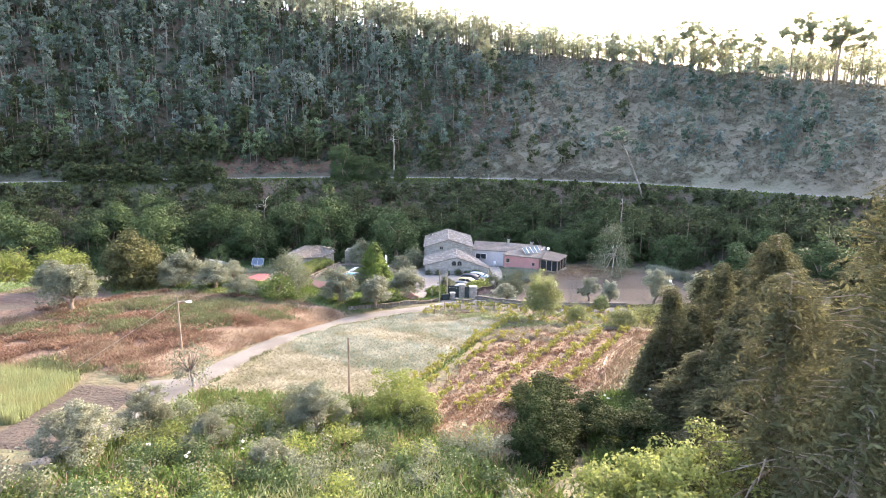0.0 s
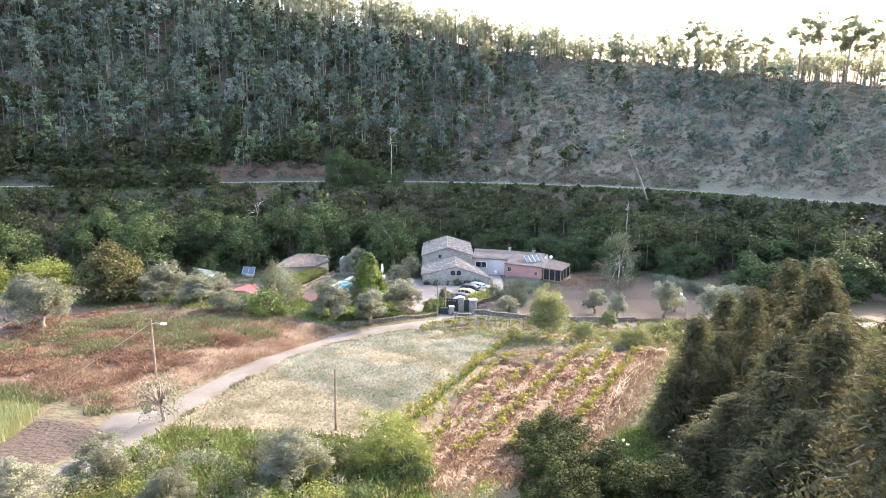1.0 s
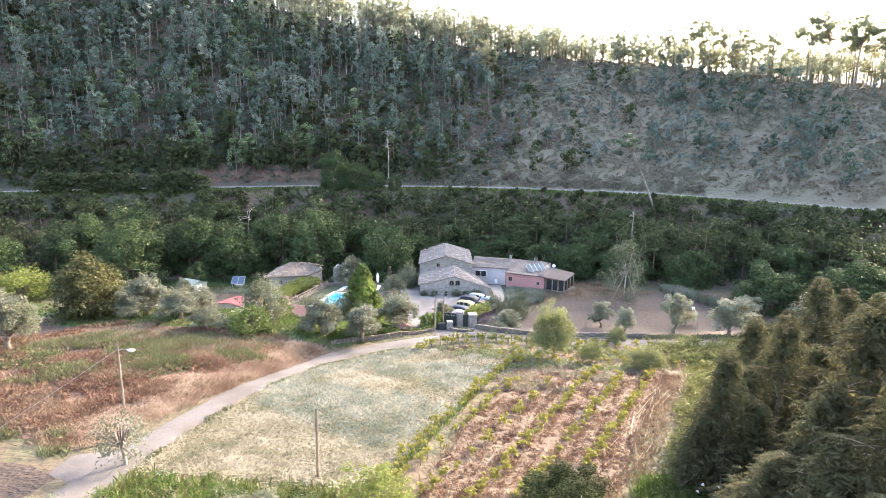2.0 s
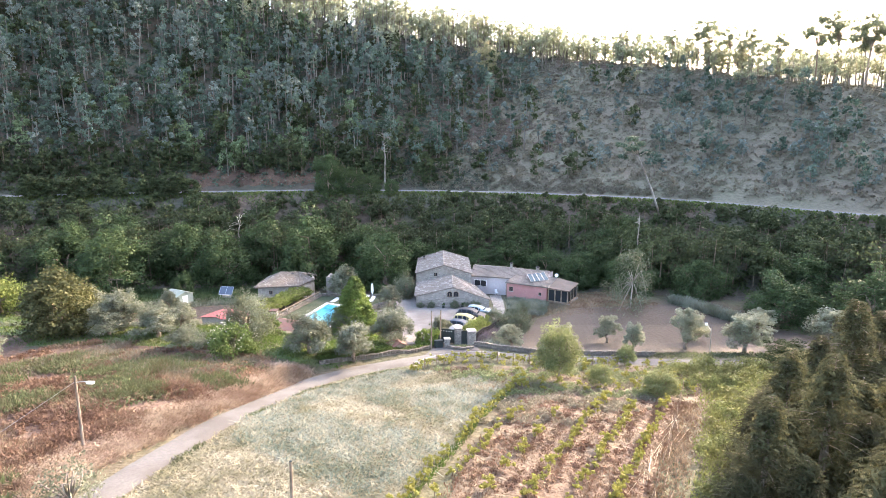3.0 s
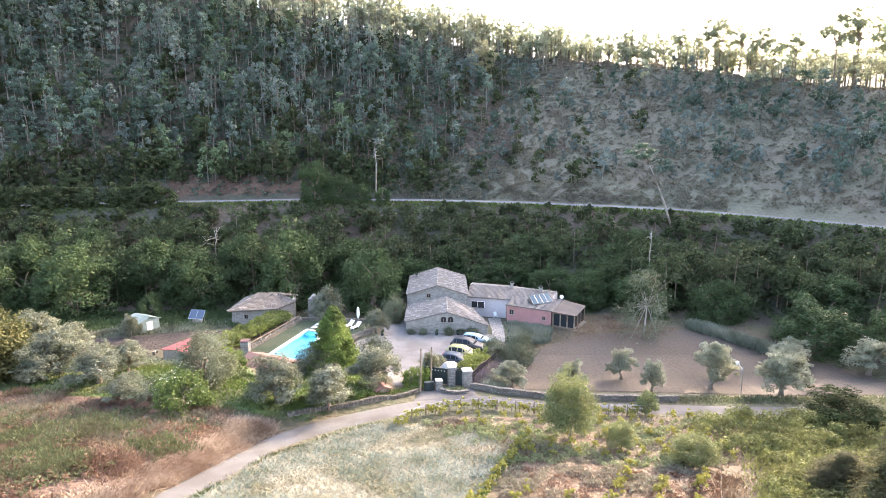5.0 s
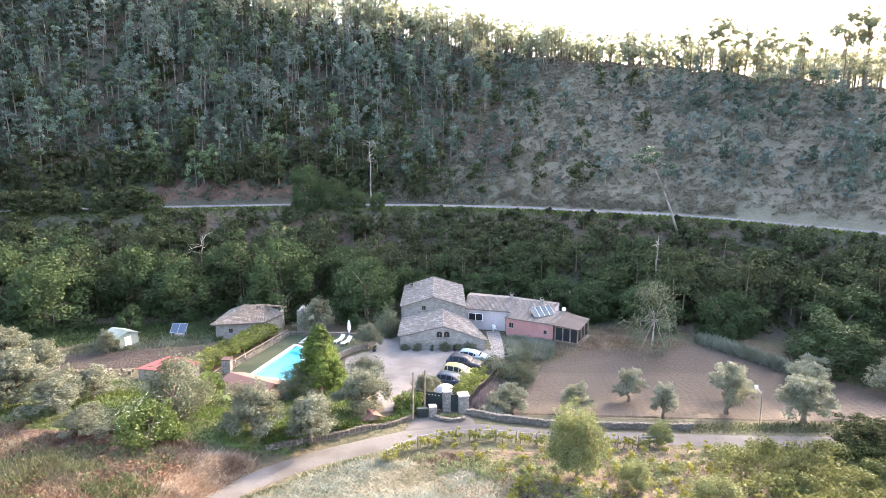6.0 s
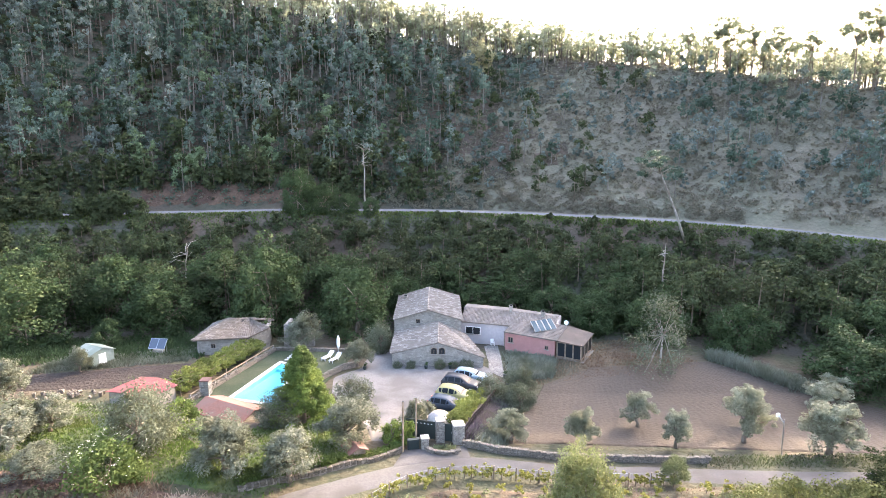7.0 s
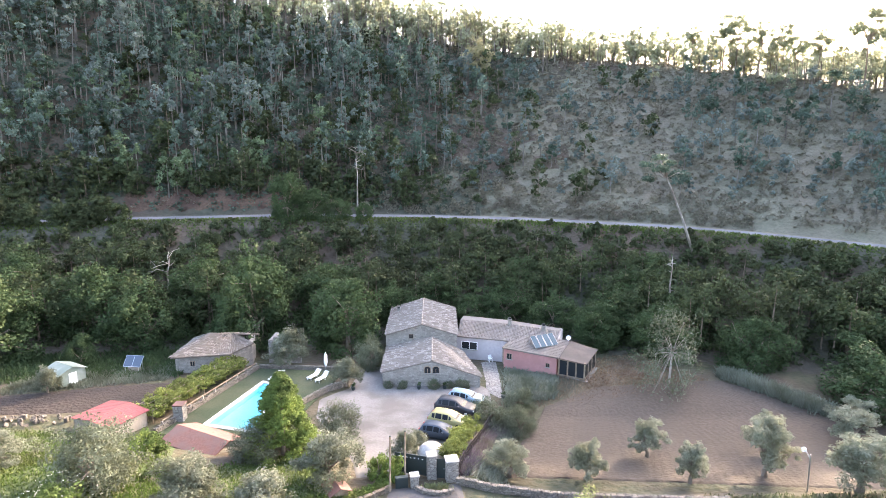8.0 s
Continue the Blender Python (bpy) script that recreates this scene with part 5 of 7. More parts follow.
s.tube([(0, 0, -0.3), (0.05, 0, 4), (0, 0, 8.6)], [0.22, 0.15, 0.03], 8)
part("trunk", s, M["bark"], con)
k = rg.uniform(0, 1, 520) ** 1.2
a = rg.uniform(0, 6.28, 520)
rad = 3.6 * np.clip(1.04 - k, 0.03, 1) ** 0.8 * (0.9 + 0.12 * np.sin(3 * a + 7 * k)) * rg.uniform(0.6, 1.0, 520)
C = np.stack([rad * np.cos(a), rad * np.sin(a), 0.7 + 8.2 * k], 1)
cr = new("crown", quad_mesh("crown", leaves(rg, C, 0.5 * (1.15 - 0.6 * k), 80, 0.14, 1.8), M["conifer"]))
cr.parent = con
con.matrix_basis = pose(-10.2, 83.6, 0.9)
con.scale = (1.06, 1.06, 0.93)

# woodland trees behind the farm
big = [make_tree("woodland_tree", "large dense green woodland tree behind the farm", 181 + k, 13.0, 6.4, "broad", "bark", 160, 85, 0.31, 0.2, 0.82, 0.3, -0.85, 8, clump_r=1.35, group="woodland trees") for k in range(3)]
WOODS = [(-23.5, 119.5, 15.0, 7.3), (-9.8, 117, 12.5, 6.4), (-38.8, 117.8, 11.2, 6.2), (-57, 112, 13.5, 7.4), (-47, 121, 13, 6.5), (-68, 117, 13, 7), (-33, 126, 12, 6), (-14, 127, 11, 6),
         (-80, 108, 12, 7), (-61, 126, 11, 6), (-92, 118, 12, 7), (52, 97, 8.5, 6.0), (62, 92, 9, 6), (44, 108, 8, 5), (34, 113, 8, 5), (26, 118, 7, 4.5), (70, 84, 9, 6), (58, 104, 9, 6), (3, 129, 8, 5), (14, 126, 7.5, 4.5), (-3, 126, 8, 4.5),
         (21, 122, 6.5, 4.2), (27.5, 117.5, 7, 4.4), (17, 130, 8, 5), (31, 122, 8, 5), (38, 117, 8, 5), (36, 126, 8.5, 5), (9, 124.5, 6, 4)]
for i, (x, y, h, r) in enumerate(WOODS):
    (settle if i < 3 else plant)(big[i % 3], x, y, h / 13, (i * 83) % 360, (r / 6.4) / (h / 13))
for x, y, h, r in ((-25.5, 148.0, 10.5, 3.7), (-20.5, 148.4, 7.0, 3.2), (-15.5, 148.8, 4.6, 2.7), (-11.0, 149.0, 3.6, 2.2)):
    plant(big[1], x, y, h / 13, x * 9, (r / 6.4) / (h / 13), label="leafy tree below the hillside road")
plant(big[2], -43.4, 109.5, 0.4, 40, 0.9, label="small dark tree at the wood's edge")
willow = make_tree("willow_tree", "sparse tall willow with thin bare twigs", 191, 12.5, 4.0, "olivedark", "palebark", 150, 30, 0.2, 0.35, 0.85, 0.09, -0.9, 18)
settle(willow, 30.5, 101.5, 1.0)


# ---- dead trees ----
def dead_tree(name, label, seed, tall, spread, count, at):
    rd = random.Random(seed)
    ob = thing(name, label, "dead tree", at)
    s = Shape()
    pts = [Vector((0, 0, -0.4))]
    for i in range(1, 6):
        pts.append(Vector((rd.uniform(-0.2, 0.2) + spread * 0.12 * i * (count < 8), rd.uniform(-0.2, 0.2), tall * i / 5)))
    s.tube(pts, [0.2, 0.17, 0.14, 0.11, 0.08, 0.03], 7)
    part("trunk", s, M["palebark"], ob, smooth=True)
    for i in range(count):
        u = rd.uniform(0.45, 0.98)
        a = rd.uniform(0, 6.28)
        b = Vector((0, 0, tall * u)) + (pts[5] * u - Vector((0, 0, tall * u)))* 1.0
        L = spread * rd.uniform(0.5, 1.1)
        e = b + Vector((math.cos(a) * L, math.sin(a) * L, rd.uniform(-0.1, 0.6) * L))
        m = b.lerp(e, 0.5) + Vector((0, 0, rd.uniform(-0.15, 0.25) * L))
        br = Shape().tube([b, m, e], [0.06, 0.04, 0.012], 5)
        t = m.lerp(e, 0.4)
        br.tube([t, t + Vector((rd.uniform(-1, 1), rd.uniform(-1, 1), rd.uniform(0, 1))) * L * 0.35], [0.03, 0.008], 4)
        part("branch", br, M["palebark"], ob)
    return ob


dead_tree("dead_pine", "tall dead pine with bare pale branches", 3, 13.5, 2.2, 14, pose(-13.0, 155.5, float(height(-13, 155.5))))
dead_tree("dead_oak", "bare twisted dead tree in the gully", 4, 8.0, 4.0, 6, pose(-40, 128, 3.0, 0, -14, 0))
dead_tree("dead_poplar", "thin bare dead trunk behind the plot", 6, 12.4, 0.9, 12, pose(36.8, 117.7, float(height(36.8, 117.7))))

# a tall sparse pine that leans out over the hillside road
lean_pine = thing("leaning_pine", "tall leaning pine with a sparse flat crown below the road", "tree", pose(46.0, 131.5, float(height(46.0, 131.5))))
rg = np.random.default_rng(29)
zt_ = 26.0 - float(height(46.0, 131.5))
s = Shape()
stem = [(0, 0, -0.4), (-2.6, -1.0, zt_ * 0.35), (-5.6, -2.4, zt_ * 0.7), (-8.0, -3.6, zt_ * 0.97)]
s.tube(stem, [0.24, 0.19, 0.13, 0.05], 7)
C = np.concatenate([ball_points(rg, 8, 1.2, 1.2, 0.5, z_, low=-0.6) + np.array([x_, y_, 0]) for x_, y_, z_ in ((-8.0, -3.4, zt_), (-10.2, -3.6, zt_ - 1.1), (-6.4, -3.2, zt_ - 0.9), (-8.6, -5.2, zt_ - 1.5), (-7.4, -1.6, zt_ - 1.8), (-4.6, -2.6, zt_ - 2.6), (-9.4, -3.0, zt_ - 3.2))])
for c in C[::4]:
    s.tube([(-6.6, -2.9, zt_ * 0.80), (-6.6 + 0.5 * (c[0] + 6.6), -2.9 + 0.5 * (c[1] + 2.9), zt_ * 0.84 + 0.5 * (c[2] - zt_ * 0.8)), tuple(c)], [0.07, 0.045, 0.012], 5)
part("trunk", s, M["palebark"], lean_pine, smooth=True)
cr = new("crown", quad_mesh("crown", leaves(rg, C, 0.6, 40, 0.24, 2.2), M["eucadark"]))
cr.parent = lean_pine

# the blond tree at the wood's upper edge
blond_tree = make_tree("blond_tree", "round pale straw-yellow tree on the crest", 193, 9.0, 4.6, "paletree", "palebark", 110, 60, 0.32, 0.25, 0.8, 0.16, -0.8, 8, clump_r=1.1)
settle(blond_tree, 14.2, 204.0, 1.0)

# ridge pines
pine = thing("pine_tree", "tall stone pine with an open flat crown on the ridge", "tree", group="ridge pines")
rg = np.random.default_rng(17)
s = Shape()
C = np.concatenate([ball_points(rg, 16, 1.7, 1.7, 0.8, z_, low=-0.6) + np.array([x_, y_, 0]) for x_, y_, z_ in ((0.2, 0, 12.4), (2.0, 0.6, 11.0), (-1.9, -0.5, 10.6), (0.5, -1.8, 9.6), (-0.4, 1.9, 9.0), (1.4, 0.3, 7.8))])
limbs(s, rg, 13.5, C, 16, 0.14, 0.55, 0.05)
part("trunk", s, M["bark"], pine)
cr = new("crown", quad_mesh("crown", leaves(rg, C, 0.75, 40, 0.25, 2.0), M["pineleaf"]))
cr.parent = pine
for i, (x, d, k) in enumerate(((80, 61, 1.05), (77, 64, 1.1), (74, 62, 1.0), (85, 63, 0.95), (97, 61, 1.3), (101, 63, 1.4), (105, 60, 1.35), (111, 63, 1.3), (116, 60, 1.35), (122, 62, 1.3), (69, 65, 0.85), (91, 64, 0.9), (108, 66, 1.2), (128, 60, 1.4), (134, 62, 1.3), (119, 66, 1.1), (57, 66, 0.75), (88, 66, 0.8))):
    y = float(road_y(x)) + d
    if i == 0:
        pine.matrix_basis = pose(x, y, float(height(x, y)))
    else:
        copy_thing(pine, pose(x, y, float(height(x, y)), 0, 0, 70 * i)).scale = (k, k, k)


# ---- drooping cypresses that stand beside the start of the flight ----
def spire(rg, s, L, x0, y0, tall, r, boughs, fronds, leaf, low=0.03):
    """One leader: boughs in uneven tiers, with flat drooping fronds fringed on both sides with narrow leaves."""
    tiers = max(5, int(tall * 1.2))
    swell = rg.uniform(0.8, 1.12, tiers + 1)
    o = np.array([x0, y0, 0.0])
    s.tube([(x0 * 0.3, y0 * 0.3, -0.4 if low < 0.1 else tall * low * 0.6), (x0, y0, tall * 0.45), (x0, y0, tall * 0.98)], [0.026 * tall, 0.016 * tall, 0.008], 7)
    for i in range(boughs):
        k = ((i + rg.uniform()) / boughs) ** 0.85
        z = tall * (low + (1 - low) * k)
        a = i * 2.4 + rg.normal(0, 0.25)
        reach = r * np.clip(1.02 - k, 0.02, 1) ** 0.8 * swell[int(k * tiers)] * rg.uniform(0.7, 1.12)
        d, sd = np.array([math.cos(a), math.sin(a), 0]), np.array([-math.sin(a), math.cos(a), 0])
        rise, sag = rg.uniform(0.35, 0.6), rg.uniform(0.3, 0.55)
        bough = lambda t: o + d * (reach * t) + np.array([0, 0, z + reach * (rise * t - sag * t ** 2.6)])
        if i % 4 == 0:
            s.tube([tuple(bough(t)) for t in (0.0, 0.5, 0.92)], [0.04, 0.025, 0.008], 4)
        m = max(4, int(fronds * reach / r) + 2)
        for t in np.linspace(0.25, 1.0, m):
            p0 = bough(t) + sd * rg.normal(0, 0.16 * reach)
            ax = d * rg.uniform(0.5, 0.9) + sd * rg.choice((-1, 1)) * rg.uniform(0.2, 1.0) * (1.1 - t) + np.array([0, 0, rg.uniform(-0.1, 0.35)])
            n = 8
            u = np.linspace(0, 1, n)[:, None]
            fl = leaf * 3.2 * rg.uniform(0.7, 1.2)
            P = p0 + ax * fl * u + np.array([0, 0, -0.7 * fl]) * u ** 2
            cr_ = np.cross(ax, (0, 0, 1.0))
            cr_ /= np.linalg.norm(cr_)
            for sgn in (-1, 1):
                v = (cr_ * sgn * 0.8 + ax * 0.5 + np.array([0, 0, -0.4])) * (leaf * (1.15 - 0.7 * u)) * rg.uniform(0.6, 1.3, (n, 1)) + rg.normal(0, 0.15 * leaf, (n, 3))
                w = ax * leaf * 0.16 + np.array([0, 0, leaf * 0.05])
                L.append(np.stack([P - w, P + v * 0.55 - w * 0.9, P + v, P + w + v * 0.3], 1))
    n = int(28 * tall)
    k = rg.uniform(0.02, 0.92, n)
    a = rg.uniform(0, 6.28, n)
    q = r * np.clip(1.0 - k, 0.03, 1) ** 0.8 * rg.uniform(0.1, 0.8, n)
    L.append(leaves(rg, np.stack([x0 + q * np.cos(a), y0 + q * np.sin(a), tall * (low + (1 - low) * k)], 1), 0.42, 20, leaf * 1.1, 3.4, droop=0.9))


def cypress(name, label, seed, tall, r, leaf, near):
    """A main leader with several lower ones crowding round it."""
    ob = thing(name, label, "tree", group="tall cypresses")
    rg = np.random.default_rng(seed)
    s, L = Shape(), []
    spire(rg, s, L, 0, 0, tall, r * 0.98, int(210 * near), 7, leaf)
    for i in range(3):
        a = i * 2.094 + rg.normal(0, 0.3)
        d = r * rg.uniform(0.36, 0.52)
        spire(rg, s, L, d * math.cos(a), d * math.sin(a), tall * rg.uniform(0.42, 0.76), r * 0.62, int(75 * near), 5, leaf, 0.1)
    part("trunk", s, M["bark"], ob)
    cr = new("crown", quad_mesh("crown", np.concatenate(L), M["cedar"]))
    cr.parent = ob
    return ob


CY = "tall dark cypress with drooping feathery sprays on the slope"
cyp = [cypress("cypress_tree", CY, 301, 12.0, 3.6, 0.10, 1.7), cypress("cypress_tree", CY, 302, 12.0, 3.6, 0.16, 0.95), cypress("cypress_tree", CY, 303, 12.0, 3.6, 0.16, 0.95)]
CYP = [  # x, y, height of the top, radius
    # those at (14.6, 31) and (13.6, 24.5) stand in for a dark shrub mass
    (12.6, 15.4, 24.0, 4.0), (19.5, 33.0, 19.0, 3.5), (15.6, 37.9, 14.6, 2.5), (17.4, 21.5, 20.4, 3.6), (16.2, 27.0, 18.0, 3.3), (14.6, 31.0, 12.6, 2.9),
    (21.5, 24.5, 21.0, 3.8), (24.8, 30.0, 22.0, 4.2), (20.2, 40.6, 15.6, 2.9), (21.5, 46.1, 13.8, 2.8), (30.0, 52.7, 14.9, 3.4),
    (26.5, 43.0, 15.5, 3.4), (35.0, 56.5, 13.0, 3.6), (28.5, 58.0, 6.6, 2.2), (13.6, 24.5, 15.0, 2.6),
]
for i, (x, y, top, r) in enumerate(CYP):
    h = top - float(height(x, y))
    (settle if i < 3 else plant)(cyp[i if i < 3 else 1 + i % 2], x, y, h / 12, (i * 97) % 360, 1.3 * (r / 3.6) / (h / 12))

# ---- grasses, weeds and crops ----
rng = np.random.default_rng(23)
stuff("hay_stubble", blades(rng, inside(rng, HAY_L, HAY_R, 15000), 0.16, 0.10, 1.9, 3, 0.25, 0.08), M["haystraw"], "loose pale straw lying on the mown field", "hay")
gh = patchy(inside(rng, [(-15.5, 53), (-11.2, 63.6), (-6.8, 68.0), (-3.6, 69.7)], [(-2.5, 43), (3.8, 57), (7.1, 65.1), (5.8, 67.0)], 9000), 0.72, 0.3, 5.0)
stuff("green_hay_stubble", blades(rng, gh, 0.2, 0.09, 1.9, 3, 0.25, 0.08), M["greenhay"], "loose silvery green hay lying on the field", "hay")
c = inside(rng, HAY_L, HAY_R, 1500)
stuff("hay_tufts", leaves(rng, np.c_[c, height(c[:, 0], c[:, 1]) + 0.08], rng.uniform(0.15, 0.4, len(c)), 26, 0.12, 3.0, squash=0.35), M["haystraw"], "small heaps of cut hay on the mown field", "hay")
edge = offset(HAY_L, 0.15)
stuff("verge_grass", blades(rng, patchy(np.repeat(resample(edge, 160), 8, 0) + rng.normal(0, 0.16, (1280, 2)), 0.5, 0.6, 3.0), 0.26, 0.06, 0.4, 4, 0.12), M["bankweed"], "narrow strip of green grass along the track", "grass")

ALL_L, ALL_R = [(-59.0, 49.4), (-51.0, 57.9), (-43.7, 65.0), (-35.9, 70.9)], BANK_R
EDGE_L = [(-26.0, 47), (-22.1, 54.1), (-18.0, 61.5), (-15.7, 67.9)]
stuff("bank_straw", blades(rng, patchy(inside(rng, ALL_L, ALL_R, 15000), 0.5, 0.4, 1.0), 0.42, 0.09, 0.7, 4, 0.3), M["straw"], "dry straw-coloured grass on the fallow bank", "grass")
stuff("bank_edge_grass", blades(rng, patchy(inside(rng, EDGE_L, BANK_R, 14000), 0.8, 0.9, 2.0), 0.3, 0.07, 1.1, 6, 0.3), M["blond"], "tall dry blond grass along the edge of the bank", "grass")
stuff("bank_rust", blades(rng, patchy(inside(rng, [(-49.1, 49.4), (-40.6, 56.7), (-33.5, 61.1)], [(-24, 46.5), (-20.7, 53.4), (-17.3, 61.2)], 9000), 0.55, 0.5, 3.0), 0.38, 0.12, 0.9, 4, 0.3), M["redstraw"], "rusty dead stems on the fallow bank", "weeds")
gz = np.concatenate([inside(rng, [(-40.7, 60.3), (-37.3, 67.3)], [(-23.7, 58.9), (-21.3, 65.0)], 5200), inside(rng, [(-50.2, 52.7), (-42.5, 56.7)], [(-26.6, 55.0), (-22.8, 59.0)], 3000), inside(rng, [(-27.9, 56.0), (-24.4, 59.4)], [(-17.6, 61.7), (-15.6, 67.0)], 1600), inside(rng, [(-36, 45), (-35.5, 48.6)], [(-24, 43), (-24, 46)], 700)])
stuff("bank_green", blades(rng, patchy(gz, 0.5, 0.6, 4.0), 0.5, 0.12, 0.5, 4, 0.3), M["bankweed"], "green weeds among the dry grass", "weeds")
stuff("bank_grey_weeds", blades(rng, patchy(inside(rng, [(-40.4, 62.7), (-37.2, 68.0)], [(-20.0, 62.6), (-17.2, 68.8)], 6000), 0.5, 0.5, 5.5), 0.4, 0.10, 0.6, 4, 0.3), M["scrub"], "grey-brown dry weeds on the bank", "weeds")
for nm, mt, cnt, l_, r_, lb in (("bank_rusty_brush", "redstraw", 520, ALL_L, EDGE_L, "low rusty brush on the fallow bank"), ("bank_green_brush", "bankweed", 300, [(-48.1, 53.5), (-41.6, 60.3), (-37.3, 67.3)], [(-24.7, 55.1), (-19.7, 60.1), (-16.7, 67.1)], "low green brush on the fallow bank")):
    c = patchy(inside(rng, l_, r_, cnt * 2), 0.5, 0.5, len(nm))
    stuff(nm, leaves(rng, np.c_[c, height(c[:, 0], c[:, 1]) + 0.15], rng.uniform(0.3, 0.75, len(c)), 60, 0.16, 2.2, squash=0.6), M[mt], lb, "brush")
c = patchy(inside(rng, EDGE_L, [(-23.7, 45), (-20.1, 52), (-15.9, 62.2), (-13.6, 68.0)], 1500), 0.72, 1.1, 1.0)
stuff("bank_brush", leaves(rng, np.c_[c, height(c[:, 0], c[:, 1]) + 0.12], rng.uniform(0.2, 0.5, len(c)), 70, 0.085, 3.4, squash=0.8), M["blond"], "lumpy dry brush on the bank's edge", "brush")
stuff("meadow_grass", blades(rng, inside(rng, [(-56.8, 69.5), (-66, 98)], [(-10.9, 70.7), (-18.1, 75.8)], 10000).tolist() + inside(rng, [(-10.8, 70.5), (-18.2, 77.1)], [(-4.0, 76.6), (-8.3, 84.4)], 2600).tolist(), 0.22, 0.11, 0.4, 3, 0.3), M["weed"], "short bright grass under the olive trees", "grass")
c = inside(rng, [(-56, 76), (-60, 92)], [(-17, 76.5), (-22.5, 88)], 240)
stuff("shed_brush", leaves(rng, np.c_[c, height(c[:, 0], c[:, 1]) + 0.3], rng.uniform(0.4, 0.95, len(c)), 80, 0.15, 2.0, squash=0.75), M["olivedark"], "grey-green brush and brambles below the sheds", "brush")
stuff("shed_grass", blades(rng, inside(rng, [(-56, 76), (-60, 93)], [(-17, 76.5), (-22.5, 88)], 5200), 0.35, 0.11, 0.5, 3, 0.3), M["weed"], "rough green grass below the sheds", "grass")
stuff("wheat", blades(rng, inside(rng, [(-44, 33), (-44, 47)], [(-26.5, 33), (-29.4, 43.5)], 12000), 0.75, 0.06, 0.15, 4, 0.2), M["wheat"], "dense young green wheat", "crop")
# the slope in the foreground
SLOPE_L = [(-22, 10), (-18.5, 24), (-18.6, 33), (-17.8, 40.2)]
SLOPE_R = [(9, 10), (6.2, 18), (3.6, 25), (-0.6, 30.2), (-3.6, 37.4)]
stuff("slope_weeds", blades(rng, inside(rng, SLOPE_L, SLOPE_R, 6500), 0.6, 0.12, 0.5, 5, 0.3), M["weed"], "tall green weeds covering the near slope", "weeds")
for nm, mt, cnt, lb in (("slope_mounds", "weed", 520, "leafy green mounds on the near slope"), ("slope_shrubs", "olive", 190, "grey-green shrubs among the weeds"), ("slope_dark_mounds", "laurel", 170, "dark green leafy clumps among the weeds")):
    c = inside(rng, SLOPE_L, SLOPE_R, cnt)
    stuff(nm, leaves(rng, np.c_[c, height(c[:, 0], c[:, 1]) + rng.uniform(0.2, 0.6, cnt)], rng.uniform(0.35, 0.85, cnt), 130, 0.095, 1.7, squash=0.9), M[mt], lb, "weeds")
for nm, mt, cnt, lb in (("slope_green_bushes", "broad", 34, "rounded green bushes on the near slope"), ("slope_silver_bushes", "olivedark", 30, "rounded silvery bushes on the near slope"), ("slope_bright_bushes", "spring", 22, "yellow-green leafy bushes on the near slope")):
    c = inside(rng, [(-21, 14), (-18, 26), (-17, 36)], [(5, 14), (5, 24), (-3, 35)], cnt)
    c = np.repeat(c, 5, 0) + rng.normal(0, 0.45, (5 * cnt, 2))
    stuff(nm, leaves(rng, np.c_[c, height(c[:, 0], c[:, 1]) + rng.uniform(0.4, 1.3, len(c))], rng.uniform(0.4, 0.7, len(c)), 130, 0.095, 1.9, squash=0.9), M[mt], lb, "bushes")
stuff("slope_straw", blades(rng, inside(rng, SLOPE_L, SLOPE_R, 2000), 0.65, 0.07, 0.5, 4, 0.3), M["straw"], "dry grass stems among the weeds", "grass")
stuff("slope_bright_grass", blades(rng, inside(rng, [(-12, 14), (-6, 24)], [(0, 14), (0.6, 26)], 2600), 0.7, 0.10, 0.45, 4, 0.25), M["wheat"], "bright yellow-green grass on the near slope", "grass")
stuff("left_slope_bushes", leaves(rng, [(x, y, height(x, y) + 0.6) for x, y in inside(rng, [(-34, 14), (-32, 27)], [(-15, 14), (-20, 25)], 170)], rng.uniform(0.6, 1.3, 170), 170, 0.11, 1.8, squash=0.8), M["olive"], "grey-green shrubs on the near slope", "bushes")
stuff("corner_weeds", blades(rng, inside(rng, [(7.5, 26), (9.5, 33), (12.2, 39.5)], [(15, 24), (16, 32), (18, 40)], 3600), 0.6, 0.11, 0.5, 5, 0.3), M["weed"], "tall green weeds at the vineyard's near corner", "weeds")
c = inside(rng, [(8, 27), (9.8, 33), (12.4, 39)], [(14, 26), (15, 32), (17, 39)], 110)
stuff("corner_brambles", leaves(rng, np.c_[c, height(c[:, 0], c[:, 1]) + 0.4], rng.uniform(0.45, 1.0, len(c)), 120, 0.11, 1.7, squash=0.75), M["weed"], "leafy bramble mounds at the vineyard's near corner", "brambles")
stuff("right_slope_grass", blades(rng, inside(rng, [(12.8, 38), (17, 47), (22, 57), (26, 66), (28, 72)], [(44, 34), (52, 46), (58, 56), (62, 66), (62, 72)], 13000), 0.4, 0.10, 0.6, 4, 0.3), M["bramble"], "tangled green grass and brambles beside the vineyard", "weeds")
c = inside(rng, [(13.5, 40), (18, 49), (23.5, 58), (27, 66)], [(22, 38), (28, 47), (34, 56), (46, 66)], 460)
stuff("brambles", leaves(rng, np.c_[c, height(c[:, 0], c[:, 1]) + 0.35], rng.uniform(0.4, 1.0, len(c)), 90, 0.15, 1.7, squash=0.65), M["bramble"], "low bramble mounds beside the vineyard", "brambles")
c = inside(rng, [(21, 64), (25, 72)], [(46, 66), (48, 72)], 190)
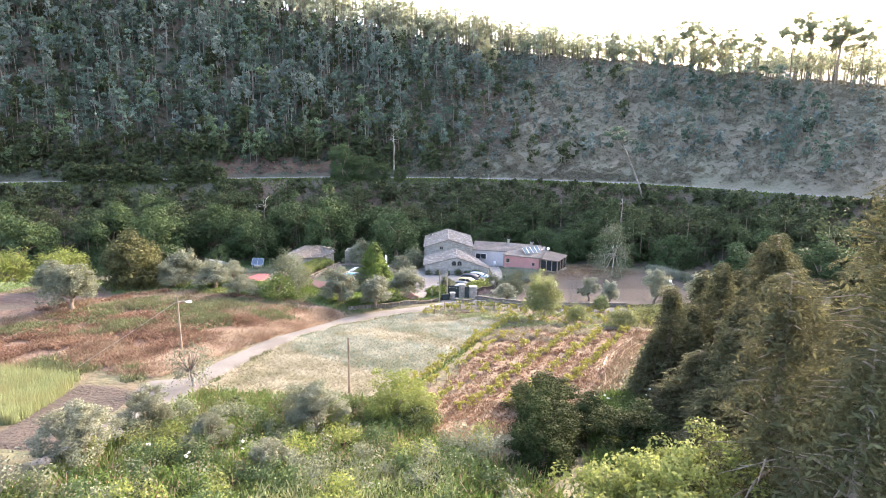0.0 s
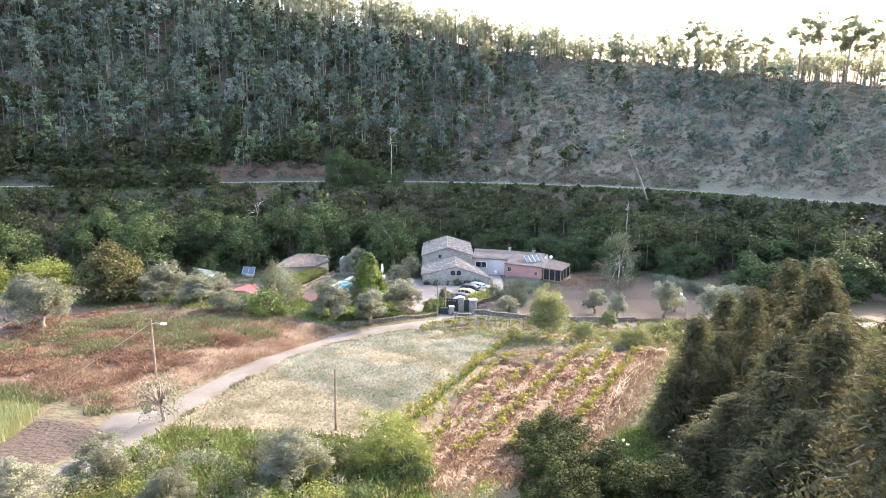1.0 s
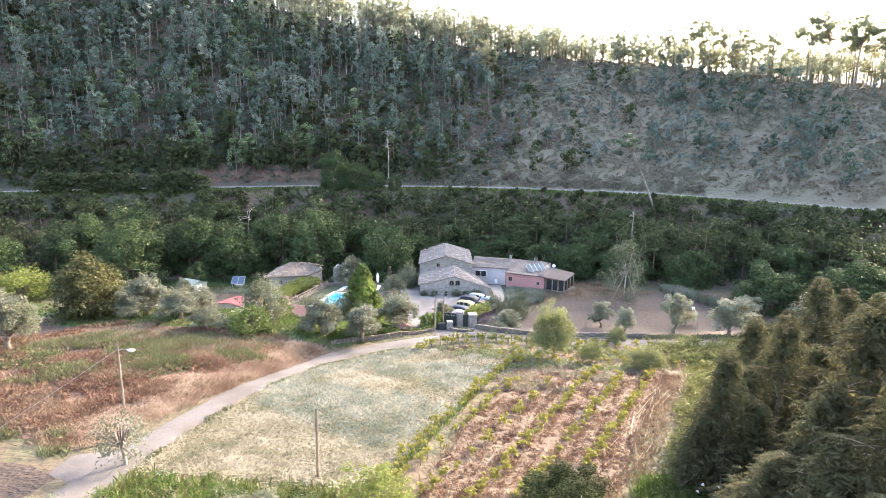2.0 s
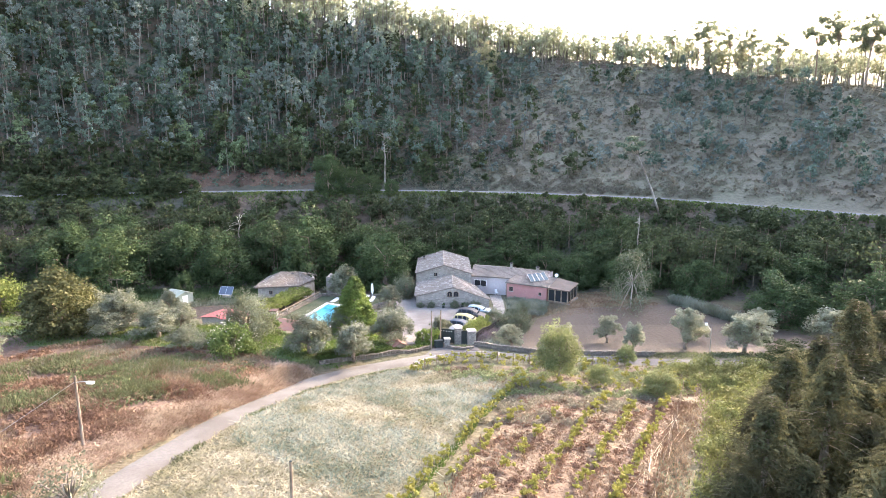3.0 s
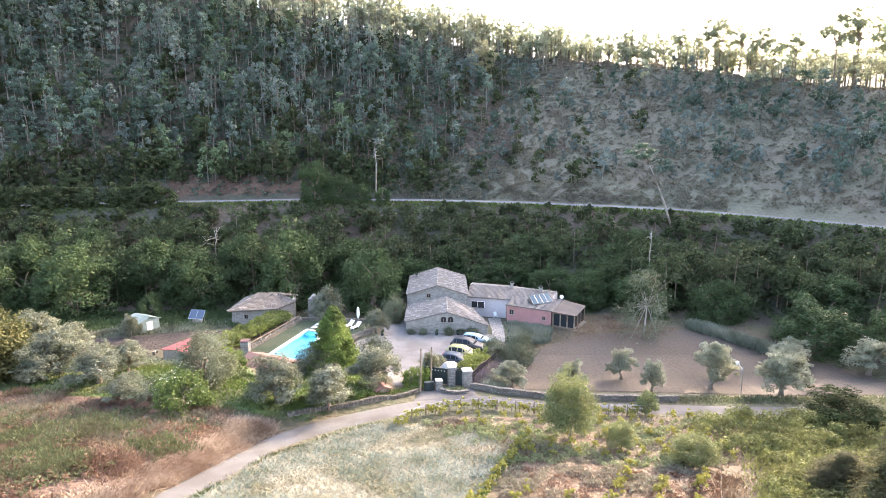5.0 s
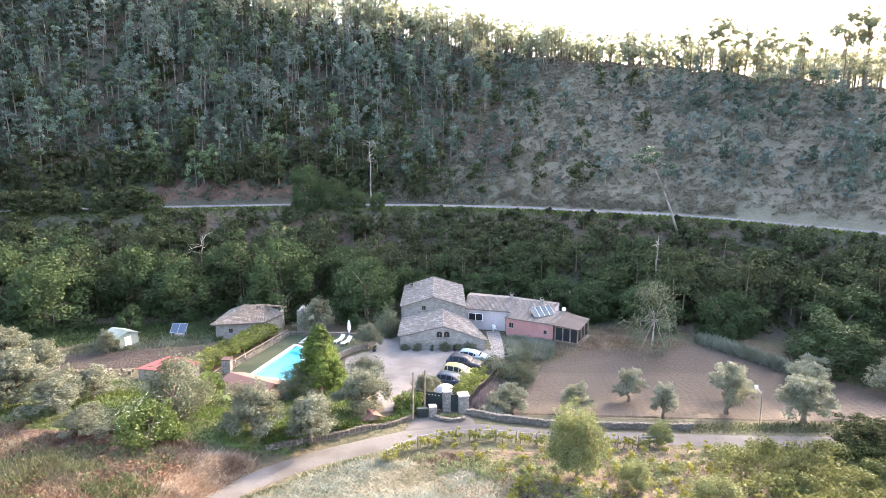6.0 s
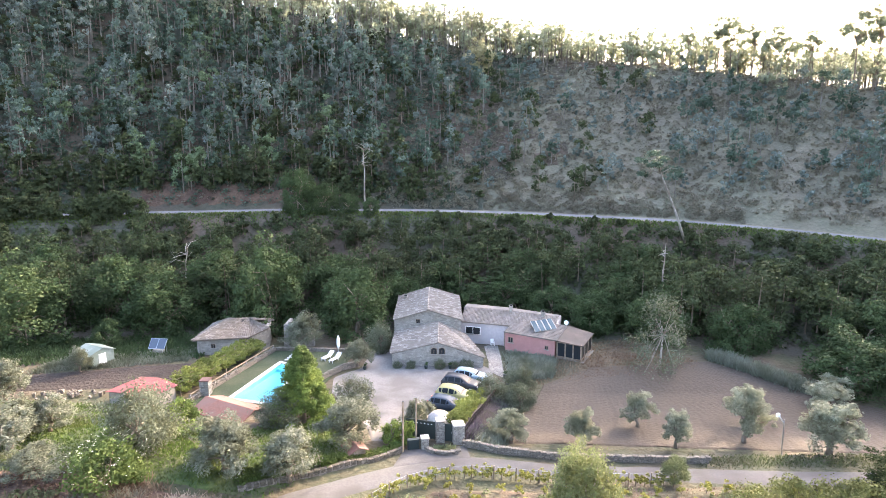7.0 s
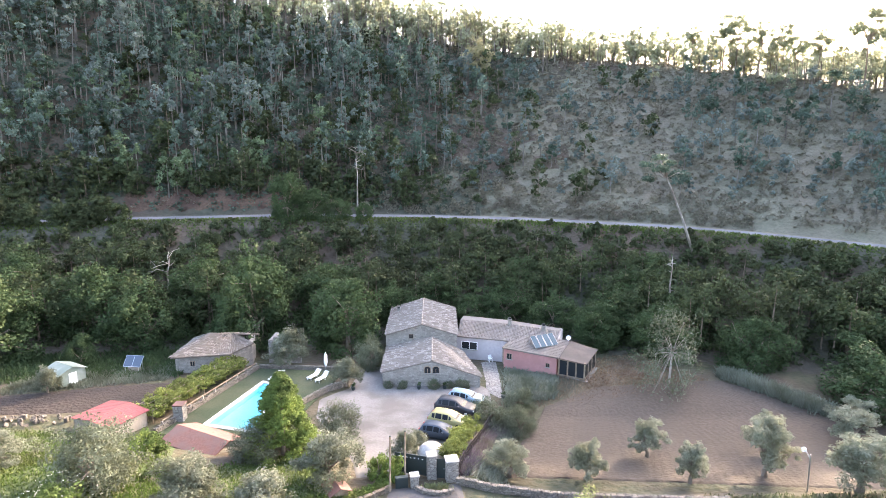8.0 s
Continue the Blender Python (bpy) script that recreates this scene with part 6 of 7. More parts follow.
stuff("hedge_weeds", leaves(rng, np.c_[c, height(c[:, 0], c[:, 1]) + rng.uniform(0.3, 1.1, len(c))], rng.uniform(0.5, 1.1, len(c)), 120, 0.16, 1.7, squash=0.7), M["bramble"], "leafy green growth along the far edge of the vines", "weeds")
VIN_N, VIN_M = [(-2.0, 31), (-0.4, 40), (2.6, 50), (7.4, 61)], [(6.5, 33), (11.6, 41), (15.5, 49), (21.6, 60)]
stuff("vineyard_weeds", blades(rng, patchy(inside(rng, VIN_N, VIN_M, 11000), 0.5, 0.7, 2.0), 0.24, 0.07, 0.8, 4, 0.3), M["redstraw"], "dead reddish weeds between the vine rows", "weeds")
c = patchy(inside(rng, [(5, 62), (0, 70.5)], [(23, 61), (26, 72)], 900), 0.6, 0.6, 3.0)
stuff("margin_weeds", leaves(rng, np.c_[c, height(c[:, 0], c[:, 1]) + 0.25], rng.uniform(0.2, 0.5, len(c)), 40, 0.13, 1.8, squash=0.6), M["wheat"], "low green weeds under the farthest vines", "weeds")
stuff("vineyard_grass", blades(rng, np.concatenate([patchy(inside(rng, VIN_N, VIN_M, 4000), 0.3, 0.8, 7.0), patchy(inside(rng, [(-3, 28), (-1, 38)], [(8, 28), (11, 40)], 3000), 0.6, 0.7), inside(rng, [(4, 62), (0, 70)], [(24, 62), (26, 72)], 2600), inside(rng, [(11, 40), (21, 60)], [(12.5, 40), (23, 60)], 900)]), 0.25, 0.10, 0.6, 3, 0.35), M["straw"], "short dry grass among the vines", "grass")
for nm, mt, cnt, lb in (("vineyard_tussocks", "redstraw", 600, "low tussocks of rusty weeds between the vine rows"), ("vineyard_straw_tussocks", "straw", 220, "low tussocks of dry grass between the vine rows")):
    c = patchy(inside(rng, VIN_N, VIN_M, cnt * 2), 0.5, 0.8, len(nm))
    stuff(nm, leaves(rng, np.c_[c, height(c[:, 0], c[:, 1]) + 0.1], rng.uniform(0.15, 0.42, len(c)), 34, 0.13, 2.4, squash=0.6), M[mt], lb, "weeds")
c = patchy(inside(rng, [(3.5, 55), (6.5, 61), (6, 66)], [(11, 54), (20, 59), (21, 66)], 700), 0.6, 0.7, 4.0)
stuff("dead_brush", leaves(rng, np.c_[c, height(c[:, 0], c[:, 1]) + 0.2], rng.uniform(0.2, 0.5, len(c)), 44, 0.12, 2.6, squash=0.8), M["scrub"], "grey-brown dead brush at the far end of the rows", "brush")
row = resample([(-3.6, 38.5), (-1.4, 43.5), (1.4, 50), (4.2, 57), (7.6, 65.3)], 110)
stuff("row_grass", blades(rng, np.repeat(row, 3, 0) + rng.normal(0, 0.10, (330, 2)), 0.4, 0.07, 0.45, 4, 0.12), M["weed"], "strip of tall bright green growth between hay and vines", "grass")
far_c = np.stack([np.linspace(38.2, 46.5, 60), np.linspace(104, 96, 60)], 1).repeat(12, 0) + rng.normal(0, 0.35, (720, 2))
stuff("maize_row", blades(rng, far_c, 1.15, 0.11, 0.35, 9, 0.25), M["corn"], "tall grey-green row of maize at the plot's edge", "crop")
stuff("track_verge", blades(rng, inside(rng, [(24, 75.9), (24, 77.6)], [(56, 75.6), (56, 78.0)], 1300), 0.22, 0.08, 0.5, 4, 0.25), M["bankweed"], "dull green grass verge between track and plot", "grass")
bed = inside(rng, [(11.2, 99), (12, 106.5)], [(16.5, 99.5), (17.5, 103.5)], 1300)
stuff("vegetable_bed", blades(rng, bed, 0.55, 0.16, 0.5, 5, 0.25), M["corn"], "grey-green vegetables beside the annex", "plants")
stuff("garden_strip", blades(rng, inside(rng, [(5.2, 80.5), (8.8, 96)], [(8.4, 79.8), (12, 98)], 1100), 0.5, 0.14, 0.5, 5, 0.25), M["corn"], "low grey-green garden plants", "plants")
stuff("lavender", blades(rng, np.repeat(resample([(5.2, 80.4), (7.2, 87), (9.6, 95)], 40), 14, 0) + rng.normal(0, 0.3, (560, 2)), 0.75, 0.07, 0.45, 6, 0.18), M["purple"], "dull purple lavender along the fence", "plants")
stuff("plot_margin", blades(rng, inside(rng, [(-47, 99.5), (-47, 104)], [(-30, 104), (-30, 109)], 2200), 0.45, 0.14, 0.5, 4, 0.3), M["olive"], "grey-green weeds along the foot of the wood", "weeds")
stuff("wood_edge_weeds", blades(rng, inside(rng, [(-75, 99), (-75, 112)], [(-29, 105.5), (-27, 116)], 4200), 0.6, 0.16, 0.5, 4, 0.35), M["broad"], "dark green weeds along the foot of the wood", "weeds")
stuff("field_weeds", blades(rng, inside(rng, [(14, 98), (17, 110)], [(36, 102), (32, 114)], 2600), 0.2, 0.10, 0.6, 4, 0.3), M["straw"], "rough dry grass behind the plot", "weeds")
x = rng.uniform(-12, 60, 330)
c = np.stack([x, road_y(x) + 3.4 + np.abs(rng.normal(0, 1.8, 330))], 1)
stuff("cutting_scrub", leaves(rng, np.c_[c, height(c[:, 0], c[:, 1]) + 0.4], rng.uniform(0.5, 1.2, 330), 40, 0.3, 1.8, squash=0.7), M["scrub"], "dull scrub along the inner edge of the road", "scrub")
hx2 = rng.uniform(-130, 130, 5200)
stuff("road_verge", blades(rng, np.stack([hx2, road_y(hx2) - 4.2 - np.abs(rng.normal(0, 1.2, 5200))], 1), 0.35, 0.25, 0.6, 3, 0.4), M["weed"], "green verge below the hillside road", "grass")


# ---- vines ----
def vine_plant(seed, tall=0.95):
    rg = np.random.default_rng(seed)
    ob = thing("grapevine", "low staked grapevine with yellow-green spring leaves", "vine", group="vineyard vines")
    part("stem", Shape().tube([(0, 0, -0.1), (0.04, 0.02, 0.25), (-0.02, 0.05, 0.55)], [0.045, 0.035, 0.02], 5), M["bark"], ob)
    C = rg.normal(0, 1, (9, 3)) * np.array([0.19, 0.19, 0.2]) + np.array([0, 0, tall * 0.66])
    lf = new("leaves", quad_mesh("leaves", leaves(rg, C, 0.17, 18, 0.15, 1.3), M["vine"]))
    lf.parent = ob
    return ob


vines = [vine_plant(61 + k) for k in range(3)]
spots = []
rv = random.Random(9)
for x0, y0, x1, y1, gap in ((-3.0, 40.4, 7.9, 65.5, 0.05), (-2.6, 39.0, 7.4, 58.0, 0.2), (-1.4, 36.4, 9.9, 56.6, 0.45), (1.2, 35.8, 15.6, 61.9, 0.12), (4.0, 36.4, 17.2, 59.2, 0.12), (9.0, 40.5, 20.5, 60.5, 0.1)):
    L = math.hypot(x1 - x0, y1 - y0)
    k = int(L / 0.85)
    for i in range(k):
        if rv.random() > gap:
            spots.append((x0 + (x1 - x0) * i / k + rv.uniform(-0.12, 0.12), y0 + (y1 - y0) * i / k + rv.uniform(-0.15, 0.15), rv.uniform(0.75, 1.25)))
for j, y in enumerate((63.6, 65.6, 67.6, 69.6, 71.3)):
    x = 8.6 - j * 1.7
    while x < 24:
        if rv.random() < 0.85:
            spots.append((x + rv.uniform(-0.3, 0.3), y + rv.uniform(-0.3, 0.3) - 0.02 * x, rv.uniform(0.7, 1.1)))
        x += 1.7
for i, (x, y, k) in enumerate(spots):
    (settle if i < 3 else plant)(vines[i % 3], x, y, (0.8 if y < 62.5 else 0.95) * k, rv.uniform(0, 360), up=0.05)

# pale canes thrown down beside the last row
canes = thing("cane_heap", "heap of long pale dry canes lying beside the vines", "canes")
for i in range(26):
    k = rv.uniform(0, 1) ** 1.6
    x, y = 12.7 + 6.4 * k + rv.gauss(0, 0.16), 45.2 + 10.6 * k + rv.gauss(0, 0.2)
    a, l = math.radians(59 + rv.gauss(0, 6)), rv.uniform(0.8, 1.7)
    x0, y0, x1, y1 = x - l * math.cos(a), y - l * math.sin(a), x + l * math.cos(a), y + l * math.sin(a)
    u = rv.uniform(0.03, 0.15)
    part("cane", Shape().tube([(x0, y0, float(height(x0, y0)) + 0.06), (x, y, float(height(x, y)) + u + 0.08), (x1, y1, float(height(x1, y1)) + u + rv.uniform(0, 0.25))], [0.017, 0.016, 0.009], 5), M["cane"], canes)

c = np.repeat(resample([(-0.8, 78.4), (-3.0, 76.6), (-6.6, 74.4), (-9.7, 72.9), (-12.3, 71.6)], 70), 3, 0) + rng.normal(0, 0.25, (210, 2))
stuff("wall_weeds", leaves(rng, np.c_[c, height(c[:, 0], c[:, 1]) + 0.3], rng.uniform(0.2, 0.45, 210), 70, 0.11, 1.8, squash=0.8), M["weed"], "green weeds growing along the top of the wall", "weeds")

# trellised vines along the track
TREL = [(-2.2, 69.4), (-0.3, 71.6), (2.4, 72.9), (6, 73.3), (12, 73.0), (20.5, 72.6)]
trellis = thing("vine_trellis", "low trellis of grey posts and wires with vines", "trellis")
tp = resample(TREL, 15)
for x, y in tp:
    z = float(height(x, y))
    part("post", Shape().tube([(x, y, z - 0.3), (x + 0.02, y, z + 1.15)], [0.06, 0.05], 6), M["wood"], trellis)
for hgt in (0.6, 1.05):
    part("wire", Shape().tube([drape(p, hgt) for p in tp], [0.012] * 15, 4), M["steel"], trellis)
rg = np.random.default_rng(71)
tv = resample(TREL, 34)
for i, (x, y) in enumerate(tv):
    ob = plant(vines[i % 3], x, y, 0.95, i * 60.0, label="vine trained along the wires of the trellis")
    ob["group"] = "trellis vines"


# ---- dry-stone walls and the gate ----
def stone_mesh(seed, material="dark_stone"):
    rs = random.Random(seed)
    s = Shape().box(-0.5, -0.5, -0.5, 0.5, 0.5, 0.5)
    s.v = [tuple(c * rs.uniform(0.8, 1.0) for c in p) for p in s.v]
    return mesh_of("stone", s, M[material], bevel=0.09)


STONES = [stone_mesh(k) for k in range(5)]
DARK_STONES = [stone_mesh(k, "shaded_stone") for k in range(5, 9)]


def stone_wall(name, label, line, h, thick=0.38, course=0.24, length=0.42, seed=1, base=None, stones=None):
    """A wall of single stones in courses round a rubble core."""
    rs = random.Random(seed)
    ob = thing(name, label, "wall", kind="structure")
    L = np.hypot(*np.diff(np.array(line, float), axis=0).T).sum()
    k = max(2, int(L / length))
    p = resample(line, k + 1)
    core = Shape()
    rows_ = max(1, round(h / course))
    for i in range(k):
        (xa, ya), (xb, yb) = p[i], p[i + 1]
        x, y = (xa + xb) / 2, (ya + yb) / 2
        z = float(height(x, y)) if base is None else base
        a = math.degrees(math.atan2(yb - ya, xb - xa))
        core.box(-length * 0.52, -thick * 0.38, -0.3, length * 0.52, thick * 0.38, h * 0.9, pose(x, y, z, 0, 0, a))
        for j in range(rows_):
            st = new("stone", rs.choice(stones or STONES))
            st.parent = ob
            off = (0.5 if j % 2 else 0) * length
            st.matrix_basis = pose(x, y, z, 0, 0, a) @ pose(off + rs.uniform(-0.03, 0.03), rs.uniform(-0.03, 0.03), (j + 0.5) * h / rows_ + rs.uniform(-0.02, 0.02), rs.uniform(-5, 5), rs.uniform(-5, 5), rs.uniform(-6, 6))
            st.scale = (length * rs.uniform(0.9, 1.12), thick * rs.uniform(0.9, 1.15), h / rows_ * rs.uniform(0.92, 1.15))
    part("core", core, M["dark_stone"], ob)
    return ob


stone_wall("wall_road", "low dry-stone wall between track and ploughed plot", [(4.6, 78.7), (7.5, 77.9), (12, 77.4), (18, 76.9), (25, 76.5)], 0.62, seed=2, length=0.5, course=0.3)
stone_wall("wall_yard", "dry-stone retaining wall below the olive bank", [(-0.5, 77.8), (-2.8, 75.9), (-6.4, 73.7), (-9.5, 72.2), (-12.1, 70.9)], 0.42, seed=3, length=0.5, course=0.3, stones=DARK_STONES)
stone_wall("wall_pool", "stone wall with a rail along the pool lawn", [(-24.3, 89.6), (-19.3, 106.1)], 0.95, seed=4, length=0.5, course=0.3, base=0.1)
stone_wall("wall_rockery", "curved dry-stone edging beside the yard", [(-12.4, 94.0), (-10.9, 96.9), (-9.4, 99.4), (-7.9, 101)], 0.75, seed=5, length=0.5, course=0.36)
stone_wall("wall_back", "low stone wall behind the pool lawn", [(-19.2, 106.4), (-9, 105.6)], 0.6, seed=6, length=0.55, course=0.3, base=0.35)

rail = thing("rail", "grey wooden rail on short posts above the wall", "railing")
rp = resample([(-24.0, 90.6), (-19.4, 105.8)], 9)
for x, y in rp:
    part("post", Shape().box(x - 0.1, y - 0.1, 0.8, x + 0.1, y + 0.1, 1.35), M["stone_wall"], rail, bevel=0.015)
part("beam", Shape().tube([(*rp[0], 1.38), (*rp[-1], 1.38)], [0.07, 0.07], 6), M["wood"], rail)


def pillar(x, y, w, h, turn=0, label="square rubble-stone gate pillar with a flat cap", cap="cap"):
    z = float(height(x, y))
    ob = thing("gate_pillar", label, "pillar", pose(x, y, z, 0, 0, turn), group="gate pillars")
    part("shaft", Shape().box(-w / 2, -w / 2, -0.4, w / 2, w / 2, h), M["stone_wall"], ob, bevel=0.02)
    part("cap", Shape().box(-w / 2 - 0.06, -w / 2 - 0.06, h + 0.003, w / 2 + 0.06, w / 2 + 0.06, h + 0.12), M[cap], ob, bevel=0.02)


pillar(2.65, 79.75, 0.72, 2.0, 10)
pillar(4.25, 79.45, 0.95, 1.75, 10)
pillar(1.35, 78.2, 0.62, 1.05, 10, "low pale stone pillar beside the entrance")
pillar(-23.1, 92.6, 1.0, 1.75, 0, "square stone pillar with a reddish cap at the end of the pool wall", "redtile")
gate = thing("metal_gate", "dark green sheet-metal gate with a row of pale dots", "gate", pose(0, 0, 0))
ga, gb = Vector((2.3, 79.95, 0)), Vector((-0.35, 80.75, 0))
gl = (gb - ga).length
gate.matrix_basis = pose(ga.x, ga.y, float(height(ga.x, ga.y)), 0, 0, math.degrees(math.atan2(gb.y - ga.y, gb.x - ga.x)))
part("gate_frame", Shape().box(0, -0.03, 0.06, 0.06, 0.03, 1.75).box(gl - 0.06, -0.03, 0.06, gl, 0.03, 1.75).box(0.06, -0.03, 1.68, gl - 0.06, 0.03, 1.75).box(0.06, -0.03, 0.06, gl - 0.06, 0.03, 0.13), M["gate"], gate)
part("sheet", Shape().box(0.06, -0.012, 0.13, gl - 0.06, 0.012, 1.68), M["gate"], gate)
for i in range(7):
    u = gl * (0.14 + 0.12 * i)
    part("dot", Shape().box(u - 0.045, 0.014, 1.42, u + 0.045, 0.03, 1.5).box(u - 0.045, -0.03, 1.42, u + 0.045, -0.014, 1.5), M["white"], gate)
wicket = thing("wicket_gate", "narrow dark metal door between the gate pillars", "gate", pose(3.05, 79.68, float(height(3.05, 79.68)), 0, 0, -8))
part("sheet", Shape().box(0, -0.02, 0.05, 0.72, 0.02, 1.7), M["gate"], wicket, bevel=0.008)
part("handle", Shape().tube([(0.62, -0.06, 0.85), (0.62, -0.06, 1.0)], [0.02, 0.02], 6), M["steel"], wicket)
mbox = thing("meter_cabinet", "dark metal meter cabinet in the entrance wall", "cabinet", pose(0.35, 78.3, float(height(0.35, 78.3)), 0, 0, 10))
part("body", Shape().box(-0.5, -0.2, 0, 0.5, 0.2, 0.9), M["gate"], mbox, bevel=0.02)
part("door", Shape().box(-0.44, -0.225, 0.06, 0.44, -0.204, 0.84), M["gate"], mbox, bevel=0.008)
oven = thing("bread_oven", "small pale stone domed bread oven behind the gate", "oven", pose(2.6, 82.6, float(height(2.6, 82.6)), 0, 0, 0))
ang = [i * math.pi / 22 for i in range(11)]
s = Shape().tube([(0, 0, 0.9 + 1.0 * math.sin(a)) for a in ang], [1.15 * math.cos(a) + 0.015 * (i % 2) for i, a in enumerate(ang)], 18)
part("dome", s, M["cap"], oven, smooth=True)
part("plinth", Shape().box(-1.2, -1.2, -0.2, 1.2, 1.2, 0.9), M["stone_wall"], oven, bevel=0.03)

# the slatted fence with climbing leaves beside the yard
fence = thing("slat_fence", "grey slatted fence along the yard's edge", "fence")
fp = resample([(4.9, 80.3), (6.9, 87.5), (9.4, 96.0)], 60)
for x, y in fp:
    z = float(height(x, y))
    part("slat", Shape().box(x - 0.05, y - 0.06, z - 0.1, x + 0.05, y + 0.06, z + 1.25), M["brownroof"], fence)
part("beam", Shape().tube([drape(p, 0.95) for p in fp], [0.04] * 60, 4), M["wood"], fence)
climb = thing("climbing_hedge", "bright yellow-green climbing hedge on the fence", "hedge")
rg = np.random.default_rng(81)
lc = resample([(4.2, 81.2), (5.6, 86.0), (6.8, 90.0)], 46)
C = np.array([(x + rg.normal(-0.3, 0.45), y + rg.normal(0, 0.4), float(height(x, y)) + rg.uniform(0.5, 1.9)) for x, y in lc.repeat(3, 0)])
lf = new("leaves", quad_mesh("leaves", leaves(rg, C, 0.42, 90, 0.13, 1.5), M["spring"]))
lf.parent = climb
part("stems", Shape().tube([drape(p, 0.7) for p in lc[::5]], [0.05] * len(lc[::5]), 5), M["bark"], climb)
plant(dark_olive, 8.4, 93.6, 0.55, 20, 1.1, label="grey-green bush at the end of the fence")

# the pergola of vines beside the pool wall
pergola = thing("vine_pergola", "rows of leafy vines on a wooden pergola", "pergola")
for u in (0.0, 0.33, 0.66, 1.0):
    a, b = Vector((-25.6, 92.0)).lerp(Vector((-27.8, 93.2)), u), Vector((-20.8, 106.0)).lerp(Vector((-23.0, 107.0)), u)
    part("beam", Shape().tube([(*a, 1.75), (*b, 1.75)], [0.035, 0.035], 5), M["bark"], pergola)
    for v in (0, 0.25, 0.5, 0.75, 1):
        p = a.lerp(b, v)
        part("post", Shape().tube([(p.x, p.y, -0.4), (p.x, p.y, 1.75)], [0.06, 0.05], 5), M["wood"], pergola)
C = np.array([(*(Vector((-25.6, 92.0)).lerp(Vector((-20.8, 106.0)), a_) + (Vector((-2.2, 1.1)) * b_)), rg.uniform(1.0, 2.0)) for a_, b_ in zip(rg.uniform(0, 1, 430), rg.uniform(-0.15, 1.25, 430))])
lf = new("leaves", quad_mesh("leaves", leaves(rg, C, 0.45, 50, 0.17, 1.4, squash=0.5), M["spring"]))
lf.parent = pergola


# ---- cars ----
def car(label, x, y, turn, paint, L=4.1, W=1.75, H=1.55, hood=0.98):
    """A hatchback lofted from cross-sections; its nose points along +x before the turn."""
    z = float(height(x, y)) + 0.06
    ob = thing("car", label, "car", pose(x, y, z, 0, 0, turn), group="parked cars")
    pm = plain("car_paint", paint, 0.45, coat=0.08)
    belt = 0.62 * H
    # along the length: place, underside, widest line, belt, roof, half width, half width of the roof
    ST = [(-0.50, 0.40, 0.55, 0.66, 0.68, 0.80, 0.74), (-0.488, 0.30, 0.58, belt * 0.96, belt, 0.94, 0.84), (-0.455, 0.24, 0.60, belt + 0.02, belt + 0.10, 0.98, 0.82), (-0.39, 0.22, 0.62, belt + 0.02, H - 0.09, 1.0, 0.72),
          (-0.30, 0.20, 0.62, belt, H - 0.02, 1.0, 0.72), (-0.12, 0.20, 0.62, belt - 0.01, H, 1.0, 0.73), (0.04, 0.20, 0.62, belt - 0.03, H - 0.05, 1.0, 0.72), (0.25, 0.20, 0.60, hood, hood + 0.02, 1.0, 0.86),
          (0.36, 0.22, 0.60, hood - 0.06, hood - 0.02, 0.98, 0.80), (0.45, 0.24, 0.56, hood - 0.17, hood - 0.12, 0.92, 0.72), (0.485, 0.28, 0.52, 0.68, 0.72, 0.84, 0.66), (0.50, 0.36, 0.50, 0.58, 0.60, 0.72, 0.6)]

    def ring(u, zb, zw, zs, zr, w, wr):
        h = W / 2
        half = [(0.84 * w * h, zb), (w * h, zw), (0.965 * w * h, zs), (wr * h, zr - 0.05 * (zr - zs > 0.2)), (0.6 * wr * h, zr)]
        return [Vector((u * L, -a, b)) for a, b in half] + [Vector((u * L, a, b)) for a, b in reversed(half)]

    R = [ring(*q) for q in ST]
    n = len(R[0])
    s = Shape()
    s.add([p for r in R for p in r], [(i * n + k, (i + 1) * n + k, (i + 1) * n + (k + 1) % n, i * n + (k + 1) % n) for i in range(len(R) - 1) for k in range(n)] + [tuple(range(n)), tuple((len(R) - 1) * n + k for k in reversed(range(n)))])
    part("body", s, pm, ob, smooth=True)

    def pane(name, a, b, c, d, e=0.08):
        m_ = (a + b + c + d) / 4
        nn = (b - a).cross(d - a).normalized() * 0.012
        if nn.dot(m_ - Vector((0, 0, 0.8))) < 0:
            nn = -nn
        part(name, Shape().add([m_ + (p - m_) * (1 - e) + nn for p in (a, b, c, d)], [(0, 1, 2, 3)]), M["car_glass"], ob)
    for lo, hi in ((2, 3), (7, 6)):
        for i, j, e in ((3, 4, 0.2), (4, 5, 0.14), (5, 6, 0.14)):
            pane("side_window", R[i][lo], R[j][lo], R[j][hi], R[i][hi], e)
        pane("side_window", R[6][lo], R[6][lo].lerp(R[7][lo], 0.55), R[6][hi].lerp(R[7][hi], 0.25), R[6][hi], 0.3)
    pane("windscreen", R[6][3], R[7][3], R[7][6], R[6][6], 0.12)
    pane("rear_window", R[2][3], R[3][3], R[3][6], R[2][6], 0.14)
    for sx in (-1, 1):
        for sy in (-1, 1):
            cx, cy = sx * L * 0.31, sy * (W / 2 - 0.09)
            part("wheel_arch", Shape().tube([(cx, cy - 0.08, 0.35), (cx, cy + sy * 0.005 + 0.085 * sy, 0.35)], [0.38, 0.38], 18), M["tyre"], ob)
            wh = part("wheel", Shape().tube([(cx, cy - 0.1, 0.32), (cx, cy + 0.1, 0.32)], [0.32, 0.32], 18), M["tyre"], ob)
            part("rim", Shape().tube([(cx, cy + sy * 0.09, 0.32), (cx, cy + sy * 0.125, 0.32)], [0.22, 0.19], 12), M["steel"], wh)
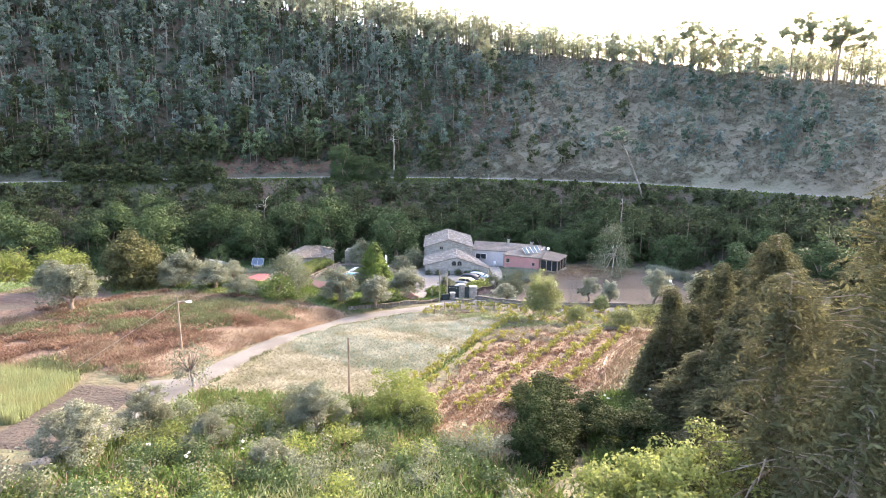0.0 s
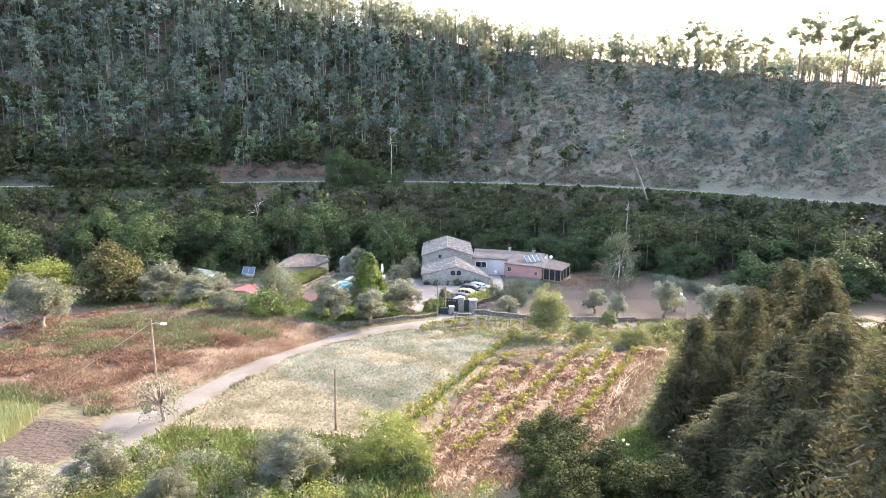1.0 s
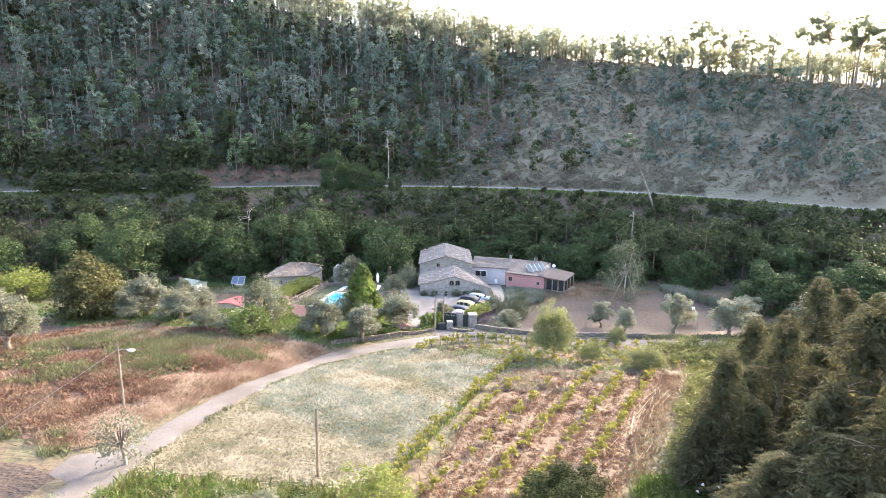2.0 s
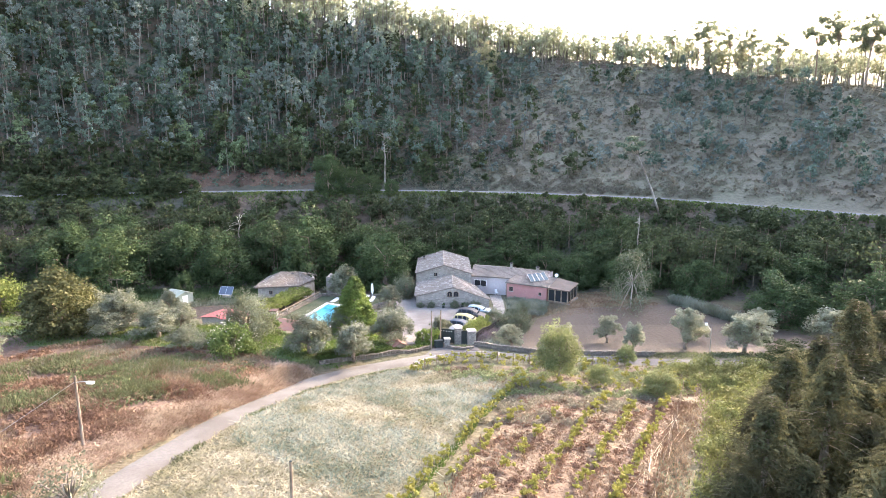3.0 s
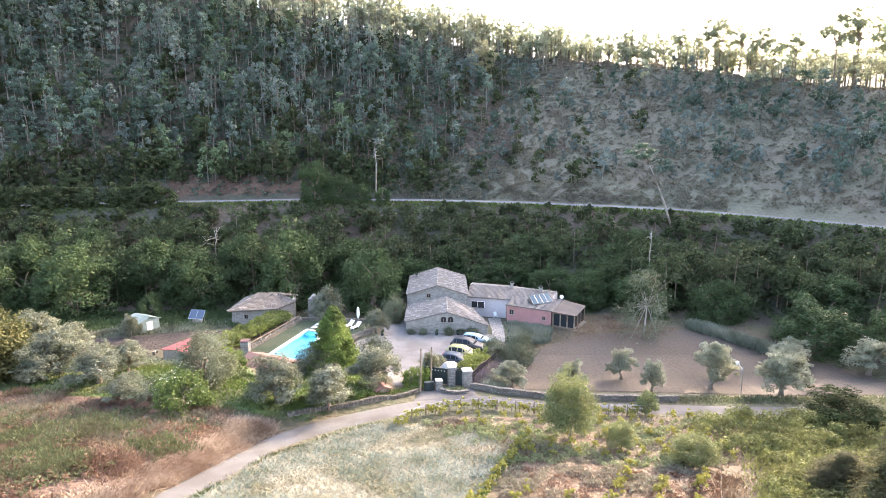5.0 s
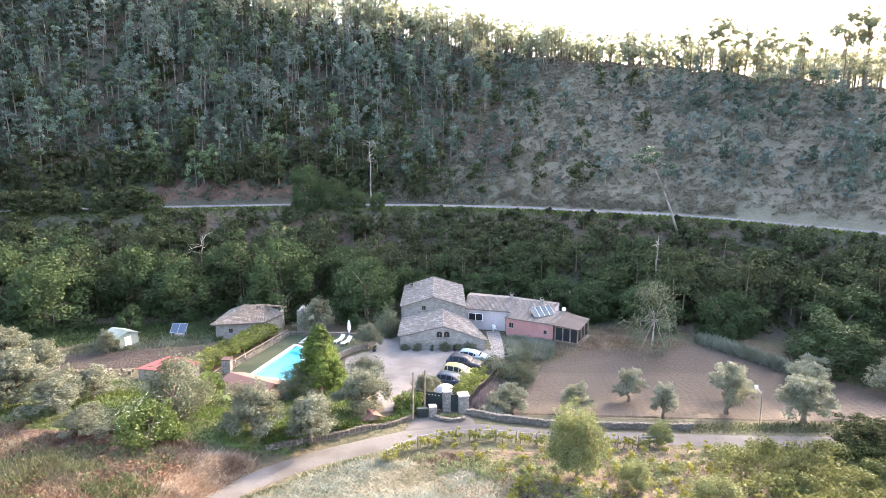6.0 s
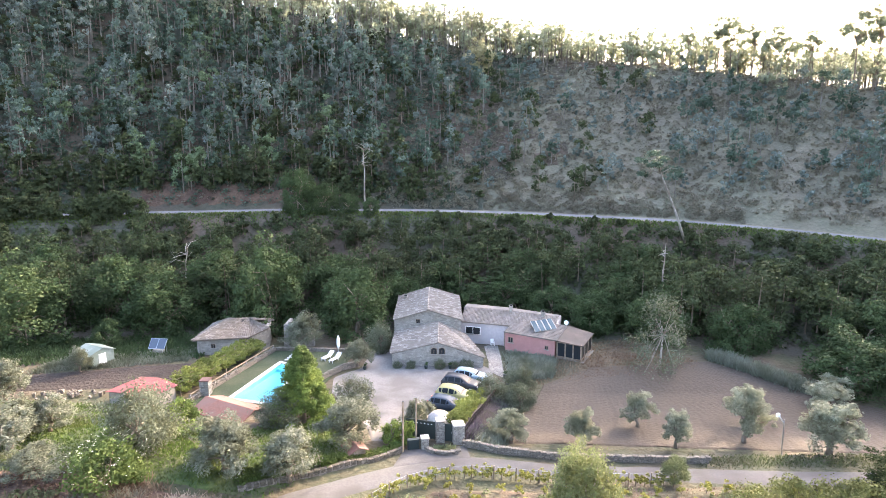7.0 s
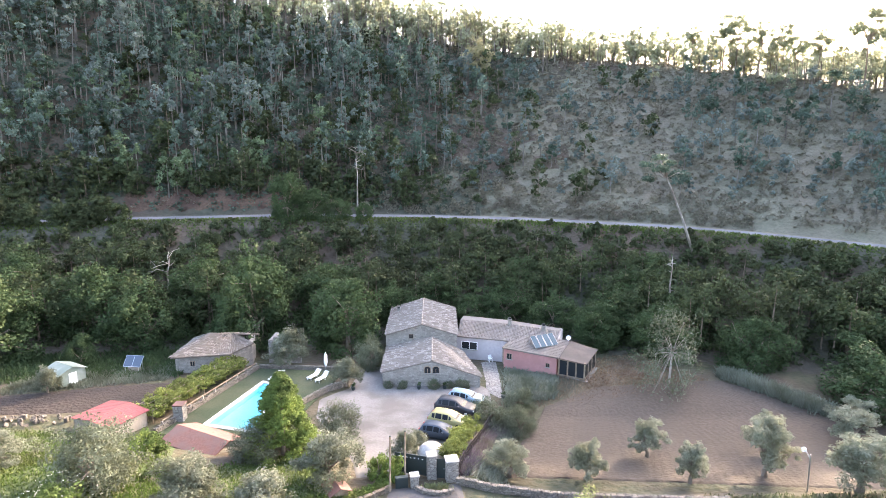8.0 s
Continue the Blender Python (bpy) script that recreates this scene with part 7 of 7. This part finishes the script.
    for sy in (-1, 1):
        part("headlight", Shape().box(L * 0.455, sy * W * 0.33 - 0.16, 0.60, L * 0.488, sy * W * 0.33 + 0.16, 0.74), M["lamp_glass"], ob, bevel=0.02)
        part("tail_light", Shape().box(-L * 0.496, sy * W * 0.39 - 0.1, 0.72, -L * 0.47, sy * W * 0.39 + 0.1, 0.98), TAIL, ob, bevel=0.02)
        part("mirror", Shape().box(L * 0.10, sy * W * 0.53 - 0.09, belt + 0.02, L * 0.14, sy * W * 0.53 + 0.09, belt + 0.16), pm, ob, bevel=0.02)
    part("bumper", Shape().box(L * 0.475, -W * 0.36, 0.30, L * 0.508, W * 0.36, 0.46), M["tyre"], ob, bevel=0.03)
    part("number_plate", Shape().box(-L * 0.507, -0.26, 0.52, -L * 0.499, 0.26, 0.63), M["white"], ob)
    return ob


TAIL = plain("tail_lamp", (0.35, 0.02, 0.02), 0.3)
car("pale blue-grey hatchback parked in the yard", 6.3, 97.0, -20, (0.20, 0.28, 0.32), 4.0, 1.7, 1.45)
car("black crossover car parked in the yard", 5.1, 94.4, -20, (0.02, 0.022, 0.028), 4.4, 1.8, 1.6)
car("yellow crossover car parked in the yard", 4.3, 91.0, -20, (0.33, 0.29, 0.12), 4.1, 1.75, 1.55)
car("dark blue small car parked in the yard", 3.4, 88.3, -20, (0.03, 0.045, 0.065), 3.9, 1.65, 1.45)


# ---- poles, lamps and cables ----
def lamp_post(label, x, y, h, turn, pole="wood", lean=0.0, raised=False):
    z = float(height(x, y))
    ob = thing("street_lamp", label, "street lamp", pose(x, y, z, 0, lean, turn))
    part("pole", Shape().tube([(0, 0, -0.5), (0, 0, h)], [0.11, 0.075] if pole != "steel" else [0.06, 0.045], 8), M[pole], ob)
    if raised:      # a bare tube arm bent up over the pole
        part("arm", Shape().tube([(0, 0, h - 0.35), (0.2, 0, h - 0.05), (0.6, 0, h + 0.5)], [0.035, 0.035, 0.03], 6), M["white"], ob, "white tube arm")
        hd = part("lamp_head", Shape().tube([(0.55, 0, h + 0.42), (0.68, 0, h + 0.6), (0.85, 0, h + 0.66)], [0.06, 0.17, 0.12], 10), M["white"], ob, "white lamp head")
        part("lens", Shape().box(0.62, -0.1, h + 0.43, 0.86, 0.1, h + 0.45), M["lamp_glass"], hd)
        return ob
    part("arm", Shape().tube([(0, 0, h - 0.5), (0.5, 0, h - 0.35), (0.95, 0, h - 0.38)], [0.03, 0.03, 0.03], 6), M["steel"], ob)
    hd = part("lamp_head", Shape().box(0.9, -0.13, h - 0.46, 1.4, 0.13, h - 0.33), M["white"], ob, "white lamp head", bevel=0.03)
    part("lens", Shape().box(0.98, -0.1, h - 0.485, 1.34, 0.1, h - 0.462), M["lamp_glass"], hd)
    return ob


lamp_post("grey wooden pole with a white street lamp above the bank", -24.0, 50.3, 5.3, -10, "bark")
lamp_post("slim pale street lamp beside the ploughed plot", 32.9, 79.3, 3.4, 195, "steel", 2, True)
guy = thing("guy_wire", "thin steel stay running down from the lamp pole", "cable")
part("wire", Shape().tube([(-24.0, 50.3, float(height(-24.0, 50.3)) + 4.9), (-27.6, 48.0, float(height(-27.6, 48.0)) + 2.4), (-31.2, 45.7, float(height(-31.2, 45.7)) + 0.05)], [0.009, 0.009, 0.009], 4), M["steel"], guy)
for x, y, h, lb in ((-7.0, 40.3, 4.4, "slim weathered wooden pole standing in the hay"), (-0.5, 77.6, 4.6, "weathered wooden utility pole beside the gate"), (0.55, 79.2, 4.3, "weathered wooden utility pole beside the gate")):
    ob = thing("utility_pole", lb, "pole", pose(x, y, float(height(x, y)), 0, 0.8, 0), group="wooden poles")
    part("shaft", Shape().tube([(0, 0, -0.5), (0, 0, h)], [0.10, 0.075], 8), M["wood"], ob)
    part("cap", Shape().tube([(0, 0, h), (0, 0, h + 0.04)], [0.085, 0.06], 8), M["gate"], ob)

# the wire fence with loose canes along the vineyard
vf = thing("vineyard_fence", "rough fence of thin canes and wire beside the vines", "fence")
vp = resample([(8.2, 35), (12.0, 42), (16.5, 50.5), (22.8, 63)], 16)
for i, (x, y) in enumerate(vp):
    z = float(height(x, y))
    part("stake", Shape().tube([(x, y, z - 0.2), (x + rv.uniform(-0.1, 0.1), y + rv.uniform(-0.1, 0.1), z + rv.uniform(0.8, 1.3))], [0.035, 0.025], 5), M["wood"], vf)
part("wire", Shape().tube([drape(p, 0.7) for p in vp], [0.006] * 16, 4), M["bark"], vf)
for i in range(9):
    u = rv.uniform(3, 10)
    k = int(u)
    x, y = vp[k] + (vp[k + 1] - vp[k]) * (u - k) + np.array([rv.uniform(0.1, 0.9), 0])
    a = rv.uniform(50, 75)
    part("cane", Shape().tube([drape((x, y), 0.12), drape((x + 2.6 * math.cos(radians(a)), y + 2.6 * math.sin(radians(a))), 0.22)], [0.025, 0.015], 5), M["wood"], vf)

# ---- garden things ----
for x, y, t in ((-11.7, 103.2, 62), (-10.6, 102.5, 62)):
    lo = thing("sun_lounger", "white sun lounger with a raised back on the lawn", "lounger", pose(x, y, 0.5, 0, 0, t), group="sun loungers")
    part("bed", Shape().box(-1.0, -0.32, 0.28, 0.35, 0.32, 0.36), M["white"], lo, bevel=0.02)
    part("backrest", Shape().slab((0.35, -0.32, 0.34), (1.0, -0.32, 0.8), (1.0, 0.32, 0.8), (0.35, 0.32, 0.34), 0.07), M["white"], lo)
    for sx in (-0.85, 0.25):
        for sy in (-0.25, 0.25):
            part("leg", Shape().box(sx - 0.03, sy - 0.03, 0, sx + 0.03, sy + 0.03, 0.28), M["white"], lo)
um = thing("parasol", "closed white parasol on a pole beside the loungers", "parasol", pose(-10.6, 105.0, 0.5))
part("pole", Shape().tube([(0, 0, 0), (0, 0, 2.5)], [0.03, 0.03], 8), M["steel"], um)
part("canopy", Shape().tube([(0, 0, 0.8), (0, 0, 1.2), (0, 0, 2.1), (0, 0, 2.55)], [0.12, 0.24, 0.2, 0.03], 10), M["white"], um, "folded white cloth")
part("base", Shape().tube([(0, 0, 0.001), (0, 0, 0.08)], [0.3, 0.28], 14), M["stone_wall"], um)
for i in range(5):
    st = thing("stepping_stone", "square pale stepping stone set in the lawn", "paving", pose(-16.7 + 0.13 * i, 102.9 + 0.62 * i, 0.5, 0, 0, 8), group="stepping stones")
    part("slab", Shape().box(-0.45, -0.22, -0.05, 0.45, 0.22, 0.03), M["coping"], st, bevel=0.01)
ch = thing("garden_chair", "white plastic garden chair on the paved path", "chair", pose(10.2, 110.3, -0.35, 0, 0, 20))
part("seat", Shape().box(-0.24, -0.24, 0.42, 0.24, 0.24, 0.46), M["white"], ch, bevel=0.01)
part("backrest", Shape().box(-0.24, 0.2, 0.47, 0.24, 0.24, 0.9), M["white"], ch, bevel=0.01)
for sx in (-0.2, 0.2):
    for sy in (-0.2, 0.2):
        part("leg", Shape().box(sx - 0.025, sy - 0.025, 0, sx + 0.025, sy + 0.025, 0.42), M["white"], ch)
    part("armrest", Shape().box(sx - 0.03, -0.22, 0.62, sx + 0.03, 0.2, 0.65), M["white"], ch)
for x, y, k in ((-2.6, 101.0, 0.18), (-0.9, 100.9, 0.2), (2.7, 100.8, 0.24), (4.6, 100.9, 0.18), (5.8, 101.0, 0.22), (6.4, 100.9, 0.2)):
    plant(dark_olive, x, y, k, x * 50, 1.0, label="small leafy shrub at the foot of the house wall")
for x, y in ((1.0, 100.6), (4.0, 100.7), (-6.6, 100.4), (10.9, 97.6), (10.7, 99.4)):
    pt = thing("plant_pot", "dark plant pot with a leafy plant", "pot", pose(x, y, float(height(x, y)) + 0.06), group="plant pots")
    part("pot", Shape().tube([(0, 0, 0), (0, 0, 0.4)], [0.18, 0.26], 12), M["gate"], pt)
    lf = new("leaves", quad_mesh("leaves", leaves(np.random.default_rng(int(10 * x + 100)), [(0, 0, 0.6), (0.1, 0, 0.75)], 0.25, 40, 0.12), M["broad"]))
    lf.parent = pt
# rubble heap beside the shed
heap = thing("rubble_heap", "loose heap of pale field stones", "stones")
for i in range(46):
    st = new("stone", rv.choice(STONES))
    st.parent = heap
    x, y = -38.6 + rv.gauss(0, 2.2), 92.6 + rv.gauss(0, 0.7)
    st.matrix_basis = pose(x, y, float(height(x, y)) + rv.uniform(0.1, 0.4), rv.uniform(0, 90), rv.uniform(0, 90), rv.uniform(0, 90))
    k = rv.uniform(0.22, 0.55)
    st.scale = (k, k * 0.8, k * 0.7)
stone_wall("wall_island", "low curved stone kerb round a patch of grass", [(1.5, 77.8), (2.3, 77.1), (3.4, 76.9), (4.2, 77.2)], 0.45, seed=7, length=0.45, course=0.24)
stuff("kerb_grass", blades(rng, inside(rng, [(1.6, 78.0), (2.4, 77.4)], [(3.9, 78.6), (4.1, 77.5)], 160), 0.35, 0.08, 0.4, 5, 0.15), M["wheat"], "yellow-green grass behind the kerb", "grass")
# white umbels on the near slope
um_c = np.concatenate([inside(rng, [(6.0, 33.4), (6.3, 34.6)], [(11, 33), (10, 34.4)], 15), inside(rng, [(12, 31), (13.5, 36)], [(14, 31), (16, 36)], 16), inside(rng, [(-15, 22), (-13, 26)], [(-11, 22), (-9, 26)], 5)])
stuff("white_umbels", leaves(rng, np.c_[um_c, height(um_c[:, 0], um_c[:, 1]) + rng.uniform(1.0, 1.8, len(um_c))], 0.12, 10, 0.09, 1.2, squash=0.3), M["bloom"], "flat white flower heads among the weeds", "flowers")

# rough grass on the slopes all round
og = np.stack([rng.uniform(-80, 80, 24000), rng.uniform(-40, 34, 24000)], 1)
og = patchy(og[(og[:, 1] < 9) | (og[:, 0] < -36) | (og[:, 0] > 22)], 0.85, 0.3)
stuff("outer_grass", blades(rng, og, 0.55, 0.2, 0.5, 3, 0.4), M["weed"], "rough green grass on the valley side", "grass")
